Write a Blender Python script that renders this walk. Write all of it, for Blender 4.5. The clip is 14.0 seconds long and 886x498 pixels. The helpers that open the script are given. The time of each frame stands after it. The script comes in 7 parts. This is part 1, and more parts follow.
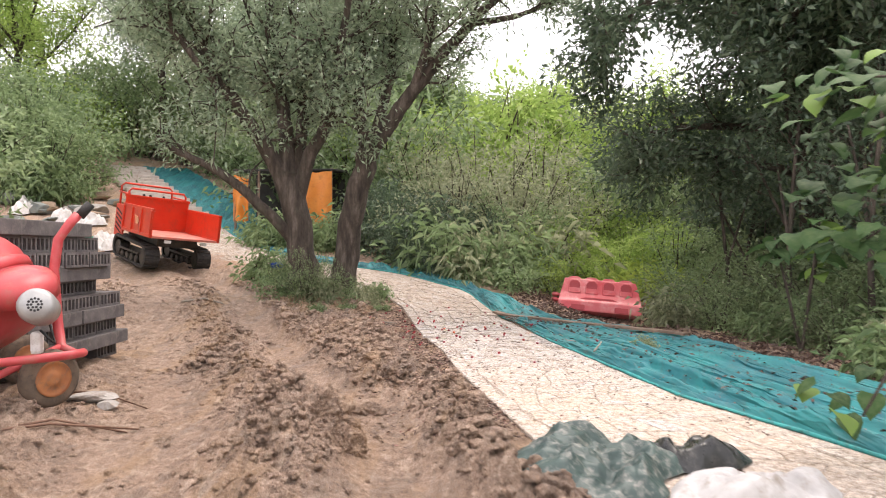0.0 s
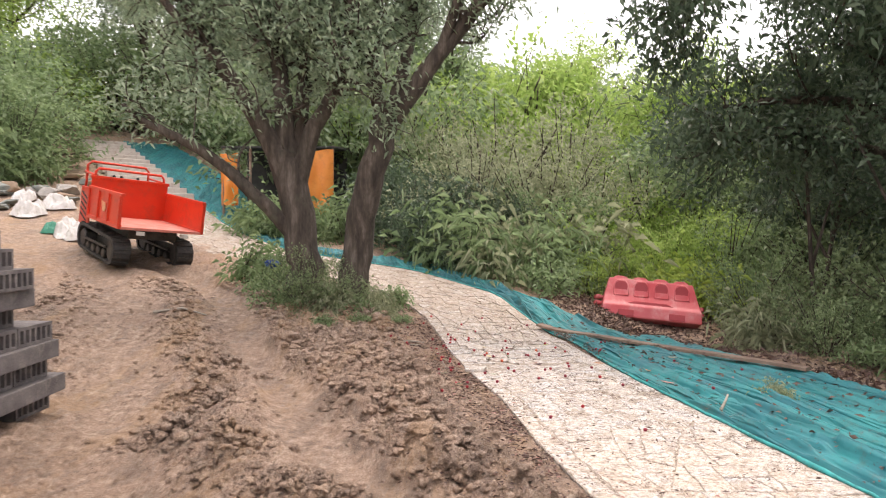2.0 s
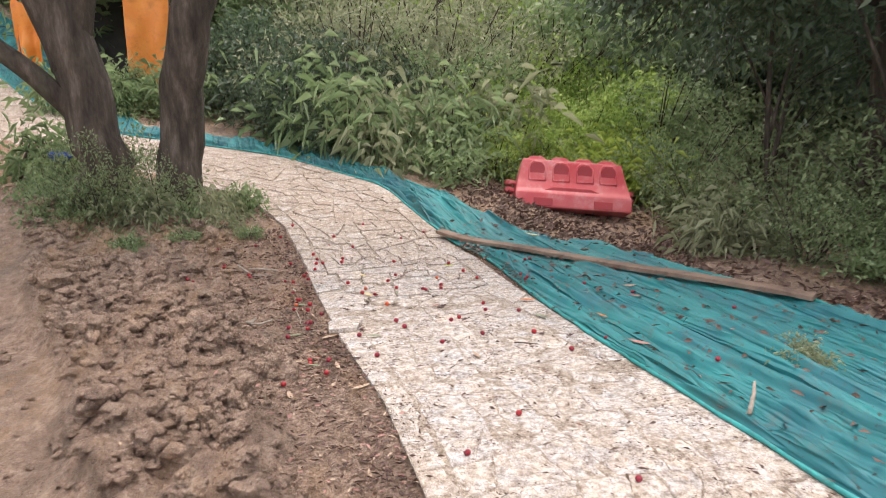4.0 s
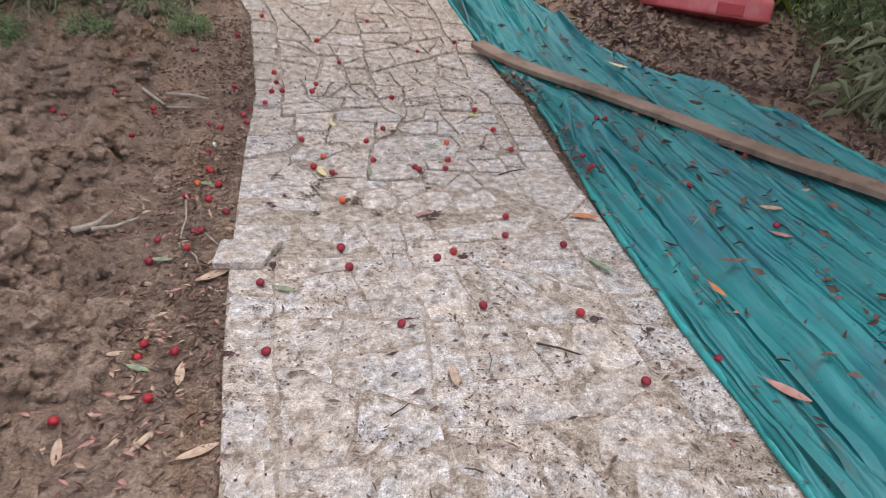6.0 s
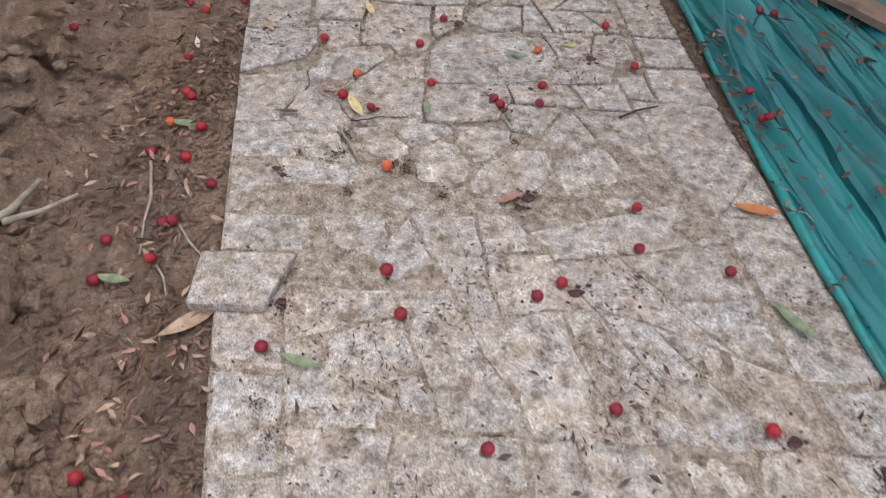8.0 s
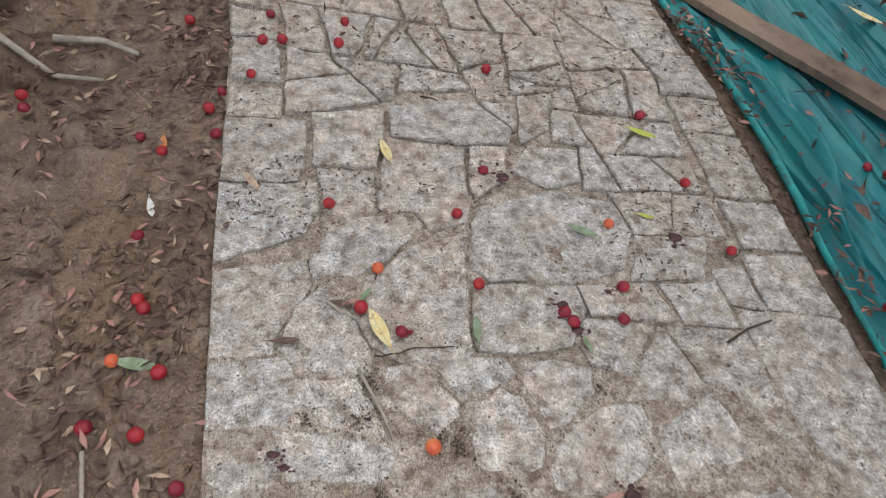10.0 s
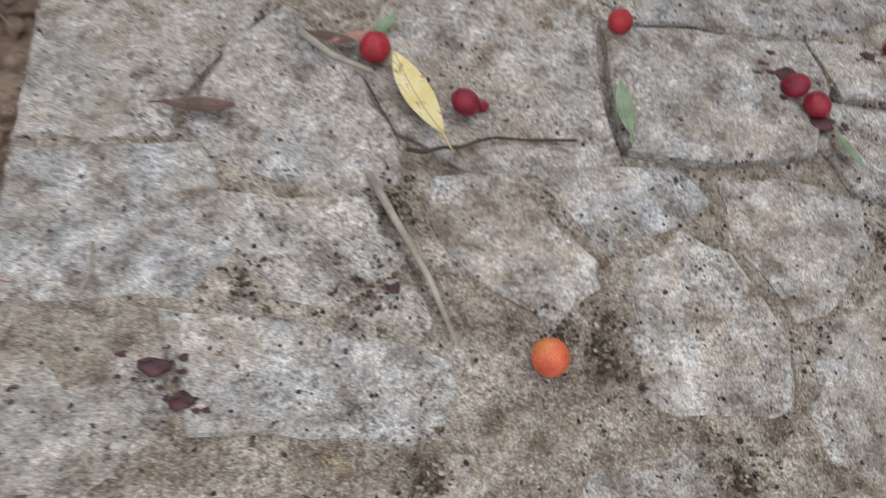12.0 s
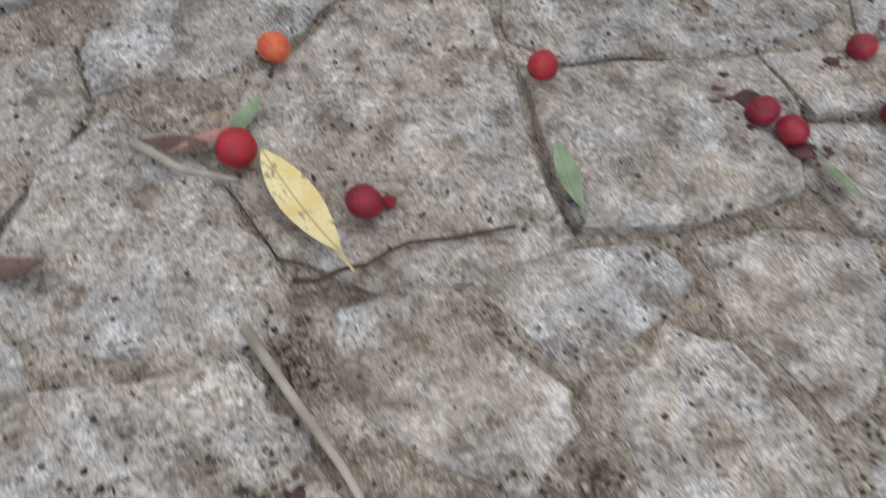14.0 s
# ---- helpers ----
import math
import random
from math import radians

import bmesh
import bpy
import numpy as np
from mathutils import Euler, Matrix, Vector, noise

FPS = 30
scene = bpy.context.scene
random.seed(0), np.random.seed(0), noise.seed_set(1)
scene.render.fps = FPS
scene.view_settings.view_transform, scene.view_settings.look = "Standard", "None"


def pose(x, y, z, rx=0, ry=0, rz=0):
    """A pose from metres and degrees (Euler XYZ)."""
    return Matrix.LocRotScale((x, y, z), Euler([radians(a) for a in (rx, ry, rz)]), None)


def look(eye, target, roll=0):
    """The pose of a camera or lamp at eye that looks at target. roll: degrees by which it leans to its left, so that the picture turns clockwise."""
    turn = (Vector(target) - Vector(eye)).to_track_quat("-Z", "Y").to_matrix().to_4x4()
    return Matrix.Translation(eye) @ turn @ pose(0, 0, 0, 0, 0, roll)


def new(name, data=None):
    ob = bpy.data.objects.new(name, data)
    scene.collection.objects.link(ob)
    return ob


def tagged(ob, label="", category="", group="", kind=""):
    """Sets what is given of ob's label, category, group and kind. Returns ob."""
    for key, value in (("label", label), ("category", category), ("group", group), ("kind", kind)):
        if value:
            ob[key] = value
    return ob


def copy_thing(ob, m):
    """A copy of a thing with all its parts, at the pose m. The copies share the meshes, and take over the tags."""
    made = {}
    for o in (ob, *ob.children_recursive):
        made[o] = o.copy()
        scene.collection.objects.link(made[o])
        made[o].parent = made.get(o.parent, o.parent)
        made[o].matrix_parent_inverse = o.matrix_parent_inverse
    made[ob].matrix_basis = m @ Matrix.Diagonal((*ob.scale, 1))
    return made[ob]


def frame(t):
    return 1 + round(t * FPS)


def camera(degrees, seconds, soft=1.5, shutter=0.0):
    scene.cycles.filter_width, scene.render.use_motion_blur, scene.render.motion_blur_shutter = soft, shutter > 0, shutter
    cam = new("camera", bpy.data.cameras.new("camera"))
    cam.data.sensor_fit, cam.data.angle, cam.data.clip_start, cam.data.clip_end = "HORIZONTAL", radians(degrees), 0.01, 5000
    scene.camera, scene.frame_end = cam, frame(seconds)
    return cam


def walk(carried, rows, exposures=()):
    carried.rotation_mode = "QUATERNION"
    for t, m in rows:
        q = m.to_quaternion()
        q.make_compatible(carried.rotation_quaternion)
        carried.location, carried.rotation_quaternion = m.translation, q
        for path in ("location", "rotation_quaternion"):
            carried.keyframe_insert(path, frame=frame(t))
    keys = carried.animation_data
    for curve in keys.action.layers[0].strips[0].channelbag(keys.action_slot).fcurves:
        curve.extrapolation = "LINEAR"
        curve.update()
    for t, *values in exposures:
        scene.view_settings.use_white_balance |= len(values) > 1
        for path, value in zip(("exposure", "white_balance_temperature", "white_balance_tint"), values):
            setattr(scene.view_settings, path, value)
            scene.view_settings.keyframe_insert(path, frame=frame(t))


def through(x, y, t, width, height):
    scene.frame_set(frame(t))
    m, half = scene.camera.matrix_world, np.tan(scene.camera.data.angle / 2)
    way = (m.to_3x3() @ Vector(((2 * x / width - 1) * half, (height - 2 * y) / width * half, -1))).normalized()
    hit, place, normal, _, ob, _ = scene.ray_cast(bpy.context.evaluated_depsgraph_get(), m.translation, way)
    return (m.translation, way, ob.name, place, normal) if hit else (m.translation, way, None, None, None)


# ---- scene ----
# camera and its walk
cam = camera(66.8, 14.0, soft=1.0, shutter=0.3)
METRES, EYE = 10.0, 1.125
ROWS = [
    (0.0, 0.0, 0.0, 0.0, 0.0, 0.0, 0.0),
    (0.5, -0.0192, 0.0546, 0.0128, 1.21, -0.55, -1.02),
    (1.0, -0.0357, 0.0987, 0.0225, 0.66, 1.86, -2.29),
    (1.5, -0.0495, 0.1445, 0.0238, -0.22, 1.33, -2.22),
    (2.0, -0.0555, 0.2037, 0.0271, -0.65, -1.87, -0.46),
    (2.5, -0.0577, 0.271, 0.0311, -8.41, -3.91, -0.93),
    (3.0, -0.0477, 0.3295, 0.0316, -10.93, -5.96, -0.2),
    (5.5, 0.0276, 0.6097, 0.0261, -3.74, -27.45, -0.17),
    (6.0, 0.0423, 0.6512, 0.023, -1.76, -32.75, -2.62),
    (6.5, 0.0439, 0.6855, 0.024, -0.95, -39.84, -0.09),
    (7.0, 0.0419, 0.7222, 0.0156, -0.34, -46.17, -1.17),
    (7.5, 0.0392, 0.7433, 0.0133, 1.39, -48.59, -2.05),
    (8.0, 0.0264, 0.7599, 0.0122, 1.58, -49.22, -3.24),
    (8.5, 0.016, 0.7802, 0.0141, -1.25, -47.55, -4.21),
    (11.0, -0.0051, 0.8699, -0.0064, 2.94, -55.24, -9.39),
    (11.5, -0.0056, 0.8745, -0.0403, 5.0, -58.14, -8.84),
    (12.0, -0.0018, 0.8767, -0.0627, 0.77, -61.23, -9.45),
    (12.5, 0.0047, 0.8779, -0.0709, -5.01, -61.41, -11.61),
    (13.0, 0.0078, 0.8809, -0.0718, -10.25, -60.35, -9.97),
    (13.5, 0.0072, 0.8818, -0.0719, -10.06, -61.0, -10.08),
    (14.0, 0.0033, 0.8907, -0.0716, -9.34, -56.9, -7.92),
]
EXPOSURES = [(0.0, 1.0, 7000, 18), (3.2, 1.0, 7050, 18), (5.5, 0.60, 6350, 16), (6.5, 0.40, 6450, 18), (8.5, 0.34, 6500, 14), (11.0, 0.32, 6300, 9), (14.0, 0.34, 6200, 9)]
walk(cam, [(t, pose(METRES * x, METRES * y, EYE + METRES * z, 90 + pitch, roll, yaw)) for t, x, y, z, yaw, pitch, roll in ROWS], EXPOSURES)

# overcast daylight
world = bpy.data.worlds.new("overcast_sky")
scene.world = world
world.use_nodes = True
wn, wl = world.node_tree.nodes, world.node_tree.links
sky = wn.new("ShaderNodeTexSky")
sky.sky_type = "NISHITA"
sky.sun_disc = False
sky.sun_elevation, sky.sun_rotation = radians(62), radians(35)
sky.dust_density, sky.ozone_density = 4.0, 1.0
cloud = wn.new("ShaderNodeMix")
cloud.data_type = "RGBA"
cloud.inputs["Factor"].default_value = 0.72
wl.new(sky.outputs[0], cloud.inputs["A"])
cloud.inputs["B"].default_value = (11.0, 11.2, 11.8, 1)
wl.new(cloud.outputs["Result"], wn["Background"].inputs["Color"])
wn["Background"].inputs["Strength"].default_value = 0.12
sun = new("sun", bpy.data.lights.new("sun", "SUN"))
sun.data.energy, sun.data.angle, sun.data.color = 1.2, radians(25), (1.0, 0.95, 0.88)
sun.matrix_world = look((6, 10, 30), (0, 4, 0))


# ---- materials ----
class Nodes:
    """A small builder for node materials."""

    def __init__(self, name, rough=0.8, metal=0.0):
        self.mat = bpy.data.materials.new(name)
        self.mat.use_nodes = True
        self.t = self.mat.node_tree
        self.bsdf = self.t.nodes["Principled BSDF"]
        self.bsdf.inputs["Roughness"].default_value = rough
        self.bsdf.inputs["Metallic"].default_value = metal
        self.pos = self.node("ShaderNodeTexCoord").outputs["Object"]

    def node(self, kind, **values):
        n = self.t.nodes.new(kind)
        for k, v in values.items():
            n.inputs[k].default_value = v
        return n

    def link(self, a, b):
        self.t.links.new(a, b)

    def world_pos(self):
        self.pos = self.node("ShaderNodeNewGeometry").outputs["Position"]
        return self

    def noise(self, scale, detail=5.0, rough=0.6, stretch=None, turn=0.0):
        n = self.node("ShaderNodeTexNoise", Scale=scale, Detail=detail, Roughness=rough)
        src = self.pos
        if turn:
            m = self.node("ShaderNodeMapping", Rotation=(0, 0, radians(turn)))
            self.link(src, m.inputs["Vector"])
            src = m.outputs[0]
        if stretch:
            m = self.node("ShaderNodeMapping", Scale=stretch)
            self.link(src, m.inputs["Vector"])
            src = m.outputs[0]
        self.link(src, n.inputs["Vector"])
        return n.outputs["Fac"]

    def cells(self, scale):
        n = self.node("ShaderNodeTexVoronoi", Scale=scale)
        self.link(self.pos, n.inputs["Vector"])
        return n.outputs["Distance"]

    def ramp(self, fac, *stops):
        r = self.node("ShaderNodeValToRGB")
        e = r.color_ramp.elements
        while len(e) < len(stops):
            e.new(0.5)
        for el, (p, c) in zip(e, stops):
            el.position = p
            el.color = (*c, 1) if len(c) == 3 else c
        self.link(fac, r.inputs[0])
        return r.outputs[0]

    def grey(self, fac, a, b):
        return self.ramp(fac, (a, (0, 0, 0)), (b, (1, 1, 1)))

    def mix(self, fac, a, b, blend="MIX"):
        m = self.node("ShaderNodeMix")
        m.data_type, m.blend_type = "RGBA", blend
        for sock, v in ((m.inputs["Factor"], fac), (m.inputs["A"], a), (m.inputs["B"], b)):
            if isinstance(v, (int, float)):
                sock.default_value = v
            elif isinstance(v, tuple):
                sock.default_value = (*v, 1)
            else:
                self.link(v, sock)
        return m.outputs["Result"]

    def random(self, island=False):
        if island:
            return self.node("ShaderNodeNewGeometry").outputs["Random Per Island"]
        return self.node("ShaderNodeObjectInfo").outputs["Random"]

    def color(self, c):
        self.link(c, self.bsdf.inputs["Base Color"])
        return self

    def rough(self, fac, lo, hi):
        m = self.node("ShaderNodeMapRange", **{"To Min": lo, "To Max": hi})
        self.link(fac, m.inputs["Value"])
        self.link(m.outputs[0], self.bsdf.inputs["Roughness"])
        return self

    def bump(self, fac, strength=0.4, distance=0.01):
        b = self.node("ShaderNodeBump", Strength=strength, Distance=distance)
        self.link(fac, b.inputs["Height"])
        prev = self.bsdf.inputs["Normal"]
        if prev.is_linked:
            self.link(prev.links[0].from_socket, b.inputs["Normal"])
        self.link(b.outputs[0], prev)
        return self


def coat(name, c1, c2, scale=6, rough=0.5, metal=0.0, grain=60, dirt=None, bump=0.15):
    """Paint, plastic, metal or cloth with large blotches, fine grain and a film of dirt."""
    n = Nodes(name, rough, metal)
    col = n.mix(n.grey(n.noise(scale), 0.35, 0.65), c1, c2)
    if dirt:
        col = n.mix(n.grey(n.noise(scale * 2.3, 8, 0.7), 0.5, 0.72), col, dirt)
    n.color(col)
    n.rough(n.noise(scale * 1.7), rough * 0.75, min(1, rough * 1.25))
    n.bump(n.noise(grain, 4), bump, 0.004)
    return n.mat


def leaf_material(name, dark, mid, light, rough=0.45, through=0.35):
    n = Nodes(name, rough)
    r = n.random(island=True)
    col = n.ramp(r, (0.0, dark), (0.55, mid), (1.0, light))
    n.world_pos()
    col = n.mix(n.grey(n.noise(0.9, 2), 0.35, 0.7), col, n.mix(0.5, col, light), "MIX")
    n.color(col)
    tr = n.node("ShaderNodeBsdfTranslucent")
    n.link(col, tr.inputs["Color"])
    ms = n.node("ShaderNodeMixShader", Fac=through)
    n.link(n.bsdf.outputs[0], ms.inputs[1])
    n.link(tr.outputs[0], ms.inputs[2])
    n.link(ms.outputs[0], n.t.nodes["Material Output"].inputs["Surface"])
    return n.mat


def dirt_film(n, col):
    """A tan film of trodden earth, in patches of its own shape, over whatever lies below."""
    tan = n.ramp(n.noise(150, 8, 0.8), (0.36, (0.14, 0.10, 0.068)), (0.5, (0.33, 0.27, 0.205)), (0.62, (0.51, 0.445, 0.37)))
    col = n.mix(n.grey(n.noise(5.5, 10, 0.82), 0.50, 0.60), col, n.mix(0.62, col, tan))
    dark = n.grey(n.noise(13, 9, 0.8), 0.585, 0.66)
    return n.mix(dark, col, n.mix(0.62, col, (0.10, 0.07, 0.05)))


def speckle(n, col):
    """Crystal grain: fine light and dark grains, sparse black mica, a few pits."""
    fine = n.noise(620, 5, 0.8)
    col = n.mix(n.grey(fine, 0.40, 0.52), n.mix(1.0, col, (0.50, 0.47, 0.45), "MULTIPLY"), col)
    col = n.mix(n.grey(n.noise(430, 5, 0.8), 0.53, 0.60), col, n.mix(0.42, col, (0.92, 0.90, 0.87)))
    patch = n.grey(n.noise(7, 6, 0.7), 0.40, 0.62)
    mica = n.mix(1.0, n.grey(n.noise(250, 3, 0.6), 0.615, 0.645), n.mix(0.75, (0.25, 0.25, 0.25), patch), "MULTIPLY")
    col = n.mix(mica, col, (0.045, 0.038, 0.034))
    col = n.mix(n.grey(n.noise(85, 4, 0.6), 0.665, 0.685), col, (0.06, 0.045, 0.036))
    # weathered crust: bleached and worn patches, brown trodden smears
    crust = n.ramp(n.noise(27, 8, 0.72), (0.40, (0.66, 0.60, 0.55)), (0.455, (1.06, 1.04, 1.02)), (0.53, (1.19, 1.19, 1.19)), (0.58, (1.55, 1.56, 1.57)))
    col = n.mix(1.0, col, crust, "MULTIPLY")
    col = n.mix(n.grey(n.noise(19, 9, 0.82), 0.625, 0.65), col, n.mix(0.78, col, (0.055, 0.04, 0.032)))
    return n.mix(n.grey(n.noise(6.5, 9, 0.78), 0.565, 0.66), col, n.mix(0.5, col, (0.19, 0.135, 0.095)))


def soil_material(name="damp_soil", tone=1.0):
    n = Nodes(name, 0.9).world_pos()
    big, mid, fine = n.noise(0.7, 4), n.noise(13, 8, 0.72), n.noise(75, 6, 0.75)
    shade = lambda c: tuple(v * tone for v in c)
    col = n.ramp(mid, (0.34, shade((0.15, 0.092, 0.064))), (0.5, shade((0.46, 0.31, 0.222))), (0.66, shade((0.74, 0.57, 0.45))))
    col = n.mix(n.grey(fine, 0.36, 0.66), n.mix(1.0, col, (0.52, 0.48, 0.45), "MULTIPLY"), n.mix(0.3, col, (0.64, 0.53, 0.43)))
    col = n.mix(n.grey(big, 0.42, 0.62), col, n.mix(0.4, col, shade((0.41, 0.28, 0.20))))
    # ochre clay smeared along the wheel tracks
    col = n.mix(n.grey(n.noise(1.1, 7, 0.7, (2.2, 0.55, 1)), 0.50, 0.62), col, n.mix(0.45, col, shade((0.40, 0.25, 0.13))))
    col = n.mix(n.grey(n.noise(5, 6, 0.7, (3.5, 0.6, 1)), 0.56, 0.66), col, n.mix(0.55, col, shade((0.55, 0.43, 0.33))))
    damp = n.grey(n.noise(1.9, 9, 0.78, (1.5, 0.6, 1)), 0.50, 0.58)
    col = n.mix(damp, col, n.mix(0.5, col, (0.17, 0.112, 0.078)))
    n.rough(damp, 0.95, 0.5)
    col = n.mix(n.grey(n.noise(150, 4, 0.7), 0.61, 0.65), col, (0.52, 0.45, 0.37))
    col = n.mix(n.grey(n.noise(110, 5, 0.7), 0.60, 0.66), col, (0.075, 0.05, 0.037))
    n.color(col)
    n.bump(n.noise(9, 9, 0.8), 1.0, 0.05).bump(n.noise(70, 6, 0.78), 1.0, 0.016)
    return n.mat


def stone_material(name="granite", shared=False):
    n = Nodes(name, 0.82).world_pos()
    r = n.random(island=shared)
    # every stone is cut from another spot of the rock
    far = n.node("ShaderNodeVectorMath")
    far.operation = "MULTIPLY_ADD"
    n.link(r, far.inputs[0])
    far.inputs[1].default_value = (37.0, 23.0, 11.0)
    n.link(n.pos, far.inputs[2])
    n.pos = far.outputs[0]
    base = n.ramp(r, (0.0, (0.50, 0.45, 0.385)), (0.3, (0.64, 0.575, 0.50)), (0.65, (0.57, 0.57, 0.565)), (1.0, (0.72, 0.655, 0.57)))
    hue = n.ramp(n.noise(11, 8, 0.75), (0.36, (0.78, 0.87, 0.97)), (0.47, (0.97, 0.99, 1.02)), (0.56, (1.10, 1.01, 0.89)), (0.66, (0.84, 0.71, 0.57)))
    base = n.mix(1.0, base, hue, "MULTIPLY")
    blot, grain = n.noise(52, 10, 0.85), n.noise(170, 8, 0.8)
    col = n.mix(n.grey(blot, 0.43, 0.59), n.mix(1.0, base, (0.62, 0.57, 0.52), "MULTIPLY"), n.mix(0.5, base, (0.70, 0.685, 0.66)))
    rough = n.mix(n.grey(grain, 0.41, 0.52), n.mix(1.0, col, (0.30, 0.27, 0.25), "MULTIPLY"), n.mix(n.grey(n.noise(260, 7, 0.85), 0.50, 0.58), col, n.mix(0.75, col, (0.90, 0.89, 0.87))))
    col = n.mix(n.grey(n.noise(16, 8, 0.75), 0.38, 0.58), n.mix(0.35, col, rough), rough)
    col = dirt_film(n, col)
    # soil carried onto the stretch below the trees
    place = n.node("ShaderNodeNewGeometry").outputs["Position"]
    xyz = n.node("ShaderNodeSeparateXYZ")
    n.link(place, xyz.inputs[0])
    reach = n.node("ShaderNodeMapRange", **{"From Min": 9.2, "From Max": 11.6, "To Min": 0.0, "To Max": 0.9})
    n.link(xyz.outputs["Y"], reach.inputs["Value"])
    col = n.mix(n.mix(1.0, reach.outputs[0], n.grey(n.noise(3.0, 7, 0.7), 0.30, 0.54), "MULTIPLY"), col, (0.30, 0.235, 0.175))
    dust = n.node("ShaderNodeMapRange", **{"From Min": 7.2, "From Max": 5.0, "To Min": 0.0, "To Max": 0.7})
    n.link(xyz.outputs["Y"], dust.inputs["Value"])
    col = n.mix(n.mix(1.0, dust.outputs[0], n.grey(n.noise(2.0, 6, 0.65), 0.3, 0.55), "MULTIPLY"), col, (0.50, 0.39, 0.295))
    n.color(speckle(n, col))
    n.bump(n.noise(10, 5, 0.6), 0.6, 0.02).bump(n.noise(34, 8, 0.78), 0.85, 0.010).bump(n.noise(190, 6, 0.75), 0.8, 0.0025)
    return n.mat


def bark_material():
    n = Nodes("bark", 0.92)
    fib = n.noise(9, 8, 0.7, (1, 1, 0.22))
    col = n.ramp(fib, (0.3, (0.020, 0.015, 0.011)), (0.52, (0.075, 0.058, 0.045)), (0.74, (0.20, 0.165, 0.135)))
    col = n.mix(n.grey(n.noise(2.2, 4), 0.58, 0.72), col, (0.085, 0.08, 0.058))
    n.color(col).bump(fib, 0.9, 0.04).bump(n.noise(60, 4), 0.4, 0.008)
    return n.mat


def net_material():
    n = Nodes("teal_net", 0.55).world_pos()
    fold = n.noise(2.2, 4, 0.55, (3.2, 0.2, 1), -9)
    # fold shading painted as long darker and lighter teal stripes
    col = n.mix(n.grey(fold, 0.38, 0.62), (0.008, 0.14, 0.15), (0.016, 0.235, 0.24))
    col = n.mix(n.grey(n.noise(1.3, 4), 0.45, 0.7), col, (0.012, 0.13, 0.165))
    col = n.mix(n.grey(n.noise(7, 9, 0.78), 0.53, 0.70), col, n.mix(0.6, col, (0.10, 0.085, 0.07)))
    col = n.mix(n.grey(n.noise(26, 6, 0.7, (1.6, 0.8, 1)), 0.62, 0.68), col, (0.05, 0.032, 0.025))
    n.color(col)
    crease = n.ramp(n.noise(3.4, 3, 0.5, (2.6, 0.10, 1), -9), (0.40, (0, 0, 0)), (0.475, (1, 1, 1)), (0.55, (0, 0, 0)))
    n.bump(n.noise(3.0, 3, 0.5, (3.6, 0.15, 1), -9), 0.8, 0.06).bump(crease, 0.8, 0.03).bump(n.noise(30, 5, 0.6, (1, 0.5, 1)), 0.4, 0.006)
    return n.mat


SOIL = soil_material(tone=1.1)
CLOD = soil_material("dug_clay", 1.1)
GRANITE, GRANITE_FAR = stone_material(), stone_material("granite_far", True)
BARK, NET = bark_material(), net_material()
LEAF_TREE = leaf_material("tree_leaf", (0.15, 0.21, 0.13), (0.255, 0.345, 0.215), (0.42, 0.50, 0.35), 0.42, 0.5)
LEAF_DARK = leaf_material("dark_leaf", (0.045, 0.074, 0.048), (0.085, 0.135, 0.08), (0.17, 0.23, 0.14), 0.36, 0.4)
LEAF_BRIGHT = leaf_material("bright_leaf", (0.19, 0.31, 0.065), (0.31, 0.46, 0.105), (0.46, 0.58, 0.19), 0.5, 0.55)
LEAF_MID = leaf_material("mid_leaf", (0.10, 0.16, 0.072), (0.19, 0.28, 0.125), (0.34, 0.44, 0.23), 0.45, 0.5)
# mid_leaf made darker and duller: the thicket's shade is partly in this colour
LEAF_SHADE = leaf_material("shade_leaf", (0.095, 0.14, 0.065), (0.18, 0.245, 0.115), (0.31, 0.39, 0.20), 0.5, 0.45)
LEAF_LIME = leaf_material("grass_blade", (0.30, 0.42, 0.07), (0.42, 0.55, 0.10), (0.56, 0.66, 0.20), 0.5, 0.55)
LEAF_OLIVE = leaf_material("olive_leaf", (0.18, 0.21, 0.11), (0.31, 0.35, 0.20), (0.47, 0.49, 0.33), 0.6, 0.5)


# ---- mesh helpers ----
def mesh_object(name, verts, faces, material, parent=None, label="", smooth=False):
    me = bpy.data.meshes.new(name)
    me.from_pydata([tuple(v) for v in verts], [], [tuple(f) for f in faces])
    if smooth:
        me.polygons.foreach_set("use_smooth", [True] * len(me.polygons))
    me.materials.append(material)
    ob = new(name, me)
    if parent:
        ob.parent = parent
    if label:
        ob["label"] = label
    return ob


def part(name, bm, material, parent=None, label="", smooth=False):
    me = bpy.data.meshes.new(name)
    bmesh.ops.recalc_face_normals(bm, faces=bm.faces)
    bm.to_mesh(me)
    bm.free()
    if smooth:
        me.polygons.foreach_set("use_smooth", [True] * len(me.polygons))
    me.materials.append(material)
    ob = new(name, me)
    if parent:
        ob.parent = parent
    if label:
        ob["label"] = label
    return ob


def thing(name, m, label, category, group="", kind=""):
    ob = new(name)
    ob.matrix_basis = m
    return tagged(ob, label, category, group, kind)


def add_box(bm, size, m=Matrix(), bevel=0.0):
    g = bmesh.ops.create_cube(bm, size=1.0, matrix=m @ Matrix.Diagonal((*size, 1)))
    if bevel:
        edges = {e for v in g["verts"] for e in v.link_edges}
        bmesh.ops.bevel(bm, geom=list(edges), offset=bevel, segments=2, affect="EDGES", profile=0.6)
    return bm


def box(size, m=Matrix(), bevel=0.0):
    return add_box(bmesh.new(), size, m, bevel)


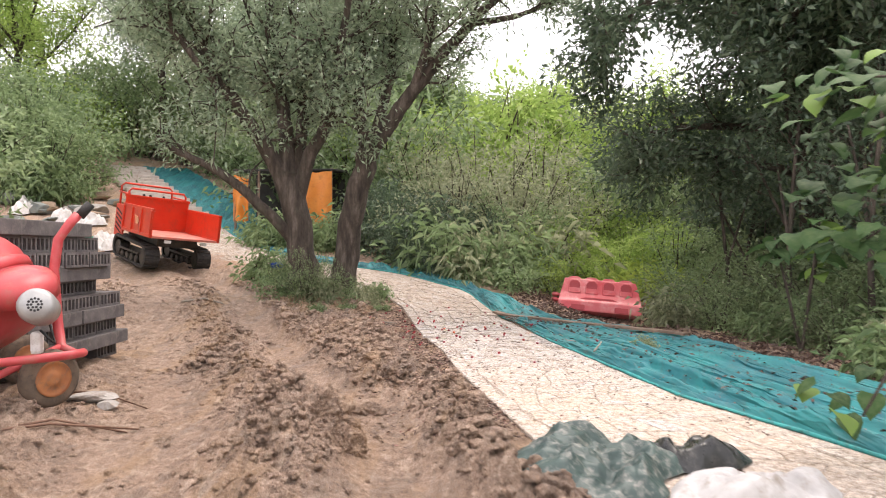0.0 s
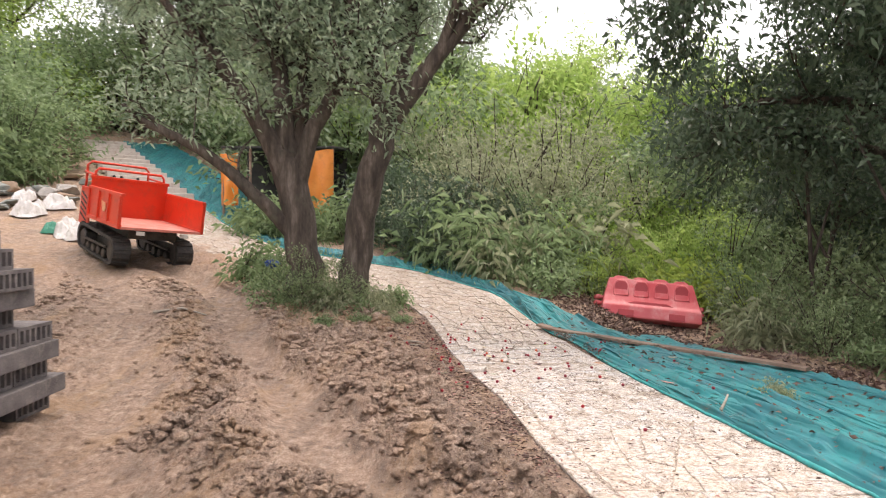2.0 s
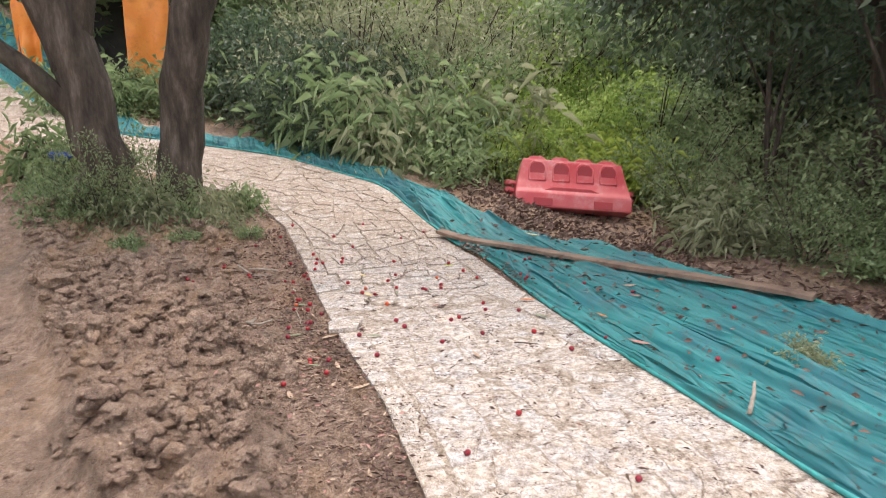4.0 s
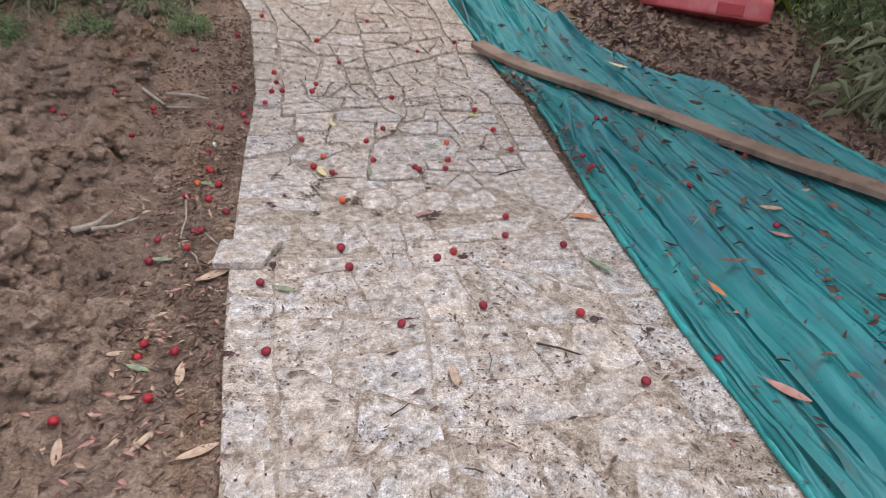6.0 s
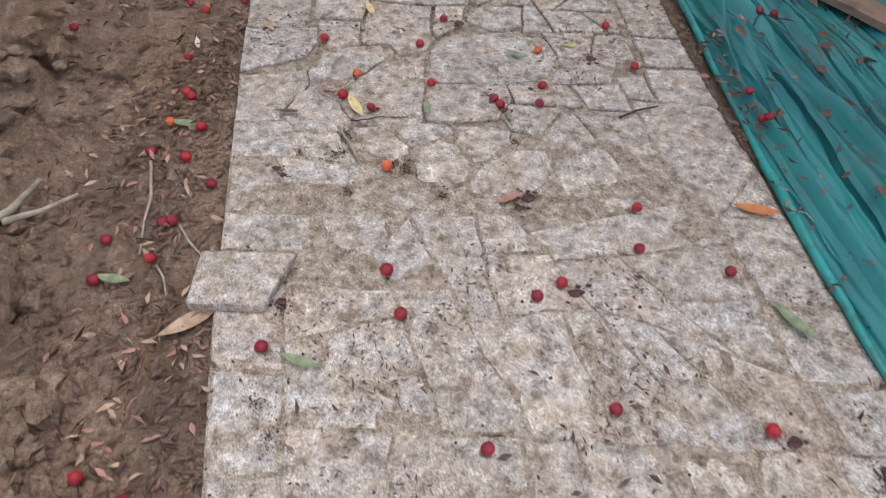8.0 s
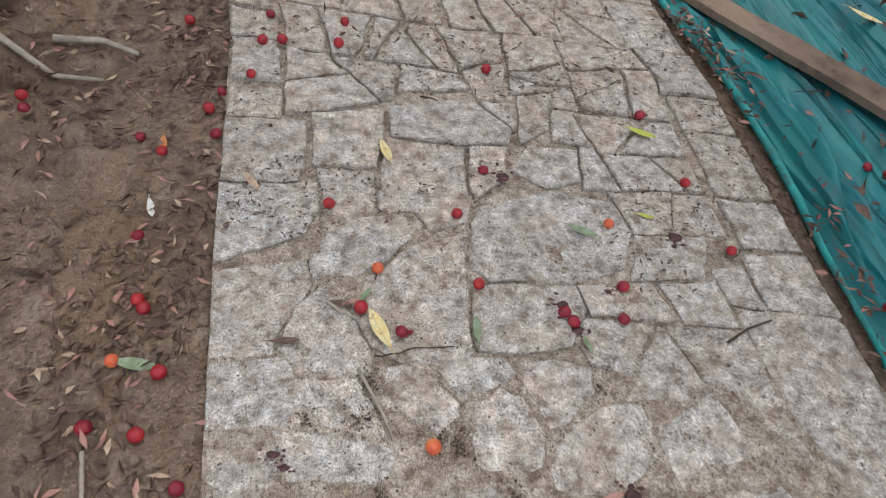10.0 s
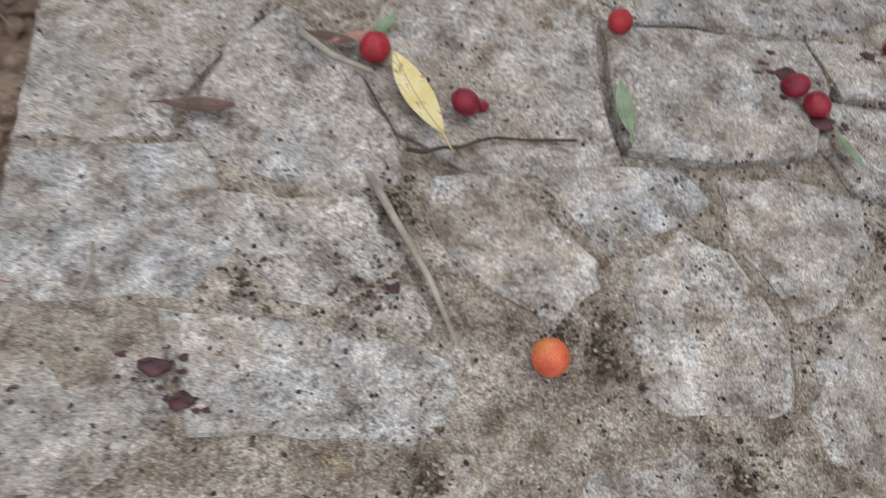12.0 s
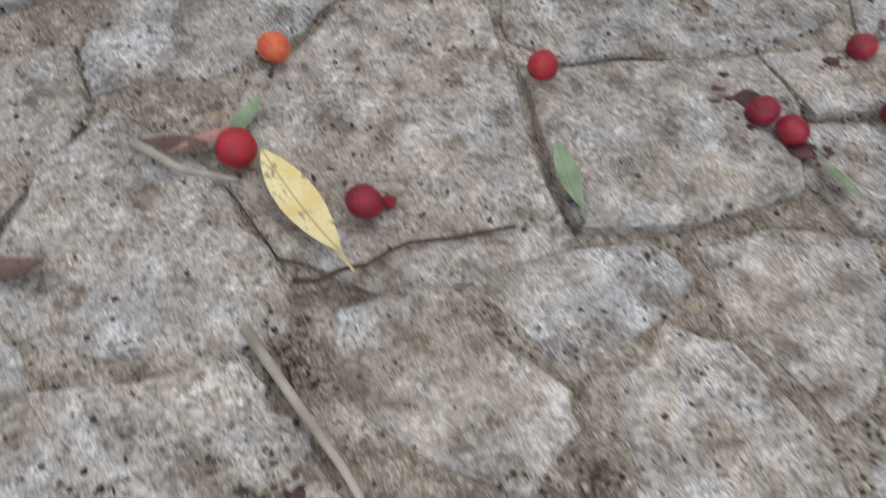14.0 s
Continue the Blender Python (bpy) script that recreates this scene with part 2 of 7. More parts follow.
def add_tube(bm, pts, radii, sides=8, closed=False):
    """A tube through the points, with a radius at each."""
    pts = [Vector(p) for p in pts]
    if isinstance(radii, (int, float)):
        radii = [radii] * len(pts)
    rings, up = [], None
    n = len(pts)
    for i, p in enumerate(pts):
        d = (pts[(i + 1) % n] - pts[i - 1]) if closed else (pts[min(i + 1, n - 1)] - pts[max(i - 1, 0)])
        d.normalize()
        if up is None:
            up = d.orthogonal().normalized()
        up = (up - d * up.dot(d)).normalized()
        side = d.cross(up)
        rings.append([bm.verts.new(p + (up * math.cos(a) + side * math.sin(a)) * radii[i]) for a in [k * 2 * math.pi / sides for k in range(sides)]])
    for i in range(n if closed else n - 1):
        a, b = rings[i], rings[(i + 1) % n]
        for k in range(sides):
            bm.faces.new((a[k], a[(k + 1) % sides], b[(k + 1) % sides], b[k]))
    if not closed:
        bm.faces.new(rings[0][::-1])
        bm.faces.new(rings[-1])
    return bm


def tube(pts, radii, sides=8, closed=False):
    return add_tube(bmesh.new(), pts, radii, sides, closed)


def lerp_keys(keys, s):
    """Linear interpolation in rows (s, value, value...)."""
    if s <= keys[0][0]:
        return keys[0][1:]
    for a, b in zip(keys, keys[1:]):
        if s <= b[0]:
            f = (s - a[0]) / (b[0] - a[0])
            return tuple(u + (v - u) * f for u, v in zip(a[1:], b[1:]))
    return keys[-1][1:]


def fbm(x, y, z=0.0, octaves=4):
    return noise.fractal((x, y, z), 0.9, 2.1, octaves)


# ---- the lie of the land ----
def land(x, y):
    """Height of the bare ground: level round the path, rising to the hill behind."""
    d = (y - 10) * 0.9 - x * 0.45 - 0.3
    z = 0.15 * 0.5 * (d + math.sqrt(d * d + 0.03))
    e = d - 8
    z += 0.12 * 0.5 * (e + math.sqrt(e * e + 0.3))
    u, v = max(0.0, min(1.0, (x - 1.3) / 2.0)), max(0.0, min(1.0, (y - 9.2) / 3.6))
    z -= 0.42 * u * u * (3 - 2 * u) * v * v * (3 - 2 * v) * max(0.0, 1 - max(0.0, y - 14) / 6)
    return z if z < 9 else 9 + (z - 9) * 0.3


# left and right edge of the stone path at stations along it: s, xl, yl, xr, yr
PATH = [
    (-3.0, 2.5, -3.0, 4.5, -3.0),
    (0.5, 1.45, 0.5, 3.3, 0.5),
    (3.8, 0.57, 3.8, 2.3, 3.8),
    (5.1, 0.34, 5.1, 1.82, 5.1),
    (6.4, 0.12, 6.4, 1.60, 6.4),
    (7.5, 0.0, 7.5, 1.425, 7.5),
    (8.0, -0.11, 8.0, 1.345, 8.0),
    (8.4, -0.19, 8.4, 1.28, 8.4),
    (9.4, -0.35, 9.4, 1.14, 9.4),
    (10.2, -0.46, 10.2, 1.06, 10.2),
    (11.2, -0.68, 11.2, 0.85, 11.25),
    (12.3, -1.15, 12.25, 0.45, 12.9),
    (13.5, -2.3, 12.95, -0.9, 14.3),
    (15.5, -4.2, 13.9, -3.4, 15.3),
    (18.0, -6.6, 16.6, -5.4, 17.5),
    (20.5, -8.1, 18.6, -6.8, 19.4),
    (29.0, -13.0, 25.2, -11.7, 26.1),
]
WIDTH = 1.5


def on_path(a, s):
    xl, yl, xr, yr = lerp_keys(PATH, s)
    f = a / WIDTH
    return xl + (xr - xl) * f, yl + (yr - yl) * f


def path_side(x, y):
    """How far (x, y) lies left (minus) or right of the path's left edge, while the path runs ahead."""
    xl, yl, xr, yr = lerp_keys(PATH, y)
    return x - xl, xr - x


def rut_line(y):
    """How far left of the path the wheel rut runs."""
    return 0.85 + 0.28 * max(0.0, y - 4.5)


def rise(v, a, b):
    """0 below a, 1 above b, smooth between."""
    u = max(0.0, min(1.0, (v - a) / (b - a)))
    return u * u * (3 - 2 * u)


def churned(x, y):
    """How thickly the soil is churned into clods at a place left of the path, 0 to 1, and how deep the ruts are."""
    m = -path_side(x, y)[0]
    mr = rut_line(y) + 0.06 * math.sin(y * 2.1)
    rut = math.exp(-((m - mr) / 0.27) ** 4)
    wide = math.exp(-((m - mr - 1.45) / 0.42) ** 4)
    inner = 0.10 + 0.32 * rise(y, 5.5, 7.5)
    bank = rise(m, inner, inner + 0.22) * (1 - rise(m, mr - 0.42, mr - 0.22))
    crest = math.exp(-((m - mr - 0.66) / 0.30) ** 2)
    outer = 0.8 * math.exp(-((m - mr - 2.35) / 0.38) ** 2)
    patch = rise(fbm(x * 1.7, y * 1.2, 20.0, 3), -0.5, 0.15)
    loose = 0.55 * rise(fbm(x * 2.3, y * 1.7, 44.0, 3), -0.05, 0.35) * (1 - rut) * (1 - 0.6 * wide) * rise(m, inner, inner + 0.4)
    return max(bank, crest, outer, loose) * (0.3 + 0.7 * patch), max(rut, 0.6 * wide)


def clod_relief(x, y):
    """Rounded clods packed together, in two sizes."""
    wx, wy = x + 0.05 * noise.noise((x * 7, y * 7, 1.0)), y + 0.05 * noise.noise((x * 7, y * 7, 6.0))
    h = 0.0
    for scale, tall in ((7.5, 0.065), (14.0, 0.06), (26.0, 0.03)):
        d, pts = noise.voronoi((wx * scale, wy * scale, 0.5))
        own = 0.35 + 0.65 * abs(noise.cell(pts[0] * 3.0))
        h += tall * own * math.sqrt(max(0.0, 1 - (d[0] / 0.75) ** 2)) * min(1.0, (d[1] - d[0]) * 4)
    return h


def soil_height(x, y):
    z = land(x, y)
    l, r = path_side(x, y)
    near = 1.0 if y < 13 else max(0.0, 1 - (y - 13) / 3)
    if near and l < 0:
        m = -l
        w = min(1.0, m / 0.25)
        n1 = fbm(x * 1.6, y * 1.6, 3.1, 5)
        n2 = fbm(x * 6, y * 6, 8.2, 4)
        rough, rut = churned(x, y)
        fade = 1 - 0.4 * rise(y, 8.5, 11.0)
        z += near * w * (0.03 * n1 + 0.035 * n2 * (1 - 0.7 * rut) - 0.085 * rut * fade)
        if rough > 0.03:
            z += near * w * rough * fade * (0.05 + 0.05 * n1 + 0.06 * n2 + clod_relief(x, y))
        z -= 0.02
    elif r < 0:
        z += 0.04 * fbm(x * 1.2, y * 1.2, 5.0, 4) * min(1.0, -r / 0.6) - 0.012 - 0.02 * min(1.0, -r / 0.3)
    else:
        z -= 0.03
    return z


def steps_between(a, b, n):
    return [a + (b - a) * i / n for i in range(n)]


def build_ground():
    xs = steps_between(-600, -60, 9) + steps_between(-60, -12, 24) + steps_between(-12, -4.5, 50) + steps_between(-4.5, 1.5, 270) + steps_between(1.5, 4.5, 60) + steps_between(4.5, 12, 30) + steps_between(12, 60, 20) + steps_between(60, 600, 9) + [600]
    ys = steps_between(-300, -20, 8) + steps_between(-20, 2, 30) + steps_between(2, 11.5, 400) + steps_between(11.5, 18, 60) + steps_between(18, 60, 40) + steps_between(60, 900, 10) + [900]
    verts = [(x, y, soil_height(x, y)) for y in ys for x in xs]
    n = len(xs)
    faces = [(j * n + i, j * n + i + 1, (j + 1) * n + i + 1, (j + 1) * n + i) for j in range(len(ys) - 1) for i in range(n - 1)]
    ob = mesh_object("ground", verts, faces, SOIL, smooth=True)
    return tagged(ob, "trampled brown soil with clods, ruts and leaf litter", "ground", kind="structure")


build_ground()


# ---- net, plank and other things beside the path ----
NET_OUTER = [(-3.0, 6.2), (0.5, 4.6), (3.0, 3.85), (5.4, 3.52), (7.0, 3.32), (8.5, 3.1), (9.2, 2.78), (10.3, 2.62), (11.4, 1.75), (12.2, 1.25), (12.9, 0.75)]


def net_point(a, s):
    """A point of the net sheet: a across from the path (0) to the bushes (1), s along the path."""
    xl, yl, xr, yr = lerp_keys(PATH, s)
    if s < 12.0:
        xo, yo = lerp_keys(NET_OUTER, s)[0], s
    else:
        dx, dy = xr - xl, yr - yl
        d = math.hypot(dx, dy)
        w = 0.62 + 1.05 * max(0.0, min(1.0, (s - 15.5) / 3))
        k = min(1.0, (s - 12.0) / 1.2)
        xo, yo = xr + dx / d * w, yr + dy / d * w
        xk = lerp_keys(NET_OUTER, s)[0]
        xo, yo = xo * k + xk * (1 - k), yo * k + s * (1 - k)
    gap = -0.015 + 0.075 * math.exp(-((s - 9.9) / 0.9) ** 2) + 0.012 * fbm(s * 3, 1.0)
    f = gap / max(0.3, math.hypot(xo - xr, yo - yr))
    wave = 0.05 * fbm(s * 1.1, 4.0) * a
    t = f + (1 - f) * a + wave
    return xr + (xo - xr) * t, yr + (yo - yr) * t


def net_height(x, y, a):
    fold = noise.fractal((x * 7 + y * 1.1, y * 0.45, 2.0), 0.8, 2.0, 4)
    tight = max(0.0, 1 - a * 3.2)
    lift = 0.02 * abs(fold) ** 1.5 + 0.01 * fbm(x * 1.4, y * 1.4, 7.0, 3)
    crease = 1 - abs(noise.noise((x * 2.6 + y * 0.42, y * 0.16, 11.0)))
    lift += 0.075 * max(0.0, crease - 0.86) / 0.14 * (0.5 + 0.5 * abs(fold))
    lift += 0.045 * max(0.0, 0.18 - abs(noise.noise((x * 5.5 + y * 0.9, y * 0.25, 31.0)))) / 0.18
    lift += 0.085 * tight * abs(math.sin(a * 55 + 3 * fbm(y * 0.8, 2.0))) * (0.5 + 0.5 * abs(fold))
    lift += 0.010 * abs(noise.fractal((x * 22, y * 5, 4.0), 0.8, 2.0, 3))
    # pressed flat under the plank
    u = max(0.0, min(1.0, ((x - 0.98) * 2.07 - (y - 10.85) * 2.43) / 10.19))
    lift *= min(1.0, 0.2 + 3.2 * math.hypot(x - 0.98 - 2.07 * u, y - 10.85 + 2.43 * u))
    return land(x, y) + 0.007 + lift * min(1.0, a / 0.04 + 0.12)


HEM = coat("net_hem", (0.012, 0.24, 0.235), (0.025, 0.34, 0.33), 9, 0.55, dirt=(0.05, 0.10, 0.095), bump=0.4)


def build_net(srows, label, drop):
    cols = [(i / 120) ** 1.25 for i in range(121)]
    verts = []
    for s in srows:
        for a in cols:
            x, y = net_point(a, s)
            verts.append((x, y, net_height(x, y, a) - drop))
    n = len(cols)
    faces = [(j * n + i, j * n + i + 1, (j + 1) * n + i + 1, (j + 1) * n + i) for j in range(len(srows) - 1) for i in range(n - 1)]
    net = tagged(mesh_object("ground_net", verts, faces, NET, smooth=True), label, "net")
    for edge, thick in ((0.004, 0.017), (0.996, 0.022)):
        pts, radii = [], []
        for k in range(0, len(srows), 2):
            x, y = net_point(edge, srows[k])
            pts.append((x, y, land(x, y) + 0.012 + 0.006 * fbm(srows[k] * 4, edge, 3.0)))
            radii.append(thick * (0.75 + 0.45 * fbm(srows[k] * 2.3, edge * 9, 5.0)))
        part("hem", tube(pts, radii, 6), HEM, net, "rolled brighter teal hem", smooth=True)
    return net


build_net(steps_between(-2.5, 5, 50) + steps_between(5, 10.75, 210) + [10.75], "teal green mesh sheet spread over the verge beside the path", 0.0)
build_net(steps_between(10.6, 12, 45) + steps_between(12, 21, 70) + steps_between(21, 29, 30) + [29], "narrow teal green mesh sheet running along the path towards the steps", 0.005)

WOOD_GREY = coat("weathered_wood", (0.16, 0.105, 0.075), (0.27, 0.19, 0.14), 3, 0.85, dirt=(0.06, 0.04, 0.03), bump=0.5)
RED_PLASTIC = coat("faded_red_plastic", (0.58, 0.075, 0.09), (0.64, 0.15, 0.16), 2.5, 0.42, dirt=(0.66, 0.28, 0.28), bump=0.1)
# the same red darkened: shade of the barrier's hollows as a colour
RED_SHADED = coat("red_plastic_shade", (0.40, 0.035, 0.045), (0.46, 0.06, 0.07), 3, 0.5)
ORANGE_RED = coat("orange_red_paint", (0.62, 0.035, 0.012), (0.68, 0.055, 0.02), 3, 0.35, dirt=(0.45, 0.06, 0.03), bump=0.08)
RUBBER = coat("black_rubber", (0.014, 0.013, 0.013), (0.03, 0.028, 0.026), 9, 0.7, dirt=(0.075, 0.058, 0.045), bump=0.4)
STEEL_DARK = coat("dark_steel", (0.035, 0.033, 0.032), (0.07, 0.065, 0.06), 8, 0.5, 0.6, dirt=(0.10, 0.075, 0.055))
PALE_BED = coat("worn_red_bed", (0.55, 0.15, 0.11), (0.62, 0.22, 0.17), 4, 0.55, dirt=(0.5, 0.3, 0.25))
BLOCK = coat("grey_block", (0.085, 0.076, 0.076), (0.145, 0.13, 0.128), 7, 0.92, dirt=(0.20, 0.175, 0.16), bump=0.9)
MIXER_RED = coat("pinkish_red_paint", (0.46, 0.045, 0.05), (0.54, 0.085, 0.09), 4, 0.42, dirt=(0.38, 0.14, 0.11), bump=0.1)
ALUMINIUM = coat("cast_aluminium", (0.34, 0.34, 0.33), (0.44, 0.44, 0.43), 12, 0.45, 0.5)
# near black: paints the shade inside vents, and is the cable's own colour
HOLE_SHADE_AND_CABLE = coat("hole_shade_and_cable_black", (0.02, 0.02, 0.02), (0.035, 0.035, 0.035), 9, 0.8)
TYRE_DUSTY = coat("dusty_tyre", (0.10, 0.075, 0.055), (0.17, 0.12, 0.085), 9, 0.85, dirt=(0.05, 0.04, 0.035), bump=0.4)
RIM_RUST = coat("rusty_rim", (0.42, 0.17, 0.06), (0.33, 0.12, 0.05), 9, 0.7, dirt=(0.2, 0.12, 0.08))
SACK_WHITE = coat("woven_white_sack", (0.55, 0.53, 0.50), (0.66, 0.64, 0.62), 5, 0.7, dirt=(0.38, 0.33, 0.27), bump=0.5)
SACK_DULL = coat("dull_white_sack", (0.36, 0.35, 0.34), (0.46, 0.45, 0.44), 5, 0.7, dirt=(0.26, 0.22, 0.18), bump=0.5)
SACK_GREY = coat("grey_sheet", (0.12, 0.14, 0.13), (0.24, 0.26, 0.24), 4, 0.7, dirt=(0.2, 0.16, 0.12), bump=0.5)
GREEN_SHEET = coat("dark_green_sheet", (0.020, 0.042, 0.038), (0.055, 0.09, 0.08), 7, 0.5, dirt=(0.27, 0.265, 0.235), bump=0.5)
BLACK_FILM = coat("black_film", (0.012, 0.013, 0.013), (0.03, 0.032, 0.03), 6, 0.28, dirt=(0.10, 0.095, 0.085), bump=0.3)
ORANGE_TARP = coat("orange_tarp", (0.66, 0.20, 0.025), (0.72, 0.27, 0.045), 2, 0.5, dirt=(0.5, 0.16, 0.03), bump=0.4)
# near-black coat: the gloom inside the shelter is put into the colour
SHED_SHADE = coat("painted_shed_shade", (0.02, 0.02, 0.018), (0.04, 0.04, 0.035), 4, 0.8)
ROCK = coat("pale_rock", (0.26, 0.24, 0.215), (0.42, 0.40, 0.37), 5, 0.85, dirt=(0.2, 0.15, 0.11), bump=0.9)
ROCK_TAN = coat("tan_rock", (0.25, 0.17, 0.11), (0.36, 0.27, 0.19), 5, 0.9, dirt=(0.15, 0.10, 0.07), bump=0.9)
RUST = coat("rusty_bar", (0.13, 0.07, 0.045), (0.21, 0.12, 0.08), 20, 0.8)
BLUE_CLOTH = coat("blue_cloth", (0.012, 0.05, 0.22), (0.02, 0.08, 0.32), 9, 0.7)
GREEN_NET = coat("green_sheet", (0.02, 0.16, 0.10), (0.04, 0.24, 0.16), 6, 0.6)
STICK = coat("pale_stick", (0.26, 0.22, 0.175), (0.40, 0.355, 0.295), 45, 0.85, bump=0.5)
TWIG = coat("dark_twig", (0.03, 0.02, 0.015), (0.075, 0.05, 0.036), 45, 0.9)


def rough_plank():
    """A long weathered plank lying over the net, a little twisted."""
    a, b = Vector((0.85, 11.0, 0)), Vector((3.05, 8.42, 0))
    n = 26
    bm, rings = bmesh.new(), []
    side = (b - a).normalized().cross(Vector((0, 0, 1)))
    for i in range(n + 1):
        p = a.lerp(b, i / n)
        p += side * 0.015 * math.sin(i * 0.5)
        z = land(p.x, p.y) + 0.062 + 0.006 * fbm(i * 0.4, 3.0)
        w = 0.062 + 0.006 * fbm(i * 0.9, 9.0)
        t = 0.016 + 0.004 * fbm(i * 0.7, 5.0)
        roll = 0.12 * math.sin(i * 0.2)
        up = Vector((0, 0, 1)) + side * roll
        c = Vector((p.x, p.y, z))
        rings.append([bm.verts.new(c + side * u * w + up * v * t) for u, v in ((-1, -1), (1, -1), (1, 0.8), (0.85, 1), (-0.85, 1), (-1, 0.8))])
    for r, q in zip(rings, rings[1:]):
        for k in range(6):
            bm.faces.new((r[k], r[(k + 1) % 6], q[(k + 1) % 6], q[k]))
    bm.faces.new(rings[0])
    bm.faces.new(rings[-1])
    return tagged(part("plank", bm, WOOD_GREY), "long weathered brown timber plank lying on the teal net", "plank")


rough_plank()


def prism(profile, depth, bevel=0.0):
    """A solid with that outline in x and z, and that depth along y, centred."""
    bm = bmesh.new()
    f = [bm.verts.new((x, -depth / 2, z)) for x, z in profile]
    face = bm.faces.new(f)
    ext = bmesh.ops.extrude_face_region(bm, geom=[face])
    bmesh.ops.translate(bm, vec=(0, depth, 0), verts=[v for v in ext["geom"] if isinstance(v, bmesh.types.BMVert)])
    if bevel:
        bmesh.ops.bevel(bm, geom=list(bm.edges), offset=bevel, segments=2, affect="EDGES", profile=0.6)
    return bm


def water_barrier():
    """A water-filled traffic barrier tipped back on its side: a tapered upper half with four windows, a wide foot."""
    root = thing("traffic_barrier", pose(3.11, 13.45, land(3.11, 13.45) - 0.02, -22, 5, -7) @ Matrix.Diagonal((1.21, 1.21, 1.21, 1)), "faded red plastic water-filled traffic barrier lying tipped over by the net", "barrier")
    w = 0.68
    bm = bmesh.new()
    rows = [(0.0, 0.20, w), (0.16, 0.20, w), (0.22, 0.165, w * 0.985), (0.34, 0.12, w * 0.95), (0.60, 0.085, w * 0.86)]
    top = 0.60
    rings = []
    for z, d, ww in rows:
        rings.append([bm.verts.new(p) for p in ((-ww, -d, z), (ww, -d, z), (ww, d, z), (-ww, d, z))])
    for a, b in zip(rings, rings[1:]):
        for k in range(4):
            bm.faces.new((a[k], a[(k + 1) % 4], b[(k + 1) % 4], b[k]))
    bm.faces.new(rings[0])
    bm.faces.new(rings[-1])
    bmesh.ops.bevel(bm, geom=list(bm.edges), offset=0.022, segments=2, affect="EDGES", profile=0.6)
    part("body", bm, RED_PLASTIC, root, smooth=False)
    for i in range(4):
        x = -0.42 + 0.28 * i
        bm = bmesh.new()
        add_tube(bm, [(x - 0.095, -0.124, 0.335), (x - 0.095, -0.10, 0.50), (x - 0.055, -0.092, 0.56), (x + 0.055, -0.092, 0.56), (x + 0.095, -0.10, 0.50), (x + 0.095, -0.124, 0.335)], 0.013, 8, closed=True)
        ring = part("window_rim", bm, RED_PLASTIC, root, smooth=True)
        # no hollow is cut: a darker plate carries the recess shade
        arch = [(-0.085, -0.09), (0.085, -0.09), (0.09, 0.03), (0.075, 0.075), (0.04, 0.10), (-0.04, 0.10), (-0.075, 0.075), (-0.09, 0.03)]
        part("window_recess", prism(arch, 0.03, 0.006), RED_SHADED, ring, "arched plate in darker red for the shade of a recess").matrix_basis = pose(x, -0.0965, 0.445, 8)
        bm = prism([(-0.125, -0.03), (0.125, -0.03), (0.095, 0.025), (0.05, 0.042), (-0.05, 0.042), (-0.095, 0.025)], 0.13, 0.014)
        bm.transform(pose(x, 0, top))
        part("top_lug", bm, RED_PLASTIC, root)
    part("forklift_slot", prism([(-0.34, -0.022), (0.34, -0.022), (0.22, 0.022), (-0.22, 0.022)], 0.012, 0.003), RED_SHADED, root, "flat plate in darker red for the shade of a slot").matrix_basis = pose(-0.02, -0.166, 0.225, 0)
    for x in (-0.36, 0.34):
        part("foot_notch", box((0.22, 0.02, 0.09), pose(x, -0.2, 0.06), 0.006), RED_SHADED, root, "flat plate in darker red for the shade of a notch")
    for z in (0.13, 0.22, 0.31):
        bm = bmesh.new()
        bmesh.ops.create_cone(bm, cap_ends=True, segments=14, radius1=0.055, radius2=0.055, depth=0.055, matrix=pose(-w - 0.05, 0, z))
        bmesh.ops.bevel(bm, geom=list(bm.edges), offset=0.012, segments=2, affect="EDGES")
        knuckle = part("hinge_knuckle", bm, RED_PLASTIC, root)
        part("hinge_arm", box((0.07, 0.06, 0.04), pose(-w - 0.005, 0, z), 0.01), RED_PLASTIC, knuckle)
    for z in (0.18, 0.27):
        bm = bmesh.new()
        bmesh.ops.create_cone(bm, cap_ends=True, segments=14, radius1=0.05, radius2=0.05, depth=0.05, matrix=pose(w + 0.03, 0, z))
        part("hinge_knuckle", bm, RED_PLASTIC, root)
    return root


water_barrier()


# ---- tracked dumper ----
def track_loop(length, height, wheel):
    """Outline of a rubber track, seen from the side (y, z), raised at the front end."""
    pts = []
    for k in range(13):
        a = -math.pi / 2 + math.pi * k / 12
        pts.append((length / 2 + wheel * math.cos(a), wheel + 0.05 + wheel * math.sin(a)))
    for k in range(13):
        a = math.pi / 2 + math.pi * k / 12
        pts.append((-length / 2 + wheel * math.cos(a), wheel + wheel * math.sin(a)))
    return pts


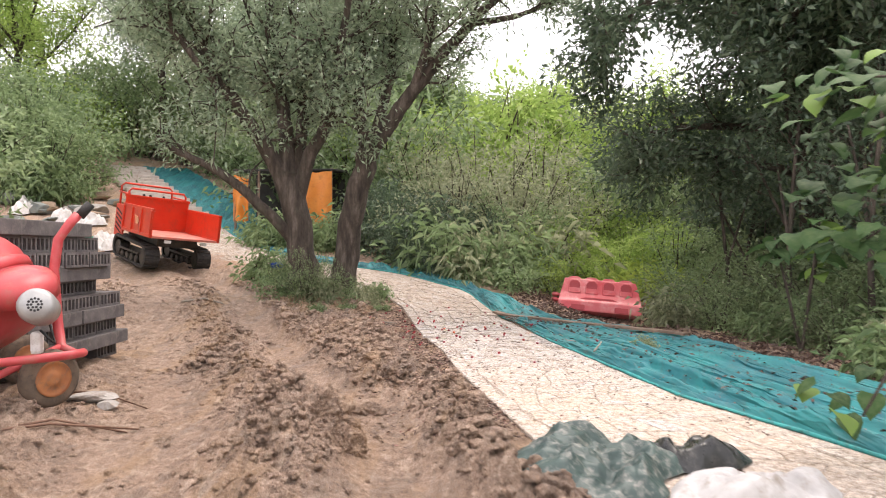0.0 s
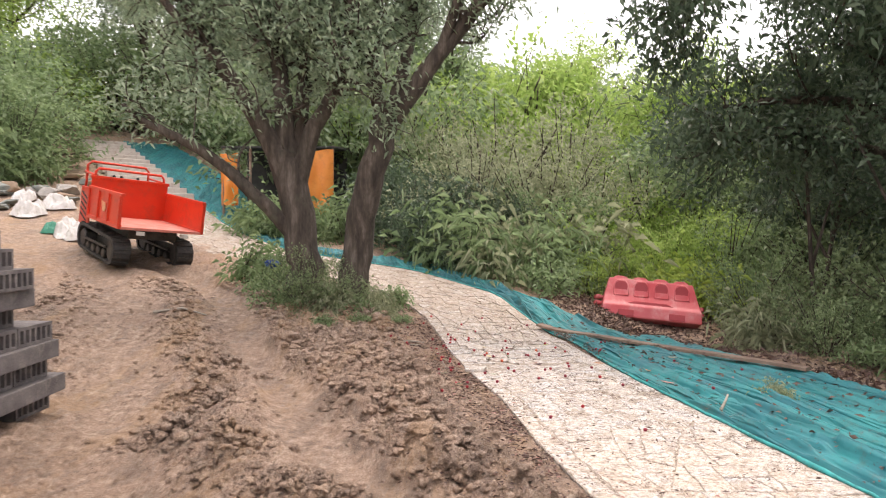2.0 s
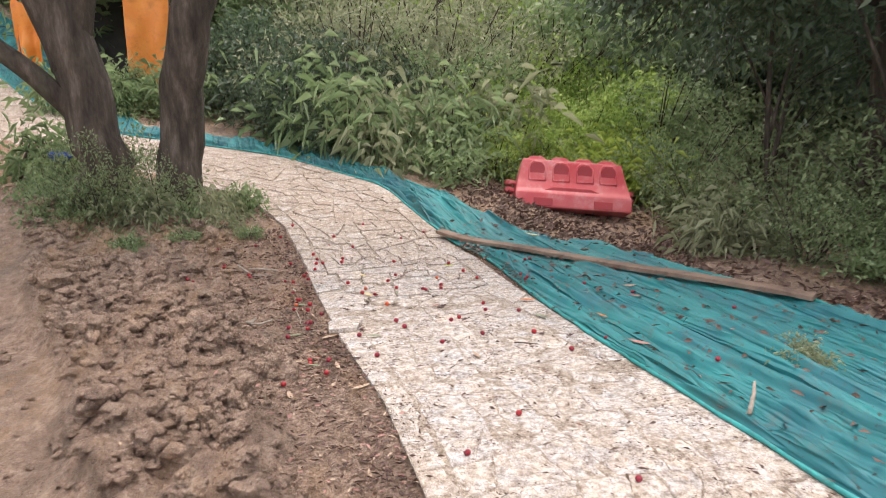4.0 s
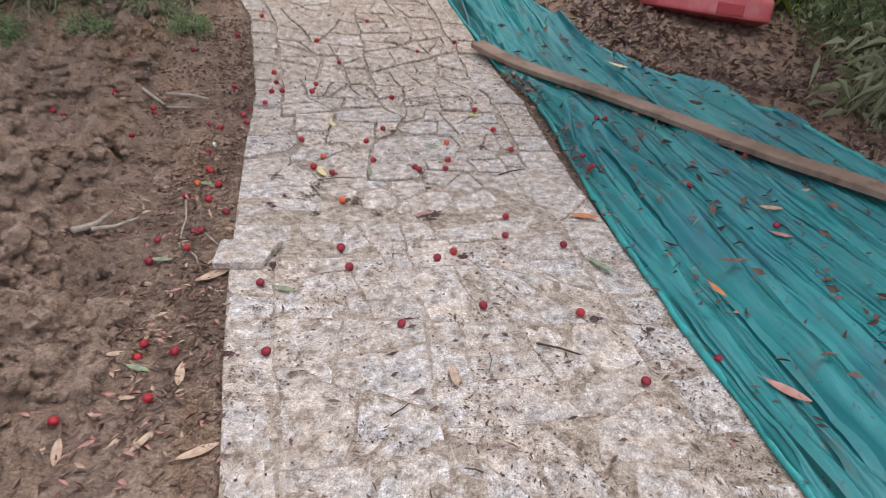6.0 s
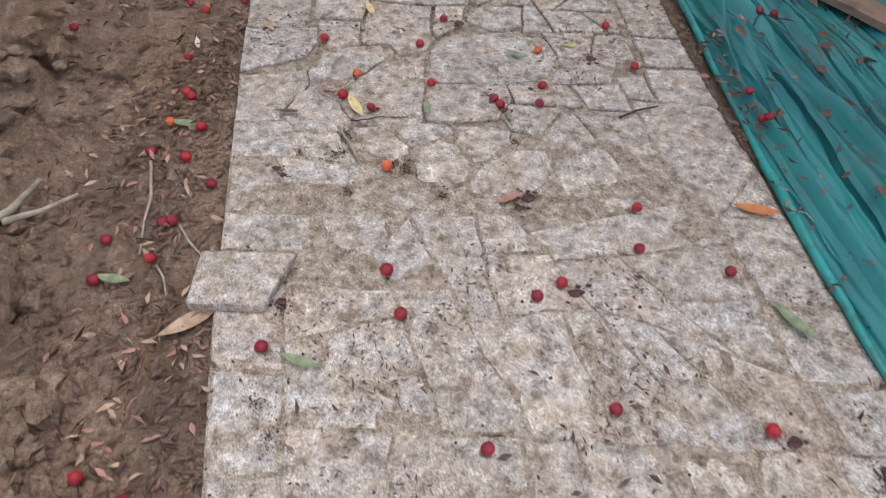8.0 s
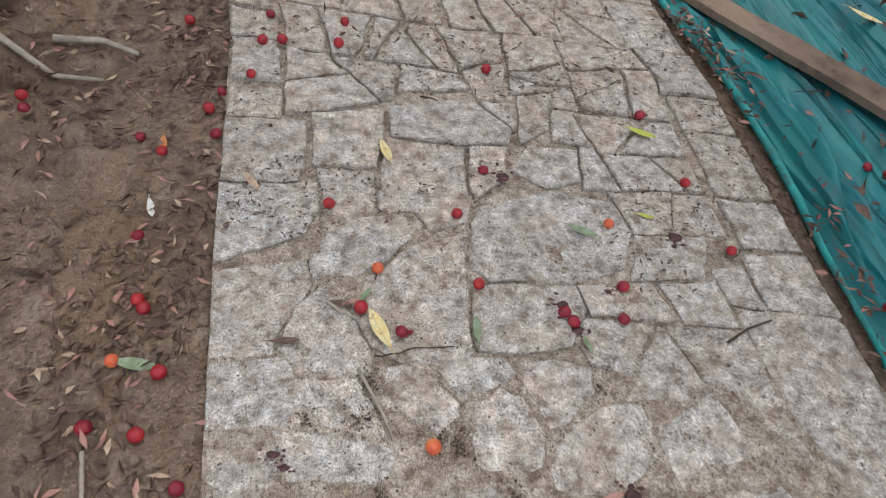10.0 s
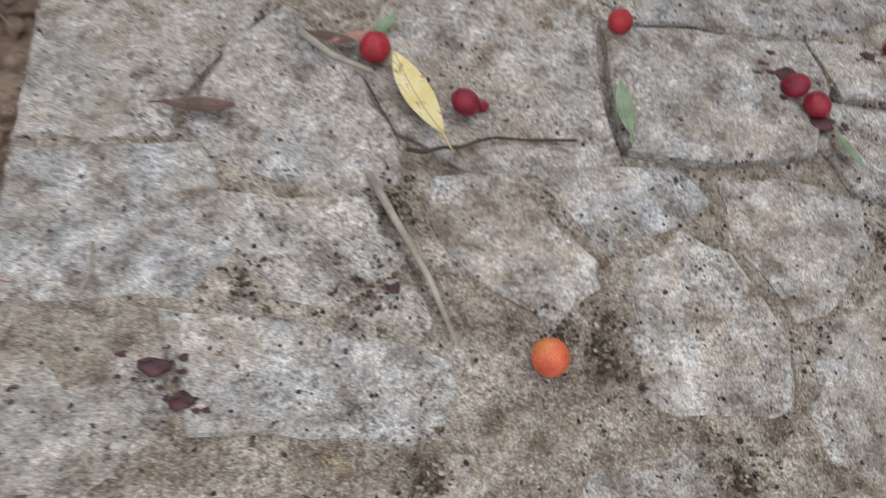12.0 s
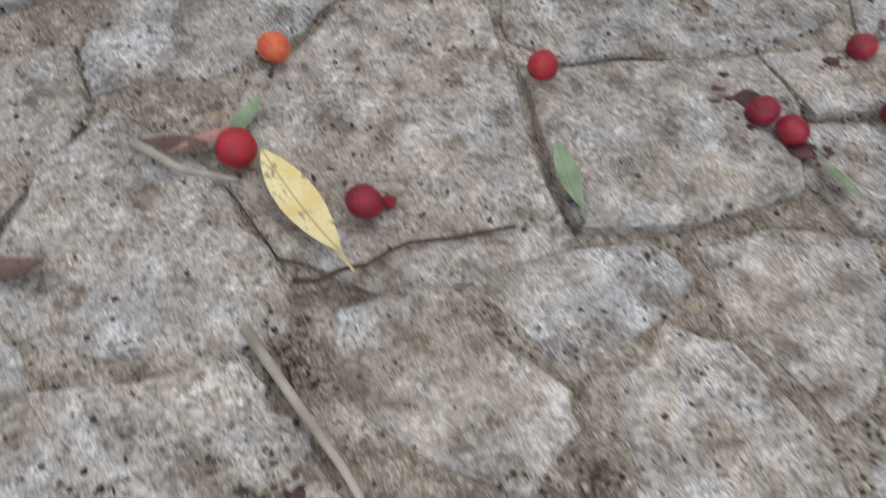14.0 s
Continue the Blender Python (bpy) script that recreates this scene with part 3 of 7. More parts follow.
def tracked_dumper():
    x, y = -5.72, 13.55
    root = thing("tracked_dumper", pose(x, y, land(x, y) + 0.0, 7, 4, 43) @ Matrix.Diagonal((1.24, 1.24, 1.24, 1)), "orange-red tracked mini dumper with an open bed on muddy rubber tracks", "dumper")
    for side in (-0.40, 0.40):
        pts = track_loop(1.22, 0.38, 0.17)
        bm = bmesh.new()
        inner = [(p[0] * 0.93, 0.17 + (p[1] - 0.17) * 0.82) for p in pts]
        rings = []
        for w in (-0.11, 0.11):
            rings.append(([bm.verts.new((side + w, a, b)) for a, b in pts], [bm.verts.new((side + w, a, b)) for a, b in inner]))
        n = len(pts)
        for k in range(n):
            j = (k + 1) % n
            (o0, i0), (o1, i1) = rings
            bm.faces.new((o0[k], o0[j], o1[j], o1[k]))
            bm.faces.new((i0[k], i0[j], i1[j], i1[k]))
            bm.faces.new((o0[k], o0[j], i0[j], i0[k]))
            bm.faces.new((o1[k], o1[j], i1[j], i1[k]))
        track = part("track", bm, RUBBER, root, "muddy black rubber track")
        # knob relief shaded in the colour: tops lighter, valleys between them darker
        lugs = bmesh.new()
        per = [Vector((0, a, b)) for a, b in pts] + [Vector((0, *pts[0]))]
        lens = [(per[i + 1] - per[i]).length for i in range(n)]
        total, m = sum(lens), 34
        for k in range(m):
            d, i = total * k / m, 0
            while d > lens[i]:
                d -= lens[i]
                i += 1
            p = per[i].lerp(per[i + 1], d / lens[i])
            t = (per[i + 1] - per[i]).normalized()
            ang = math.degrees(math.atan2(t.z, t.y))
            add_box(lugs, (0.21, 0.045, 0.03), pose(side, p.y, p.z, ang))
        part("tread", lugs, RUBBER, track)
        part("track_frame", box((0.05, 1.05, 0.10), pose(side + 0.085, 0, 0.19), 0.01), STEEL_DARK, root, "grimy steel track frame")
        part("track_frame", box((0.03, 0.95, 0.03), pose(side - 0.105, 0, 0.20), 0.006), STEEL_DARK, root, "grimy steel track frame")
        for yy in (-0.58, -0.3, -0.08, 0.14, 0.36, 0.6):
            bm = bmesh.new()
            r = 0.135 if abs(yy) > 0.5 else 0.07
            bmesh.ops.create_cone(bm, cap_ends=True, segments=18, radius1=r, radius2=r, depth=0.17, matrix=pose(side, yy, 0.17 if abs(yy) > 0.5 else 0.095, 0, 90))
            bmesh.ops.bevel(bm, geom=list(bm.edges), offset=0.012, segments=1, affect="EDGES")
            part("track_roller", bm, STEEL_DARK, root)
    part("chassis", box((0.62, 1.35, 0.12), pose(0, 0.02, 0.40), 0.015), STEEL_DARK, root, "dark steel chassis")
    # the open bed
    z0, wd, ln, hh = 0.50, 1.02, 1.30, 0.40
    yc = -0.28
    part("bed_floor", box((wd, ln, 0.035), pose(0, yc, z0), 0.006), PALE_BED, root, "scraped pale red bed floor")
    for sx in (-1, 1):
        panel = part("side_panel", box((0.02, ln, hh), pose(sx * wd / 2, yc, z0 + hh / 2), 0.004), ORANGE_RED, root)
        part("top_rail", box((0.045, ln + 0.03, 0.04), pose(sx * wd / 2, yc, z0 + hh), 0.006), ORANGE_RED, panel)
        part("bottom_rail", box((0.045, ln, 0.05), pose(sx * (wd / 2 + 0.004), yc, z0 + 0.01), 0.006), ORANGE_RED, panel)
        for k in range(4):
            part("stake", box((0.03, 0.045, hh - 0.02), pose(sx * (wd / 2 + 0.018), yc - ln / 2 + 0.03 + k * (ln - 0.06) / 3, z0 + hh / 2), 0.005), ORANGE_RED, panel)
    emblem = part("emblem", prism([(-0.10, -0.02), (-0.06, 0.05), (0.02, 0.06), (0.10, 0.075), (0.06, 0.02), (0.03, -0.05), (-0.05, -0.06)], 0.006), coat("pale_emblem", (0.75, 0.28, 0.14), (0.8, 0.42, 0.25), 8, 0.5), root, "pale peeling emblem")
    emblem.matrix_basis = pose(-wd / 2 - 0.02, yc - 0.02, z0 + hh / 2, 0, 0, 90)
    head = part("headboard", box((wd, 0.025, hh + 0.14), pose(0, yc + ln / 2, z0 + (hh + 0.14) / 2), 0.005), ORANGE_RED, root)
    part("top_rail", box((wd + 0.03, 0.05, 0.04), pose(0, yc + ln / 2, z0 + hh + 0.14), 0.006), ORANGE_RED, head)
    # guard hoop and driver's stand
    zt = z0 + hh + 0.14
    yh = yc + ln / 2 + 0.03
    part("guard_hoop", tube([(-0.46, yh, zt - 0.2), (-0.46, yh, zt + 0.07), (-0.42, yh, zt + 0.12), (0.42, yh, zt + 0.12), (0.46, yh, zt + 0.07), (0.46, yh, zt - 0.2)], 0.018, 8), ORANGE_RED, root, smooth=True)
    yb = yh + 0.52
    part("guard_hoop", tube([(-0.42, yb, 0.5), (-0.42, yb, zt + 0.14), (-0.37, yb, zt + 0.19), (0.37, yb, zt + 0.19), (0.42, yb, zt + 0.14), (0.42, yb, 0.5)], 0.018, 8), ORANGE_RED, root, smooth=True)
    for sx in (-0.44, 0.44):
        part("guard_rail", tube([(sx, yh, zt + 0.02), (sx, yb, zt + 0.04)], 0.016, 8), ORANGE_RED, root, smooth=True)
    cover = part("side_cover", box((0.03, 0.42, 0.52), pose(-0.47, yh + 0.27, 0.62), 0.01), ORANGE_RED, root)
    for k in range(5):
        part("vent_slot", box((0.012, 0.30, 0.022), pose(-0.487, yh + 0.27, 0.46 + 0.075 * k, 18), 0.003), HOLE_SHADE_AND_CABLE, cover, "black strip for the shade inside a vent slot")
    part("engine_box", box((0.66, 0.48, 0.42), pose(0.05, yh + 0.28, 0.66), 0.03), STEEL_DARK, root, "dark engine housing")
    part("seat", box((0.46, 0.34, 0.08), pose(0.0, yh + 0.30, 0.93), 0.03), RUBBER, root, "black padded seat")
    for sx in (-0.2, -0.1, 0.12):
        lever = part("lever", tube([(sx, yh + 0.1, 0.8), (sx, yh + 0.07, 1.06)], 0.009, 6), STEEL_DARK, root)
        bm = bmesh.new()
        bmesh.ops.create_icosphere(bm, subdivisions=2, radius=0.022, matrix=pose(sx, yh + 0.07, 1.07))
        part("knob", bm, RUBBER, lever, smooth=True)
    for sx in (-0.25, 0.3):
        part("tail_lamp", box((0.10, 0.03, 0.05), pose(sx, yc - ln / 2 + 0.03, z0 - 0.055), 0.008), SACK_WHITE, root, "small pale tail lamp")
    return root


tracked_dumper()


# ---- block stack ----
def hollow_block():
    """A hollow block with six narrow open cells, its cells facing sideways (x)."""
    root = new("hollow_block")
    bm = bmesh.new()
    L, D, H = 0.39, 0.20, 0.135
    wall, web = 0.022, 0.022
    cell = (L - 2 * wall - 5 * web) / 6
    ys = [-L / 2, -L / 2 + wall]
    for i in range(6):
        ys.append(ys[-1] + cell)
        ys.append(ys[-1] + (web if i < 5 else wall))
    zs = [-H / 2, -H / 2 + wall, H / 2 - wall, H / 2]
    grid = {}

    def v(x, j, k):
        key = (x, j, k)
        if key not in grid:
            grid[key] = bm.verts.new((x, ys[j], zs[k]))
        return grid[key]

    hole = lambda j, k: k == 1 and j % 2 == 1
    for x in (-D / 2, D / 2):
        for j in range(13):
            for k in range(3):
                if not hole(j, k):
                    bm.faces.new((v(x, j, k), v(x, j + 1, k), v(x, j + 1, k + 1), v(x, j, k + 1)))
    for j in range(13):
        for k in range(3):
            if hole(j, k):
                q = [(j, k), (j + 1, k), (j + 1, k + 1), (j, k + 1)]
                for a, b in zip(q, q[1:] + q[:1]):
                    bm.faces.new((v(-D / 2, *a), v(D / 2, *a), v(D / 2, *b), v(-D / 2, *b)))
    for j in range(13):
        for k in (0, 3):
            bm.faces.new((v(-D / 2, j, k), v(-D / 2, j + 1, k), v(D / 2, j + 1, k), v(D / 2, j, k)))
    for k in range(3):
        for j in (0, 13):
            bm.faces.new((v(-D / 2, j, k), v(-D / 2, j, k + 1), v(D / 2, j, k + 1), v(D / 2, j, k)))
    bmesh.ops.recalc_face_normals(bm, faces=bm.faces)
    me = bpy.data.meshes.new("hollow_block")
    bm.to_mesh(me)
    bm.free()
    me.materials.append(BLOCK)
    bpy.data.objects.remove(root)
    return me


def solid_block():
    bm = box((0.80, 0.80, 0.125), Matrix(), 0.008)
    me = bpy.data.meshes.new("concrete_slab")
    bm.to_mesh(me)
    bm.free()
    me.materials.append(BLOCK)
    return me


def block_stack():
    hb, sb = hollow_block(), solid_block()
    rng = random.Random(4)
    z = soil_height(-3.6, 6.3) + 0.01
    plan = "hshshhshhs"
    inset = (0.12, 0.0, 0.08, 0.0, 0.02, 0.14, 0.04, 0.0, 0.07, 0.0)
    back = (0.0, 0.02, 0.12, 0.10, 0.14, 0.42, 0.36, 0.45, 0.55, 0.75)
    face, far = -3.29, 7.04
    for i, kind in enumerate(plan):
        off = rng.uniform(-0.02, 0.02) - back[i]
        face = -3.27 + rng.uniform(-0.03, 0.03) - inset[i]
        if kind == "s":
            for k in range(2):
                ob = new("concrete_slab", sb)
                ob.matrix_basis = pose(face - 0.40 + rng.uniform(-0.02, 0.02), far - 0.40 - k * 0.815 + off, z + 0.0625, 0, 0, rng.uniform(-1.5, 1.5))
                tagged(ob, "dark grey concrete slab in a stack of blocks", "slab", "stack of concrete blocks")
            z += 0.1265
            continue
        for k in range(4):
            for c in range(4):
                if i == 0 and (k + c) % 2:
                    continue
                ob = new("hollow_block", hb)
                ob.matrix_basis = pose(face - 0.10 - c * 0.205 + rng.uniform(-0.012, 0.012) * (c == 0), far - 0.2 - k * 0.402 + off, z + 0.0675, 0, 0, rng.uniform(-1.2, 1.2))
                tagged(ob, "dark grey hollow concrete block with narrow open cells", "block", "stack of concrete blocks")
        z += 0.1365


block_stack()


# ---- concrete mixer ----
def lathe(profile, segments=28, m=Matrix()):
    """A solid of revolution about z from (radius, z) rows."""
    bm = bmesh.new()
    rings = [[bm.verts.new(m @ Vector((r * math.cos(a), r * math.sin(a), z))) for a in [k * 2 * math.pi / segments for k in range(segments)]] for r, z in profile]
    for a, b in zip(rings, rings[1:]):
        for k in range(segments):
            bm.faces.new((a[k], a[(k + 1) % segments], b[(k + 1) % segments], b[k]))
    bm.faces.new(rings[0])
    bm.faces.new(rings[-1])
    return bm


def concrete_mixer():
    root = thing("concrete_mixer", pose(-3.1, 4.65, soil_height(-2.8, 4.4) + 0.0, 0, 0, 8), "pinkish red drum concrete mixer with an electric motor on wheels", "mixer")
    tilt = pose(-0.22, 0.0, 0.72, 0, -32, 0)
    drum = part("drum", lathe([(0.12, -0.42), (0.30, -0.40), (0.44, -0.22), (0.47, -0.05), (0.47, 0.12), (0.43, 0.22), (0.26, 0.46), (0.27, 0.50)], 40, tilt), MIXER_RED, root, smooth=True)
    part("drum_band", lathe([(0.473, -0.02), (0.486, -0.01), (0.486, 0.05), (0.473, 0.06)], 40, tilt), MIXER_RED, drum, smooth=True)
    part("motor_hood", lathe([(0.24, 0.0), (0.235, 0.10), (0.20, 0.16), (0.10, 0.19), (0.02, 0.2)], 26, pose(0.26, -0.20, 0.74, 20, 0, 0) @ Matrix.Diagonal((0.95, 1.0, 0.9, 1))), MIXER_RED, root, smooth=True)
    mot = pose(0.43, -0.36, 0.68, 78, 0, 14) @ Matrix.Diagonal((0.85, 0.85, 0.85, 1))
    motor = part("motor", lathe([(0.06, -0.20), (0.13, -0.19), (0.135, 0.04), (0.128, 0.10), (0.10, 0.13), (0.02, 0.135)], 26, mot), ALUMINIUM, root, "grey cast motor casing", smooth=True)
    for ring in range(1, 5):
        for k in range(ring * 6):
            a = k * 2 * math.pi / (ring * 6)
            r = ring * 0.023
            part("vent_hole", lathe([(0.010, 0), (0.010, 0.012), (0.004, 0.014)], 6, mot @ pose(r * math.cos(a), r * math.sin(a), 0.128 - 0.0006 * ring ** 3)), HOLE_SHADE_AND_CABLE, motor, "black plug for the shade inside a vent hole")
    part("tilt_handle", tube([(0.50, 0.10, 1.30), (0.46, 0.07, 1.24), (0.40, 0.02, 1.12), (0.38, 0.0, 0.90), (0.42, -0.04, 0.55), (0.46, -0.08, 0.38), (0.58, -0.16, 0.34)], 0.034, 10), MIXER_RED, root, smooth=True)
    part("grip", tube([(0.51, 0.105, 1.29), (0.57, 0.14, 1.38)], 0.036, 10), RUBBER, root, "black rubber grip", smooth=True)
    part("base_tube", tube([(0.58, -0.16, 0.34), (0.66, -0.24, 0.36), (0.62, -0.34, 0.36), (0.2, -0.52, 0.34), (-0.7, -0.9, 0.32)], 0.03, 10), MIXER_RED, root, smooth=True)
    part("base_tube", tube([(0.46, -0.1, 0.38), (0.2, -0.42, 0.24), (-0.6, -0.75, 0.22)], 0.026, 10), MIXER_RED, root, smooth=True)
    part("cable_box", box((0.07, 0.07, 0.15), pose(0.40, -0.30, 0.44), 0.025), SACK_WHITE, root, "pale grey cable box")
    part("cable", tube([(0.42, -0.3, 0.52), (0.5, -0.36, 0.47), (0.47, -0.2, 0.42), (0.40, -0.15, 0.60)], 0.008, 6), HOLE_SHADE_AND_CABLE, root, smooth=True)
    for x, y in ((0.44, -0.22), (-0.08, 0.62)):
        wm = pose(x, y, 0.19, 0, 90, -38)
        tyre = part("wheel", lathe([(0.115, -0.05), (0.16, -0.055), (0.188, -0.035), (0.195, 0.0), (0.188, 0.035), (0.16, 0.055), (0.115, 0.05)], 30, wm), TYRE_DUSTY, root, "worn dusty rubber tyre", smooth=True)
        part("rim", lathe([(0.02, -0.066), (0.045, -0.064), (0.055, -0.052), (0.10, -0.051), (0.118, -0.062), (0.118, 0.062), (0.10, 0.051), (0.055, 0.052), (0.045, 0.064), (0.02, 0.066)], 24, wm), RIM_RUST, tyre, "rusty orange wheel rim", smooth=True)
    part("axle", tube([(0.44, -0.22, 0.19), (-0.08, 0.62, 0.19)], 0.02, 8), STEEL_DARK, root)
    return root


concrete_mixer()


# ---- loose stones, sheets, sacks ----
def lump(name, at, size, material, seed, label="", category="", group="", flat=0.0, turn=0.0, parent=None):
    """An irregular faceted stone or stuffed sack."""
    bm = bmesh.new()
    bmesh.ops.create_icosphere(bm, subdivisions=3, radius=1.0)
    rng = random.Random(seed * 7)
    cuts = [(Vector((rng.gauss(0, 1), rng.gauss(0, 1), rng.gauss(0, 0.8))).normalized(), rng.uniform(0.5, 0.8)) for _ in range(9)]
    for v in bm.verts:
        p = v.co.copy()
        n1 = noise.noise(p * 1.3 + Vector((seed * 3.7, seed, 0)))
        n2 = noise.noise(p * 3.1 + Vector((0, seed * 2.1, seed)))
        v.co = p * (1 + 0.38 * n1 + 0.14 * n2)
        if flat:
            for nrm, d in cuts:
                v.co -= nrm * max(0.0, v.co.dot(nrm) - d)
            v.co.z = max(-flat, min(flat, v.co.z)) + 0.04 * n2
        v.co = Vector((v.co.x * size[0], v.co.y * size[1], v.co.z * size[2]))
    ob = part(name, bm, material, parent, smooth=flat == 0)
    zmin = min(v.co.z for v in ob.data.vertices)
    ob.matrix_basis = pose(at[0], at[1], at[2] - zmin - 0.012, 0, 0, turn)
    return tagged(ob, label, category, group)


for i, (x, y, sx, sy, sz, tan) in enumerate(((-2.62, 4.95, 0.20, 0.12, 0.06, 0), (-2.42, 4.85, 0.10, 0.08, 0.05, 0), (-3.0, 5.3, 0.30, 0.14, 0.05, 0), (-2.75, 5.25, 0.16, 0.08, 0.04, 1), (-2.95, 4.95, 0.2, 0.16, 0.07, 0))):
    lump("rubble_stone", (x, y, soil_height(x, y)), (sx, sy, sz), ROCK_TAN if tan else ROCK, i + 3, "pale broken slab of stone on the soil", "stone", "rubble by the mixer", 0.7, i * 40)


def crumpled_sheet(name, centre, rx, ry, height, material, seed, label, category, turn=0.0):
    """A crumpled sheet heaped on the ground: creased folds that run several ways."""
    n = 110
    verts, faces = [], []
    c, s = math.cos(radians(turn)), math.sin(radians(turn))
    rng = random.Random(int(seed * 10))
    folds = [(rng.uniform(0, 3.14), f * rng.uniform(0.8, 1.2), a) for f, a in ((2.2, 0.5), (3.1, 0.4), (5.0, 0.22), (7.0, 0.16), (11.0, 0.10), (16.0, 0.06))]

    def crease(v):
        v -= math.floor(v)
        return abs(v * 2 - 1)

    for j in range(n + 1):
        for i in range(n + 1):
            u, v = i / n * 2 - 1, j / n * 2 - 1
            e = 0.80 + 0.30 * noise.noise((math.cos(math.atan2(v, u)) * 1.6, math.sin(math.atan2(v, u)) * 1.6, seed))
            r = min(1.0, max(abs(u), abs(v)))
            k = r / max(1e-6, math.hypot(u, v)) if r > 0 else 1
            u, v = u * k * e, v * k * e
            x, y = centre[0] + c * u * rx - s * v * ry, centre[1] + s * u * rx + c * v * ry
            wx, wy = x + 0.10 * noise.noise((x * 4, y * 4, seed)), y + 0.10 * noise.noise((x * 4, y * 4, seed + 9))
            h = sum(a * crease(f * (wx * math.cos(d) + wy * math.sin(d)) + seed) for d, f, a in folds)
            fall = max(0.0, 1 - r ** 4)
            verts.append((x, y, land(x, y) + 0.006 + fall * height * h * 1.15 + 0.012 * h))
    for j in range(n):
        for i in range(n):
            a = j * (n + 1) + i
            faces.append((a, a + 1, a + n + 2, a + n + 1))
    ob = mesh_object(name, verts, faces, material, smooth=True)
    return tagged(ob, label, category)


crumpled_sheet("black_sheet", (1.30, 3.52), 0.34, 0.24, 0.13, BLACK_FILM, 4.0, "crumpled shiny black plastic sheet beside the path", "plastic sheet", 8)
crumpled_sheet("tarpaulin", (0.74, 3.40), 0.56, 0.58, 0.13, GREEN_SHEET, 2.0, "crumpled dark green sheet heaped beside the path", "tarpaulin", -12)
crumpled_sheet("plastic_sack", (1.36, 2.98), 0.46, 0.28, 0.11, SACK_DULL, 9.0, "dirty white woven sack beside a dark sheet", "sack", 10)

rng = random.Random(21)
for i in range(15):
    x, y = -8.6 - rng.random() * 2.6, 16.2 + rng.random() * 1.8
    if i < 3:
        x, y = -7.35 - 0.28 * i, 14.9 + 0.2 * i
    m = (SACK_WHITE, SACK_WHITE, SACK_GREY, SACK_GREY)[i % 4]
    if m is SACK_WHITE:
        sack = crumpled_sheet("filled_sack", (x, y), 0.34 + 0.16 * rng.random(), 0.26, 0.24, m, i + 1.3, "crumpled white woven sack of sand in a heap", "sack", rng.random() * 180)
        tagged(sack, group="heap of sacks")
    else:
        lump("broken_slab", (x, y, land(x, y)), (0.3 + 0.2 * rng.random(), 0.24, 0.09), m, i + 11, "dark grey broken slab among white sacks", "slab", "heap of slabs", 0.6, rng.random() * 180)
crumpled_sheet("green_sheet", (-7.9, 15.3), 0.5, 0.3, 0.2, GREEN_NET, 5.0, "crumpled green mesh sheet by the sacks", "net", 30)
for i in range(30):
    x, y = -9.0 - rng.random() * 4.6, 17.4 + rng.random() * 2.6
    lump("boulder", (x, y, land(x, y)), (0.18 + 0.3 * rng.random(), 0.16 + 0.14 * rng.random(), 0.08 + 0.13 * rng.random()), ROCK_TAN if i % 3 == 0 else SACK_GREY if i % 3 == 1 else ROCK, i + 40, "tan broken boulder in a heap" if i % 3 == 0 else "grey broken boulder in a heap", "boulder", "heap of boulders", 0.8, rng.random() * 180)


def bar(name, pts, r, material, label, category, sides=7):
    taper = [r * (1 - 0.45 * i / (len(pts) - 1)) for i in range(len(pts))]
    return tagged(part(name, tube(pts, taper, sides), material, smooth=True), label, category)


def on_soil(x, y, lift=0.012):
    return (x, y, soil_height(x, y) + lift)


bar("steel_bar", [on_soil(-2.75, 3.85), on_soil(-2.4, 4.1, 0.03), on_soil(-2.0, 4.42)], 0.011, RUST, "thin rusty steel bar lying on the soil", "bar")
bar("steel_bar", [on_soil(-2.78, 3.92), on_soil(-2.4, 4.14, 0.03), on_soil(-2.05, 4.36)], 0.010, RUST, "thin rusty steel bar lying on the soil", "bar")
bar("steel_bar", [on_soil(-3.0, 5.15), on_soil(-2.6, 5.1, 0.03), on_soil(-2.2, 5.0)], 0.009, RUST, "thin rusty steel bar lying on the soil", "bar")
bar("wooden_stake", [(-3.62, 12.55, land(-3.62, 12.55) - 0.05), (-3.55, 12.6, land(-3.6, 12.6) + 0.18), (-3.46, 12.66, land(-3.6, 12.6) + 0.40)], 0.035, TWIG, "short dark wooden stake leaning in the soil", "stake")
bar("branch", [on_soil(-4.05, 10.4, 0.02), on_soil(-3.7, 10.42, 0.03), on_soil(-3.4, 10.4, 0.02)], 0.018, STICK, "pale bare branch lying on the soil", "branch")


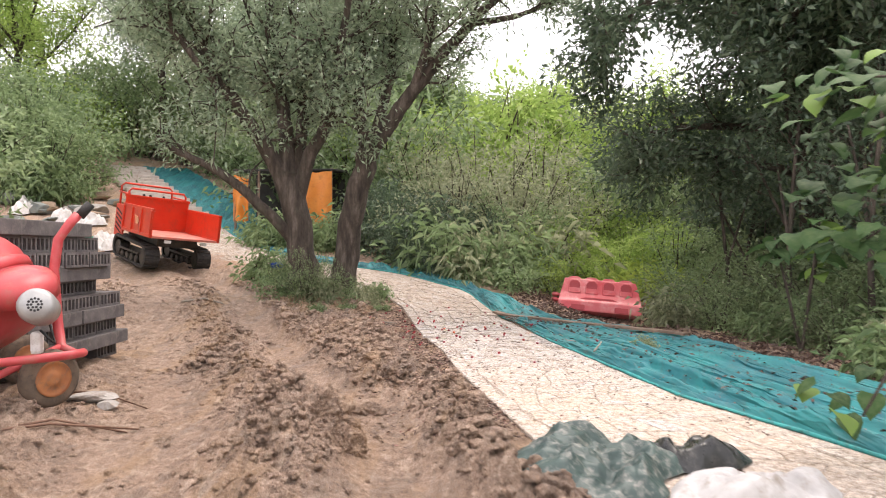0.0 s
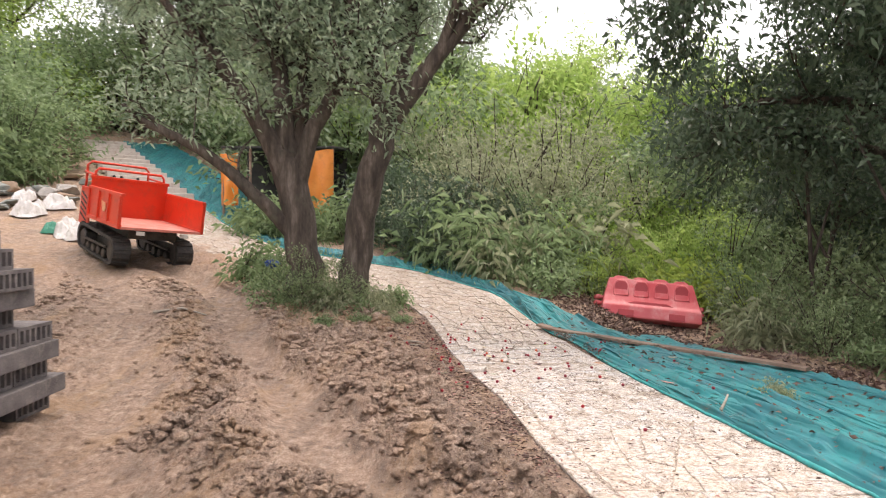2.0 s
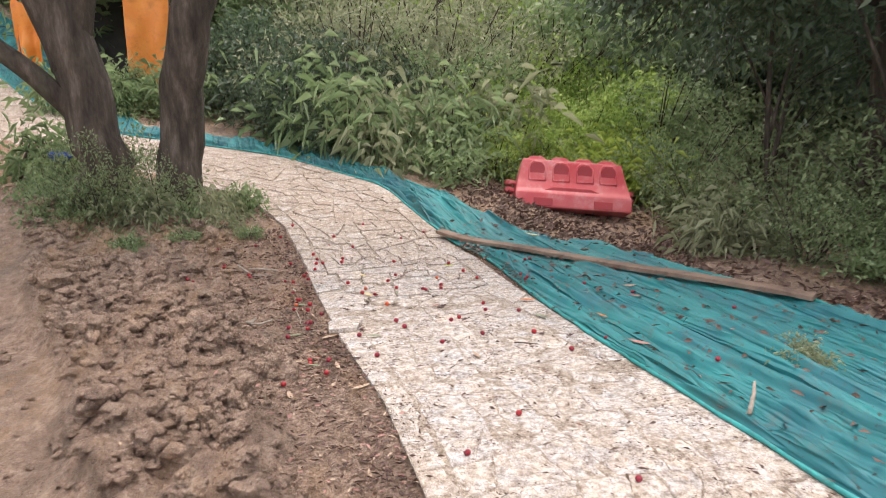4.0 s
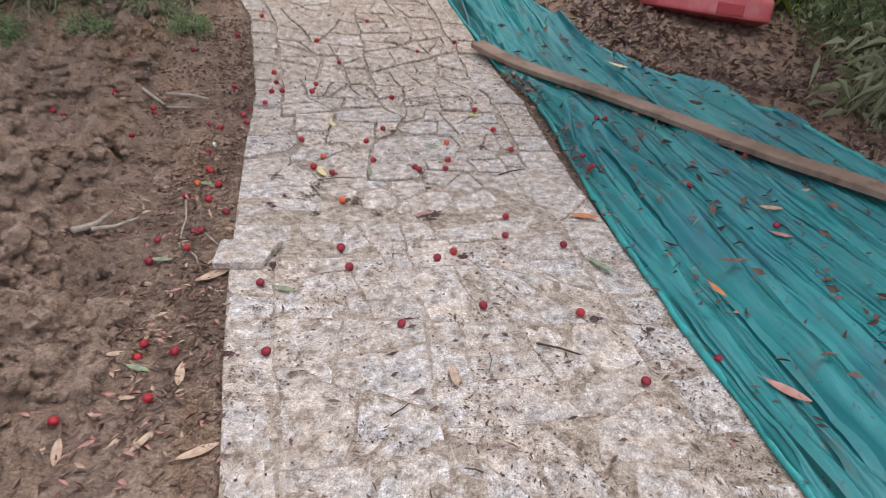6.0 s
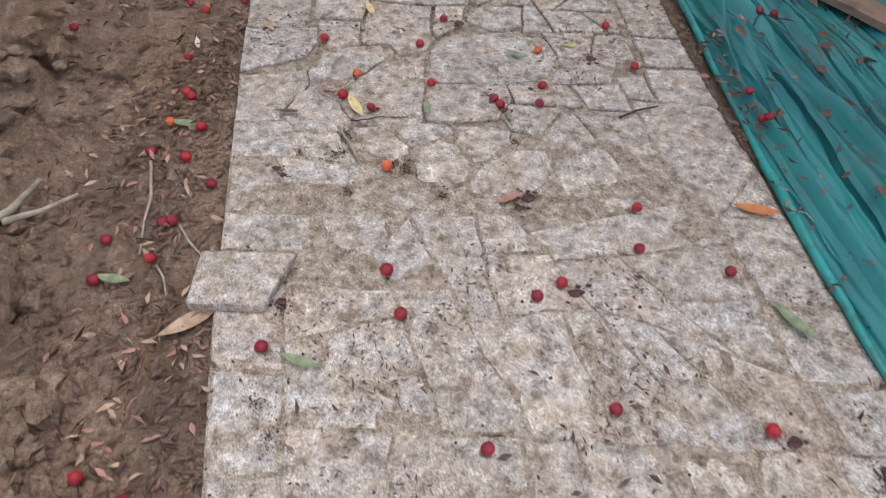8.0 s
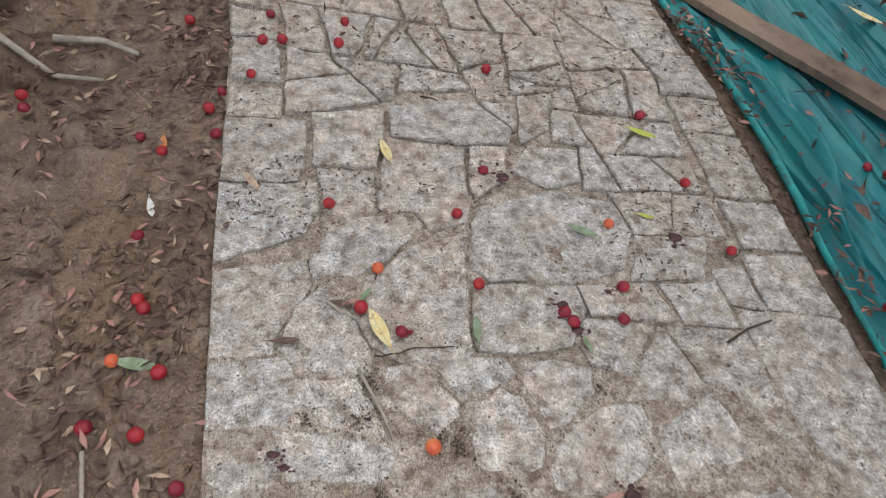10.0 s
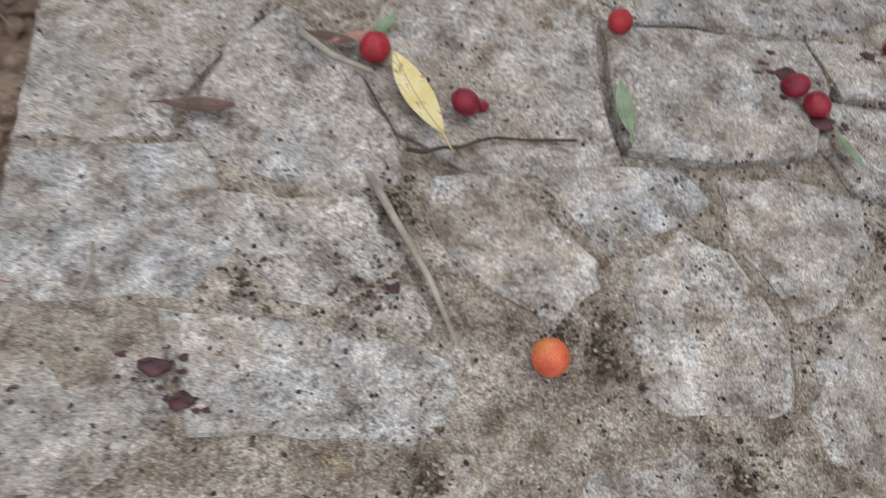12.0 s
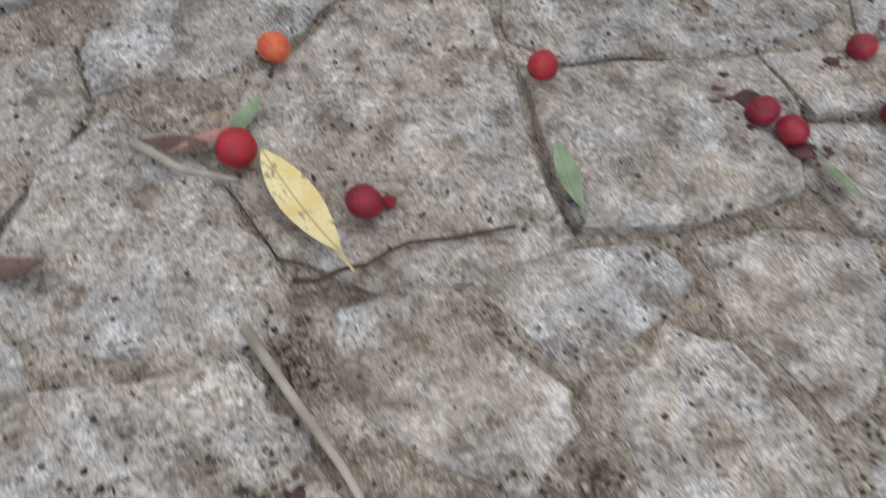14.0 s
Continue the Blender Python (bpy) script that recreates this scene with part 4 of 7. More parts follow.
# ---- orange shelter ----
def shelter():
    x, y = -4.3, 18.6
    z = land(x, y)
    root = thing("tarp_shelter", pose(x, y, z, 0, 0, -4), "small shelter hung with bright orange tarpaulins behind the tree", "shelter")
    part("back_wall", box((2.6, 0.08, 1.7), pose(0.1, 0.9, 0.85), 0.01), SHED_SHADE, root, "back wall coloured near black for the shade inside")
    part("roof", box((2.8, 1.7, 0.05), pose(0.1, 0.2, 1.72, 4), 0.01), SHED_SHADE, root, "sheet roof coloured near black like the shaded inside")
    for px in (-1.25, -0.62, 1.35):
        part("post", tube([(px, -0.6, -0.2), (px + 0.02, -0.6, 1.7)], 0.035, 8), WOOD_GREY, root)

    def curtain(x0, x1, top, bottom, seed):
        n, m = 18, 14
        verts = []
        for j in range(m + 1):
            for i in range(n + 1):
                f, g = i / n, j / m
                xx = x0 + (x1 - x0) * f
                zz = top + (bottom - top) * g + 0.06 * noise.noise((f * 3, seed, 0))
                yy = -0.68 + 0.07 * math.sin(f * 9 + seed) * (0.3 + g) + 0.05 * noise.noise((f * 4, g * 4, seed))
                verts.append((xx, yy, zz))
        faces = [(j * (n + 1) + i, j * (n + 1) + i + 1, (j + 1) * (n + 1) + i + 1, (j + 1) * (n + 1) + i) for j in range(m) for i in range(n)]
        return mesh_object("curtain", verts, faces, ORANGE_TARP, root, "bright orange tarpaulin", smooth=True)

    curtain(-1.3, -0.85, 1.5, 0.28, 1.0)
    curtain(0.62, 1.4, 1.6, 0.0, 4.0)
    return root


shelter()


# ---- far steps ----
def far_steps():
    mat = coat("pale_step_stone", (0.50, 0.44, 0.39), (0.60, 0.54, 0.48), 3, 0.85, dirt=(0.34, 0.25, 0.19), bump=0.6)
    root = thing("stone_steps", pose(0, 0, 0), "long flight of pale stone steps climbing the hill", "steps")
    n = 13
    for i in range(n):
        s = 20.5 + 8.5 * i / n
        xl, yl, xr, yr = lerp_keys(PATH, s)
        c = Vector(((xl + xr) / 2, (yl + yr) / 2, 0))
        w = math.hypot(xr - xl, yr - yl)
        ang = math.degrees(math.atan2(yr - yl, xr - xl))
        nz = land(c.x, c.y)
        part("step", box((w, 0.44, 0.20), pose(c.x, c.y, nz + 0.04, 0, 0, ang), 0.02), mat, root)


far_steps()


# ---- plants ----
def unit(v):
    return v / np.maximum(1e-9, np.linalg.norm(v, axis=1, keepdims=True))


def leaf_mesh(name, sites, ways, length, width, rng, material, fold=0.18, droop=0.15, wide_at=0.45):
    """One mesh of many leaves: each a blade folded along its midrib."""
    n = len(sites)
    ways = unit(ways)
    rnd = unit(rng.normal(size=(n, 3)) + np.array((0, 0, 0.9)))
    side = unit(np.cross(ways, rnd))
    up = np.cross(side, ways)
    ln = (length * rng.uniform(0.65, 1.3, n))[:, None]
    wd = (width * rng.uniform(0.75, 1.2, n))[:, None]
    down = np.zeros((n, 3))
    down[:, 2] = -1
    base = sites
    mid = sites + ways * ln * wide_at
    tip = sites + ways * ln + down * ln * droop
    v = np.empty((n, 4, 3))
    v[:, 0], v[:, 1], v[:, 2], v[:, 3] = base, mid + side * wd * 0.5 + up * wd * fold, tip, mid - side * wd * 0.5 + up * wd * fold
    me = bpy.data.meshes.new(name)
    me.vertices.add(n * 4)
    me.vertices.foreach_set("co", v.reshape(-1))
    idx = (np.arange(n)[:, None] * 4 + np.array((0, 1, 2, 0, 2, 3))).reshape(-1)
    me.loops.add(n * 6)
    me.loops.foreach_set("vertex_index", idx.astype(np.int32))
    me.polygons.add(n * 2)
    me.polygons.foreach_set("loop_start", np.arange(0, n * 6, 3, dtype=np.int32))
    me.update(calc_edges=True)
    me.materials.append(material)
    return me


def child(name, me, parent, label=""):
    ob = new(name, me)
    ob.parent = parent
    if label:
        ob["label"] = label
    return ob


def sprays(tips, rng, per, spread):
    """Leaf sites and directions in tufts round twig tips, given as (place, direction)."""
    p = np.array([t[0] for t in tips])
    d = unit(np.array([t[1] for t in tips]))
    p = np.repeat(p, per, axis=0)
    d = np.repeat(d, per, axis=0)
    off = rng.normal(size=p.shape) * spread * 0.5
    back = rng.uniform(-1.0, 0.25, len(p))[:, None]
    return p + off + d * back * spread, d * 0.6 + unit(rng.normal(size=p.shape)) * 0.9


def limb(bm, pts, r0, r1, sides=9, wobble=0.05, rng=None):
    """A limb through rough points, smoothed and wobbled; returns its points."""
    pts = [Vector(p) for p in pts]
    fine = []
    for i in range(len(pts) - 1):
        p0, p1, p2, p3 = pts[max(i - 1, 0)], pts[i], pts[i + 1], pts[min(i + 2, len(pts) - 1)]
        for k in range(5):
            t = k / 5
            fine.append(0.5 * ((2 * p1) + (p2 - p0) * t + (2 * p0 - 5 * p1 + 4 * p2 - p3) * t * t + (3 * p1 - p0 - 3 * p2 + p3) * t ** 3))
    fine.append(pts[-1])
    if rng:
        fine = [fine[0]] + [p + Vector(rng.normal(size=3)) * wobble * (r0 + r1) for p in fine[1:]]
    n = len(fine) - 1
    add_tube(bm, fine, [r0 + (r1 - r0) * (i / n) ** 0.8 for i in range(n + 1)], sides)
    return fine


def branch_out(bm, fine, r, rng, count, length, tips, lift=0.3, depth=2, start=0.35):
    """Side branches along a limb, each with twigs; twig ends are gathered in tips."""
    n = len(fine) - 1
    for _ in range(count):
        i = int(rng.uniform(start, 1.0) * n)
        p = fine[i]
        along = (fine[min(i + 1, n)] - fine[max(i - 1, 0)]).normalized()
        d = (Vector(rng.normal(size=3)) + along * 0.9 + Vector((0, 0, lift))).normalized()
        ln = length * rng.uniform(0.6, 1.3)
        q1 = p + d * ln * 0.5 + Vector(rng.normal(size=3)) * 0.08 * ln
        q2 = p + d * ln + Vector(rng.normal(size=3)) * 0.12 * ln
        sub = limb(bm, [p, q1, q2], r, r * 0.35, 5)
        if depth > 1:
            branch_out(bm, sub, r * 0.45, rng, 4, length * 0.5, tips, lift * 0.7, depth - 1, 0.3)
        for k in (len(sub) // 2, -3, -1):
            tips.append((sub[k], d))


def old_tree(name, limbs, seed, label, per=9, spread=0.27, leaf=(0.105, 0.036), material=None, count=9, length=1.0, sag=0.3, hollow=None):
    """A tree: a trunk and limbs, given as (points, thick, thin, boughs), and a crown of leaf sprays."""
    rng = np.random.default_rng(seed)
    x, y, z = limbs[0][0][0]
    root = thing(name, pose(0, 0, 0), label, "tree")
    root.matrix_basis = pose(x, y, z)
    back = Matrix.Translation((-x, -y, -z))
    tips, bm = [], bmesh.new()
    for pts, r0, r1, boughs in limbs:
        fine = limb(bm, pts, r0, r1, 11, 0.045, rng)
        if boughs:
            branch_out(bm, fine, r1 * 0.7, rng, int(count * boughs), length, tips, sag)
            tips.append((fine[-1], fine[-1] - fine[-3]))
    if hollow:
        # an open window in the crown
        c, h = hollow
        tips = [(p, d) for p, d in tips if sum(((p[k] - c[k]) / h[k]) ** 2 for k in range(3)) > 1]
    bm.transform(back)
    part("trunk", bm, BARK, root, smooth=True)
    sites, ways = sprays(tips, rng, per, spread)
    sites = sites - np.array((x, y, z))
    child("crown", leaf_mesh("crown", sites, ways, leaf[0], leaf[1], rng, material or LEAF_TREE), root)
    return root


B = land(-2.35, 11.5) - 0.1
old_tree("tree", [
    ([(-2.36, 11.5, B), (-2.42, 11.5, 1.0), (-2.55, 11.5, 1.9), (-2.62, 11.5, 2.5)], 0.25, 0.21, 0),
    ([(-2.55, 11.5, 1.7), (-2.85, 11.4, 2.6), (-3.45, 11.2, 3.55), (-3.9, 11.0, 4.4), (-4.3, 10.9, 5.6)], 0.19, 0.045, 1.9),
    ([(-2.5, 11.5, 1.2), (-2.95, 11.3, 1.75), (-3.7, 11.1, 2.4), (-4.3, 10.9, 2.7), (-4.6, 10.8, 2.95)], 0.12, 0.035, 0.22),
    ([(-2.62, 11.5, 2.3), (-2.75, 11.6, 3.4), (-2.95, 11.9, 4.5), (-3.0, 12.0, 6.2)], 0.17, 0.05, 2.2),
    ([(-2.55, 11.5, 2.2), (-2.45, 11.7, 3.3), (-2.5, 11.9, 4.4), (-2.2, 12.4, 5.8)], 0.14, 0.045, 2.0),
    ([(-2.5, 11.5, 2.0), (-2.25, 11.4, 2.75), (-1.85, 11.2, 3.4), (-1.7, 11.0, 4.3), (-1.4, 10.6, 5.6)], 0.15, 0.045, 2.0),
    ([(-3.45, 11.2, 3.5), (-4.0, 10.8, 4.2), (-4.7, 10.6, 5.2)], 0.08, 0.03, 1.2),
], 3, "gnarled dark-barked tree with several limbs and greyish green leaves", per=14, spread=0.27, leaf=(0.115, 0.036), count=14, length=1.0)
B = land(-1.75, 11.6) - 0.1
old_tree("tree", [
    ([(-1.72, 11.6, B), (-1.66, 11.6, 1.2), (-1.48, 11.5, 2.0), (-1.27, 11.5, 2.85)], 0.235, 0.18, 0),
    ([(-1.27, 11.5, 2.75), (-0.85, 11.4, 3.35), (-0.25, 11.3, 4.1), (0.45, 11.1, 4.85), (1.1, 10.9, 5.4), (2.0, 10.6, 5.9)], 0.16, 0.045, 1.7),
    ([(0.45, 11.1, 4.85), (1.2, 11.2, 5.0), (1.9, 11.3, 5.3)], 0.07, 0.025, 0.6),
    ([(-1.3, 11.5, 2.8), (-1.45, 11.5, 3.7), (-1.35, 11.4, 4.6), (-1.5, 11.2, 6.2)], 0.12, 0.04, 1.7),
    ([(-1.2, 11.5, 2.95), (-0.95, 11.6, 3.9), (-0.85, 11.8, 4.8), (-0.4, 11.8, 6.2)], 0.11, 0.04, 1.7),
    ([(-0.5, 11.35, 3.8), (-0.2, 11.0, 4.7), (0.1, 10.6, 6.0)], 0.09, 0.03, 1.4),
], 8, "leaning dark-barked tree forking beside an older one", per=12, spread=0.25, leaf=(0.115, 0.036), count=11, length=0.9)

# the dark tree that overhangs the verge
B = land(6.6, 11.8) - 0.1
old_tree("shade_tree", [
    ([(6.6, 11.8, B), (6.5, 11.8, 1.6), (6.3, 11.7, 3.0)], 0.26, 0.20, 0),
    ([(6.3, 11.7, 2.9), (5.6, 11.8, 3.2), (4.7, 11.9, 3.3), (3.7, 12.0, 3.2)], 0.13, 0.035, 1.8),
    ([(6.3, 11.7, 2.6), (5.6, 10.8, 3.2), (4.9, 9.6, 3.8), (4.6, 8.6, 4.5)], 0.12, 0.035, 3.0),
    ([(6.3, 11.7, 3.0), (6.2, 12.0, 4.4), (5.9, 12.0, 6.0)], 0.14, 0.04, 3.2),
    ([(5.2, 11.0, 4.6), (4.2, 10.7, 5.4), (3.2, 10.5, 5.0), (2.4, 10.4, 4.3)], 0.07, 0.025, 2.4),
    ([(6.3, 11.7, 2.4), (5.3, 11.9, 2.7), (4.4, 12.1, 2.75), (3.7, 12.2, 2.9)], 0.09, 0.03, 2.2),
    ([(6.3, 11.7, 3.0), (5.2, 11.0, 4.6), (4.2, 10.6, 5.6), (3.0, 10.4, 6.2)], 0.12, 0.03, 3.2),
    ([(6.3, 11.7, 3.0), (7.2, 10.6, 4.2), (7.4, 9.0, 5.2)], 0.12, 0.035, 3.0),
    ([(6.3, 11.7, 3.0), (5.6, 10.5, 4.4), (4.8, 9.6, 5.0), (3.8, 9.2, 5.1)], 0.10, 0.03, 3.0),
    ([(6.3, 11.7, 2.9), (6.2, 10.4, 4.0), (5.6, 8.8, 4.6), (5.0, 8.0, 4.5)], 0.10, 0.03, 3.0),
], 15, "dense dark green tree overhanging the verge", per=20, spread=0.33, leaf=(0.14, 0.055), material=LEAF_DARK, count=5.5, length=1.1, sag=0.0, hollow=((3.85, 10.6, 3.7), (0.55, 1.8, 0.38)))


# thin stems in the thicket
for i, (x, y, h) in enumerate(((5.0, 9.6, 3.3), (5.4, 10.6, 4.0), (5.2, 11.9, 3.2), (5.9, 9.2, 4.8), (5.6, 12.6, 3.6), (6.4, 10.2, 5.0), (4.9, 7.6, 3.4))):
    zz = land(x, y) - 0.1
    lean = 0.5 * math.sin(i * 2.1)
    old_tree("thin_tree", [([(x, y, zz), (x + lean * 0.3, y + 0.1, zz + h * 0.4), (x + lean, y - 0.2, zz + h)], 0.05, 0.018, 0.7), ([(x + lean * 0.3, y + 0.1, zz + h * 0.4), (x - lean, y + 0.5, zz + h * 0.8)], 0.03, 0.012, 0.4)], 500 + i, "thin-stemmed young tree in the shady thicket", per=8, spread=0.3, leaf=(0.12, 0.045), material=LEAF_DARK, count=6, length=0.7, sag=0.3)


def shrub(kind, seed):
    """A shrub at the origin: kind gives height, radius, tips, leaves a tip, leaf size, material and look."""
    height, radius, ntips, per, leaf, material, droop, label = kind
    rng = np.random.default_rng(seed)
    root = thing("shrub", pose(0, 0, 0), label, "shrub")
    tips, bm = [], bmesh.new()
    lobes = [(rng.uniform(-0.55, 0.55) * radius, rng.uniform(-0.55, 0.55) * radius, rng.uniform(0.45, 1.0) * height) for _ in range(6)]
    for lx, ly, lz in lobes:
        limb(bm, [(lx * 0.1, ly * 0.1, -0.15), (lx * 0.5, ly * 0.5, lz * 0.4), (lx, ly, lz * 0.85)], 0.035 * height / 2, 0.008, 5)
    for _ in range(ntips):
        lx, ly, lz = lobes[rng.integers(len(lobes))]
        d = rng.normal(size=3)
        d /= np.linalg.norm(d)
        f = rng.uniform(0.55, 1.0)
        p = np.array((lx, ly, lz * 0.72)) + d * np.array((radius * 0.55, radius * 0.55, lz * 0.38)) * f
        if rng.random() < 0.28:
            p[2] *= rng.uniform(0.1, 0.6)
        p[2] = max(0.05, p[2])
        tips.append((Vector(p), Vector(d + np.array((0, 0, 0.35)))))
    for i in range(0, ntips, 6):
        p, d = tips[i]
        limb(bm, [(p.x * 0.55, p.y * 0.55, p.z * 0.6), tuple(p)], 0.012, 0.004, 4)
    part("woody_stem", bm, BARK, root)
    sites, ways = sprays(tips, rng, per, leaf[0] * 1.5)
    sites[:, 2] = np.maximum(sites[:, 2], 0.02)
    child("foliage", leaf_mesh("foliage", sites, ways, leaf[0], leaf[1], rng, material, droop=droop), root)
    return root


KINDS = {
    "mid": (2.4, 1.7, 360, 12, (0.125, 0.048), LEAF_MID, 0.2, "broad mid-green shrub on the hillside"),
    "bright": (2.2, 1.7, 360, 12, (0.115, 0.048), LEAF_BRIGHT, 0.2, "bright yellow-green shrub in open light"),
    "olive": (2.3, 1.6, 380, 11, (0.10, 0.03), LEAF_OLIVE, 0.1, "dry greyish olive shrub with fine twigs"),
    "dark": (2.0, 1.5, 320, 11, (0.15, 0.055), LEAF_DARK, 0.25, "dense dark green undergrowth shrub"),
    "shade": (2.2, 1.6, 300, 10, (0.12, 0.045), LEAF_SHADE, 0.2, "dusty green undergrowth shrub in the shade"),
    "fern": (0.95, 0.9, 110, 9, (0.24, 0.042), LEAF_MID, 0.5, "low shrub with long drooping narrow leaves"),
    "grass": (0.5, 0.95, 170, 11, (0.22, 0.012), LEAF_LIME, 0.6, "bright yellow-green tussock of long grass"),
    "withered": (0.95, 0.9, 110, 9, (0.22, 0.04), LEAF_OLIVE, 0.55, "low half-withered shrub with long drooping leaves"),
    "low": (0.55, 0.6, 90, 9, (0.10, 0.04), LEAF_MID, 0.25, "low leafy weeds on the verge"),
}
MODELS = {k: [shrub(KINDS[k], 100 + 7 * i + 31 * j) for j in range(2)] for i, k in enumerate(KINDS)}
used = set()
prng = random.Random(77)


def plant(kind, x, y, scale=1.0, sink=0.05, squash=1.0):
    src = MODELS[kind][prng.randrange(2)]
    m = pose(x, y, land(x, y) - sink, 0, 0, prng.uniform(0, 360)) @ Matrix.Diagonal((scale, scale, scale * squash, 1))
    if src.name not in used:
        used.add(src.name)
        src.matrix_basis = m
        return src
    ob = copy_thing(src, pose(0, 0, 0))
    ob.matrix_basis = m
    return ob


# beside the net, near to far
for y in (5.0, 6.2, 7.5, 8.7, 10.0):
    plant("mid" if y in (5.0, 7.5) else "shade", 5.0 + prng.uniform(-0.2, 0.5), y, prng.uniform(0.6, 0.8))
    plant("shade", 6.6 + prng.uniform(-0.4, 0.6), y + 0.5, prng.uniform(1.1, 1.5))
for i in range(9):
    y = 4.4 + i * 0.75
    plant(("low", "shade", "withered")[i % 3], lerp_keys(NET_OUTER, y)[0] + 0.95 + prng.uniform(0, 0.3), y, prng.uniform(0.6, 0.8) * (0.6 if i % 3 == 1 else 1.0))
plant("fern", 4.25, 8.1, 0.6)
plant("fern", 4.2, 5.9, 0.65)
# behind the barrier
for x, y, k, s in ((3.6, 14.5, "low", 1.2), (2.5, 14.4, "low", 1.0), (4.7, 12.6, "shade", 0.6), (5.0, 11.4, "shade", 0.65), (1.5, 13.6, "low", 1.2), (3.2, 14.8, "bright", 0.45), (3.9, 15.2, "bright", 0.55), (2.9, 15.4, "bright", 0.5), (4.6, 16.2, "bright", 0.7), (3.3, 16.4, "bright", 0.65), (2.2, 14.4, "bright", 0.4), (2.7, 16.0, "bright", 0.75), (3.6, 16.9, "bright", 0.95), (4.6, 17.3, "bright", 1.0), (4.2, 15.9, "bright", 0.75), (5.2, 16.6, "bright", 0.9), (4.2, 14.6, "bright", 0.5),
                   (2.6, 14.9, "bright", 0.5), (5.0, 13.8, "mid", 0.6), (3.6, 15.8, "bright", 0.6), (5.4, 15.6, "mid", 0.8), (1.6, 14.6, "fern", 1.1), (0.8, 14.4, "withered", 1.2), (0.0, 14.9, "fern", 1.3), (-0.8, 15.4, "dark", 0.6), (1.3, 15.6, "withered", 1.5), (0.2, 15.9, "dark", 0.9), (2.4, 15.8, "withered", 1.5), (-0.3, 14.6, "dark", 0.45), (1.9, 16.2, "mid", 0.8), (-1.2, 16.4, "dark", 0.9), (1.0, 16.3, "dark", 0.7), (3.9, 17.9, "dark", 0.8), (0.4, 20.4, "dark", 1.0), (3.8, 20.6, "dark", 1.1)):
    plant(k, x, y, s)
for i in range(34):
    plant("grass", 2.2 + prng.uniform(0, 2.8), 14.7 + prng.uniform(0, 2.2), prng.uniform(0.6, 1.1))
# the mound of olive and green shrubs
for x, y, k, s in ((0.3, 17.0, "olive", 1.25), (1.8, 17.2, "olive", 1.4), (3.2, 17.6, "olive", 1.2), (-0.9, 17.6, "dark", 1.0), (-2.0, 18.0, "dark", 0.9), (1.0, 18.8, "olive", 1.7), (2.8, 19.4, "olive", 1.7), (4.6, 18.6, "mid", 1.5), (-0.4, 19.0, "olive", 1.5),
                   (6.2, 17.2, "shade", 1.0), (7.2, 15.2, "shade", 1.2), (8.6, 13.2, "shade", 1.3), (9.4, 10.6, "dark", 1.7), (9.0, 8.0, "dark", 1.7), (8.2, 17.5, "dark", 1.8), (10.5, 15.0, "dark", 2.2), (11.5, 12.0, "dark", 2.4), (12.0, 18.5, "mid", 2.4), (9.8, 20.5, "mid", 1.9), (-0.6, 20.0, "mid", 1.2), (-2.2, 21.0, "mid", 1.3)):
    plant(k, x, y, s)
# hillside
for _ in range(70):
    x, y = prng.uniform(-9, 16), prng.uniform(21, 36)
    if y < 22.5 - x * 0.75 and x < -4:
        continue
    plant(("bright", "mid", "bright", "bright", "olive")[prng.randrange(5)] if x > -2 else "mid", x, y, prng.uniform(1.7, 2.4))
# left of the steps and round the shelter
for x, y, k, s in ((-11.4, 19.4, "mid", 1.1), (-12.6, 20.6, "mid", 1.4), (-14.0, 19.0, "mid", 1.5), (-15.6, 20.5, "mid", 1.6), (-13.6, 22.6, "mid", 1.6), (-16.5, 23.0, "bright", 1.6), (-18.5, 21.0, "mid", 1.7), (-12.0, 18.4, "fern", 1.3), (-13.2, 17.8, "dark", 0.8), (-11.0, 18.8, "fern", 1.1),
                   (-5.0, 22.6, "mid", 0.8), (-3.8, 21.8, "mid", 0.9), (-6.6, 24.4, "mid", 1.0), (-8.2, 26.6, "mid", 1.1), (-3.2, 21.2, "mid", 1.3), (-4.8, 23.8, "mid", 1.3), (-4.0, 17.5, "low", 1.2), (-3.6, 17.9, "low", 1.1), (-2.6, 17.2, "fern", 1.0),
                   (-3.9, 17.0, "fern", 0.8), (-4.25, 16.9, "fern", 0.9), (-3.2, 17.4, "mid", 0.38), (-10.6, 28.0, "mid", 1.6), (-13.0, 29.0, "mid", 1.8), (-15.0, 27.4, "bright", 1.7), (-16.6, 25.0, "mid", 1.7), (-8.0, 27.5, "mid", 1.6), (-11.8, 32.0, "mid", 2.2), (-17.0, 30.0, "mid", 2.2), (-20.0, 26.0, "bright", 2.2), (-14.5, 34.0, "olive", 2.4)):
    plant(k, x, y, s)
# round the foot of the trees
for x, y, k, s in ((-2.75, 11.25, "low", 0.55), (-2.3, 11.1, "shade", 0.30), (-1.8, 11.15, "shade", 0.28), (-2.6, 11.9, "shade", 0.4), (-1.65, 11.2, "low", 0.55), (-1.35, 11.35, "withered", 0.42), (-2.95, 11.6, "low", 0.7), (-1.98, 11.1, "withered", 0.42), (-2.55, 11.15, "low", 0.5), (-1.1, 11.7, "low", 0.5), (-3.2, 12.6, "fern", 0.6)):
    plant(k, x, y, s, 0.08, prng.uniform(1.0, 1.6))
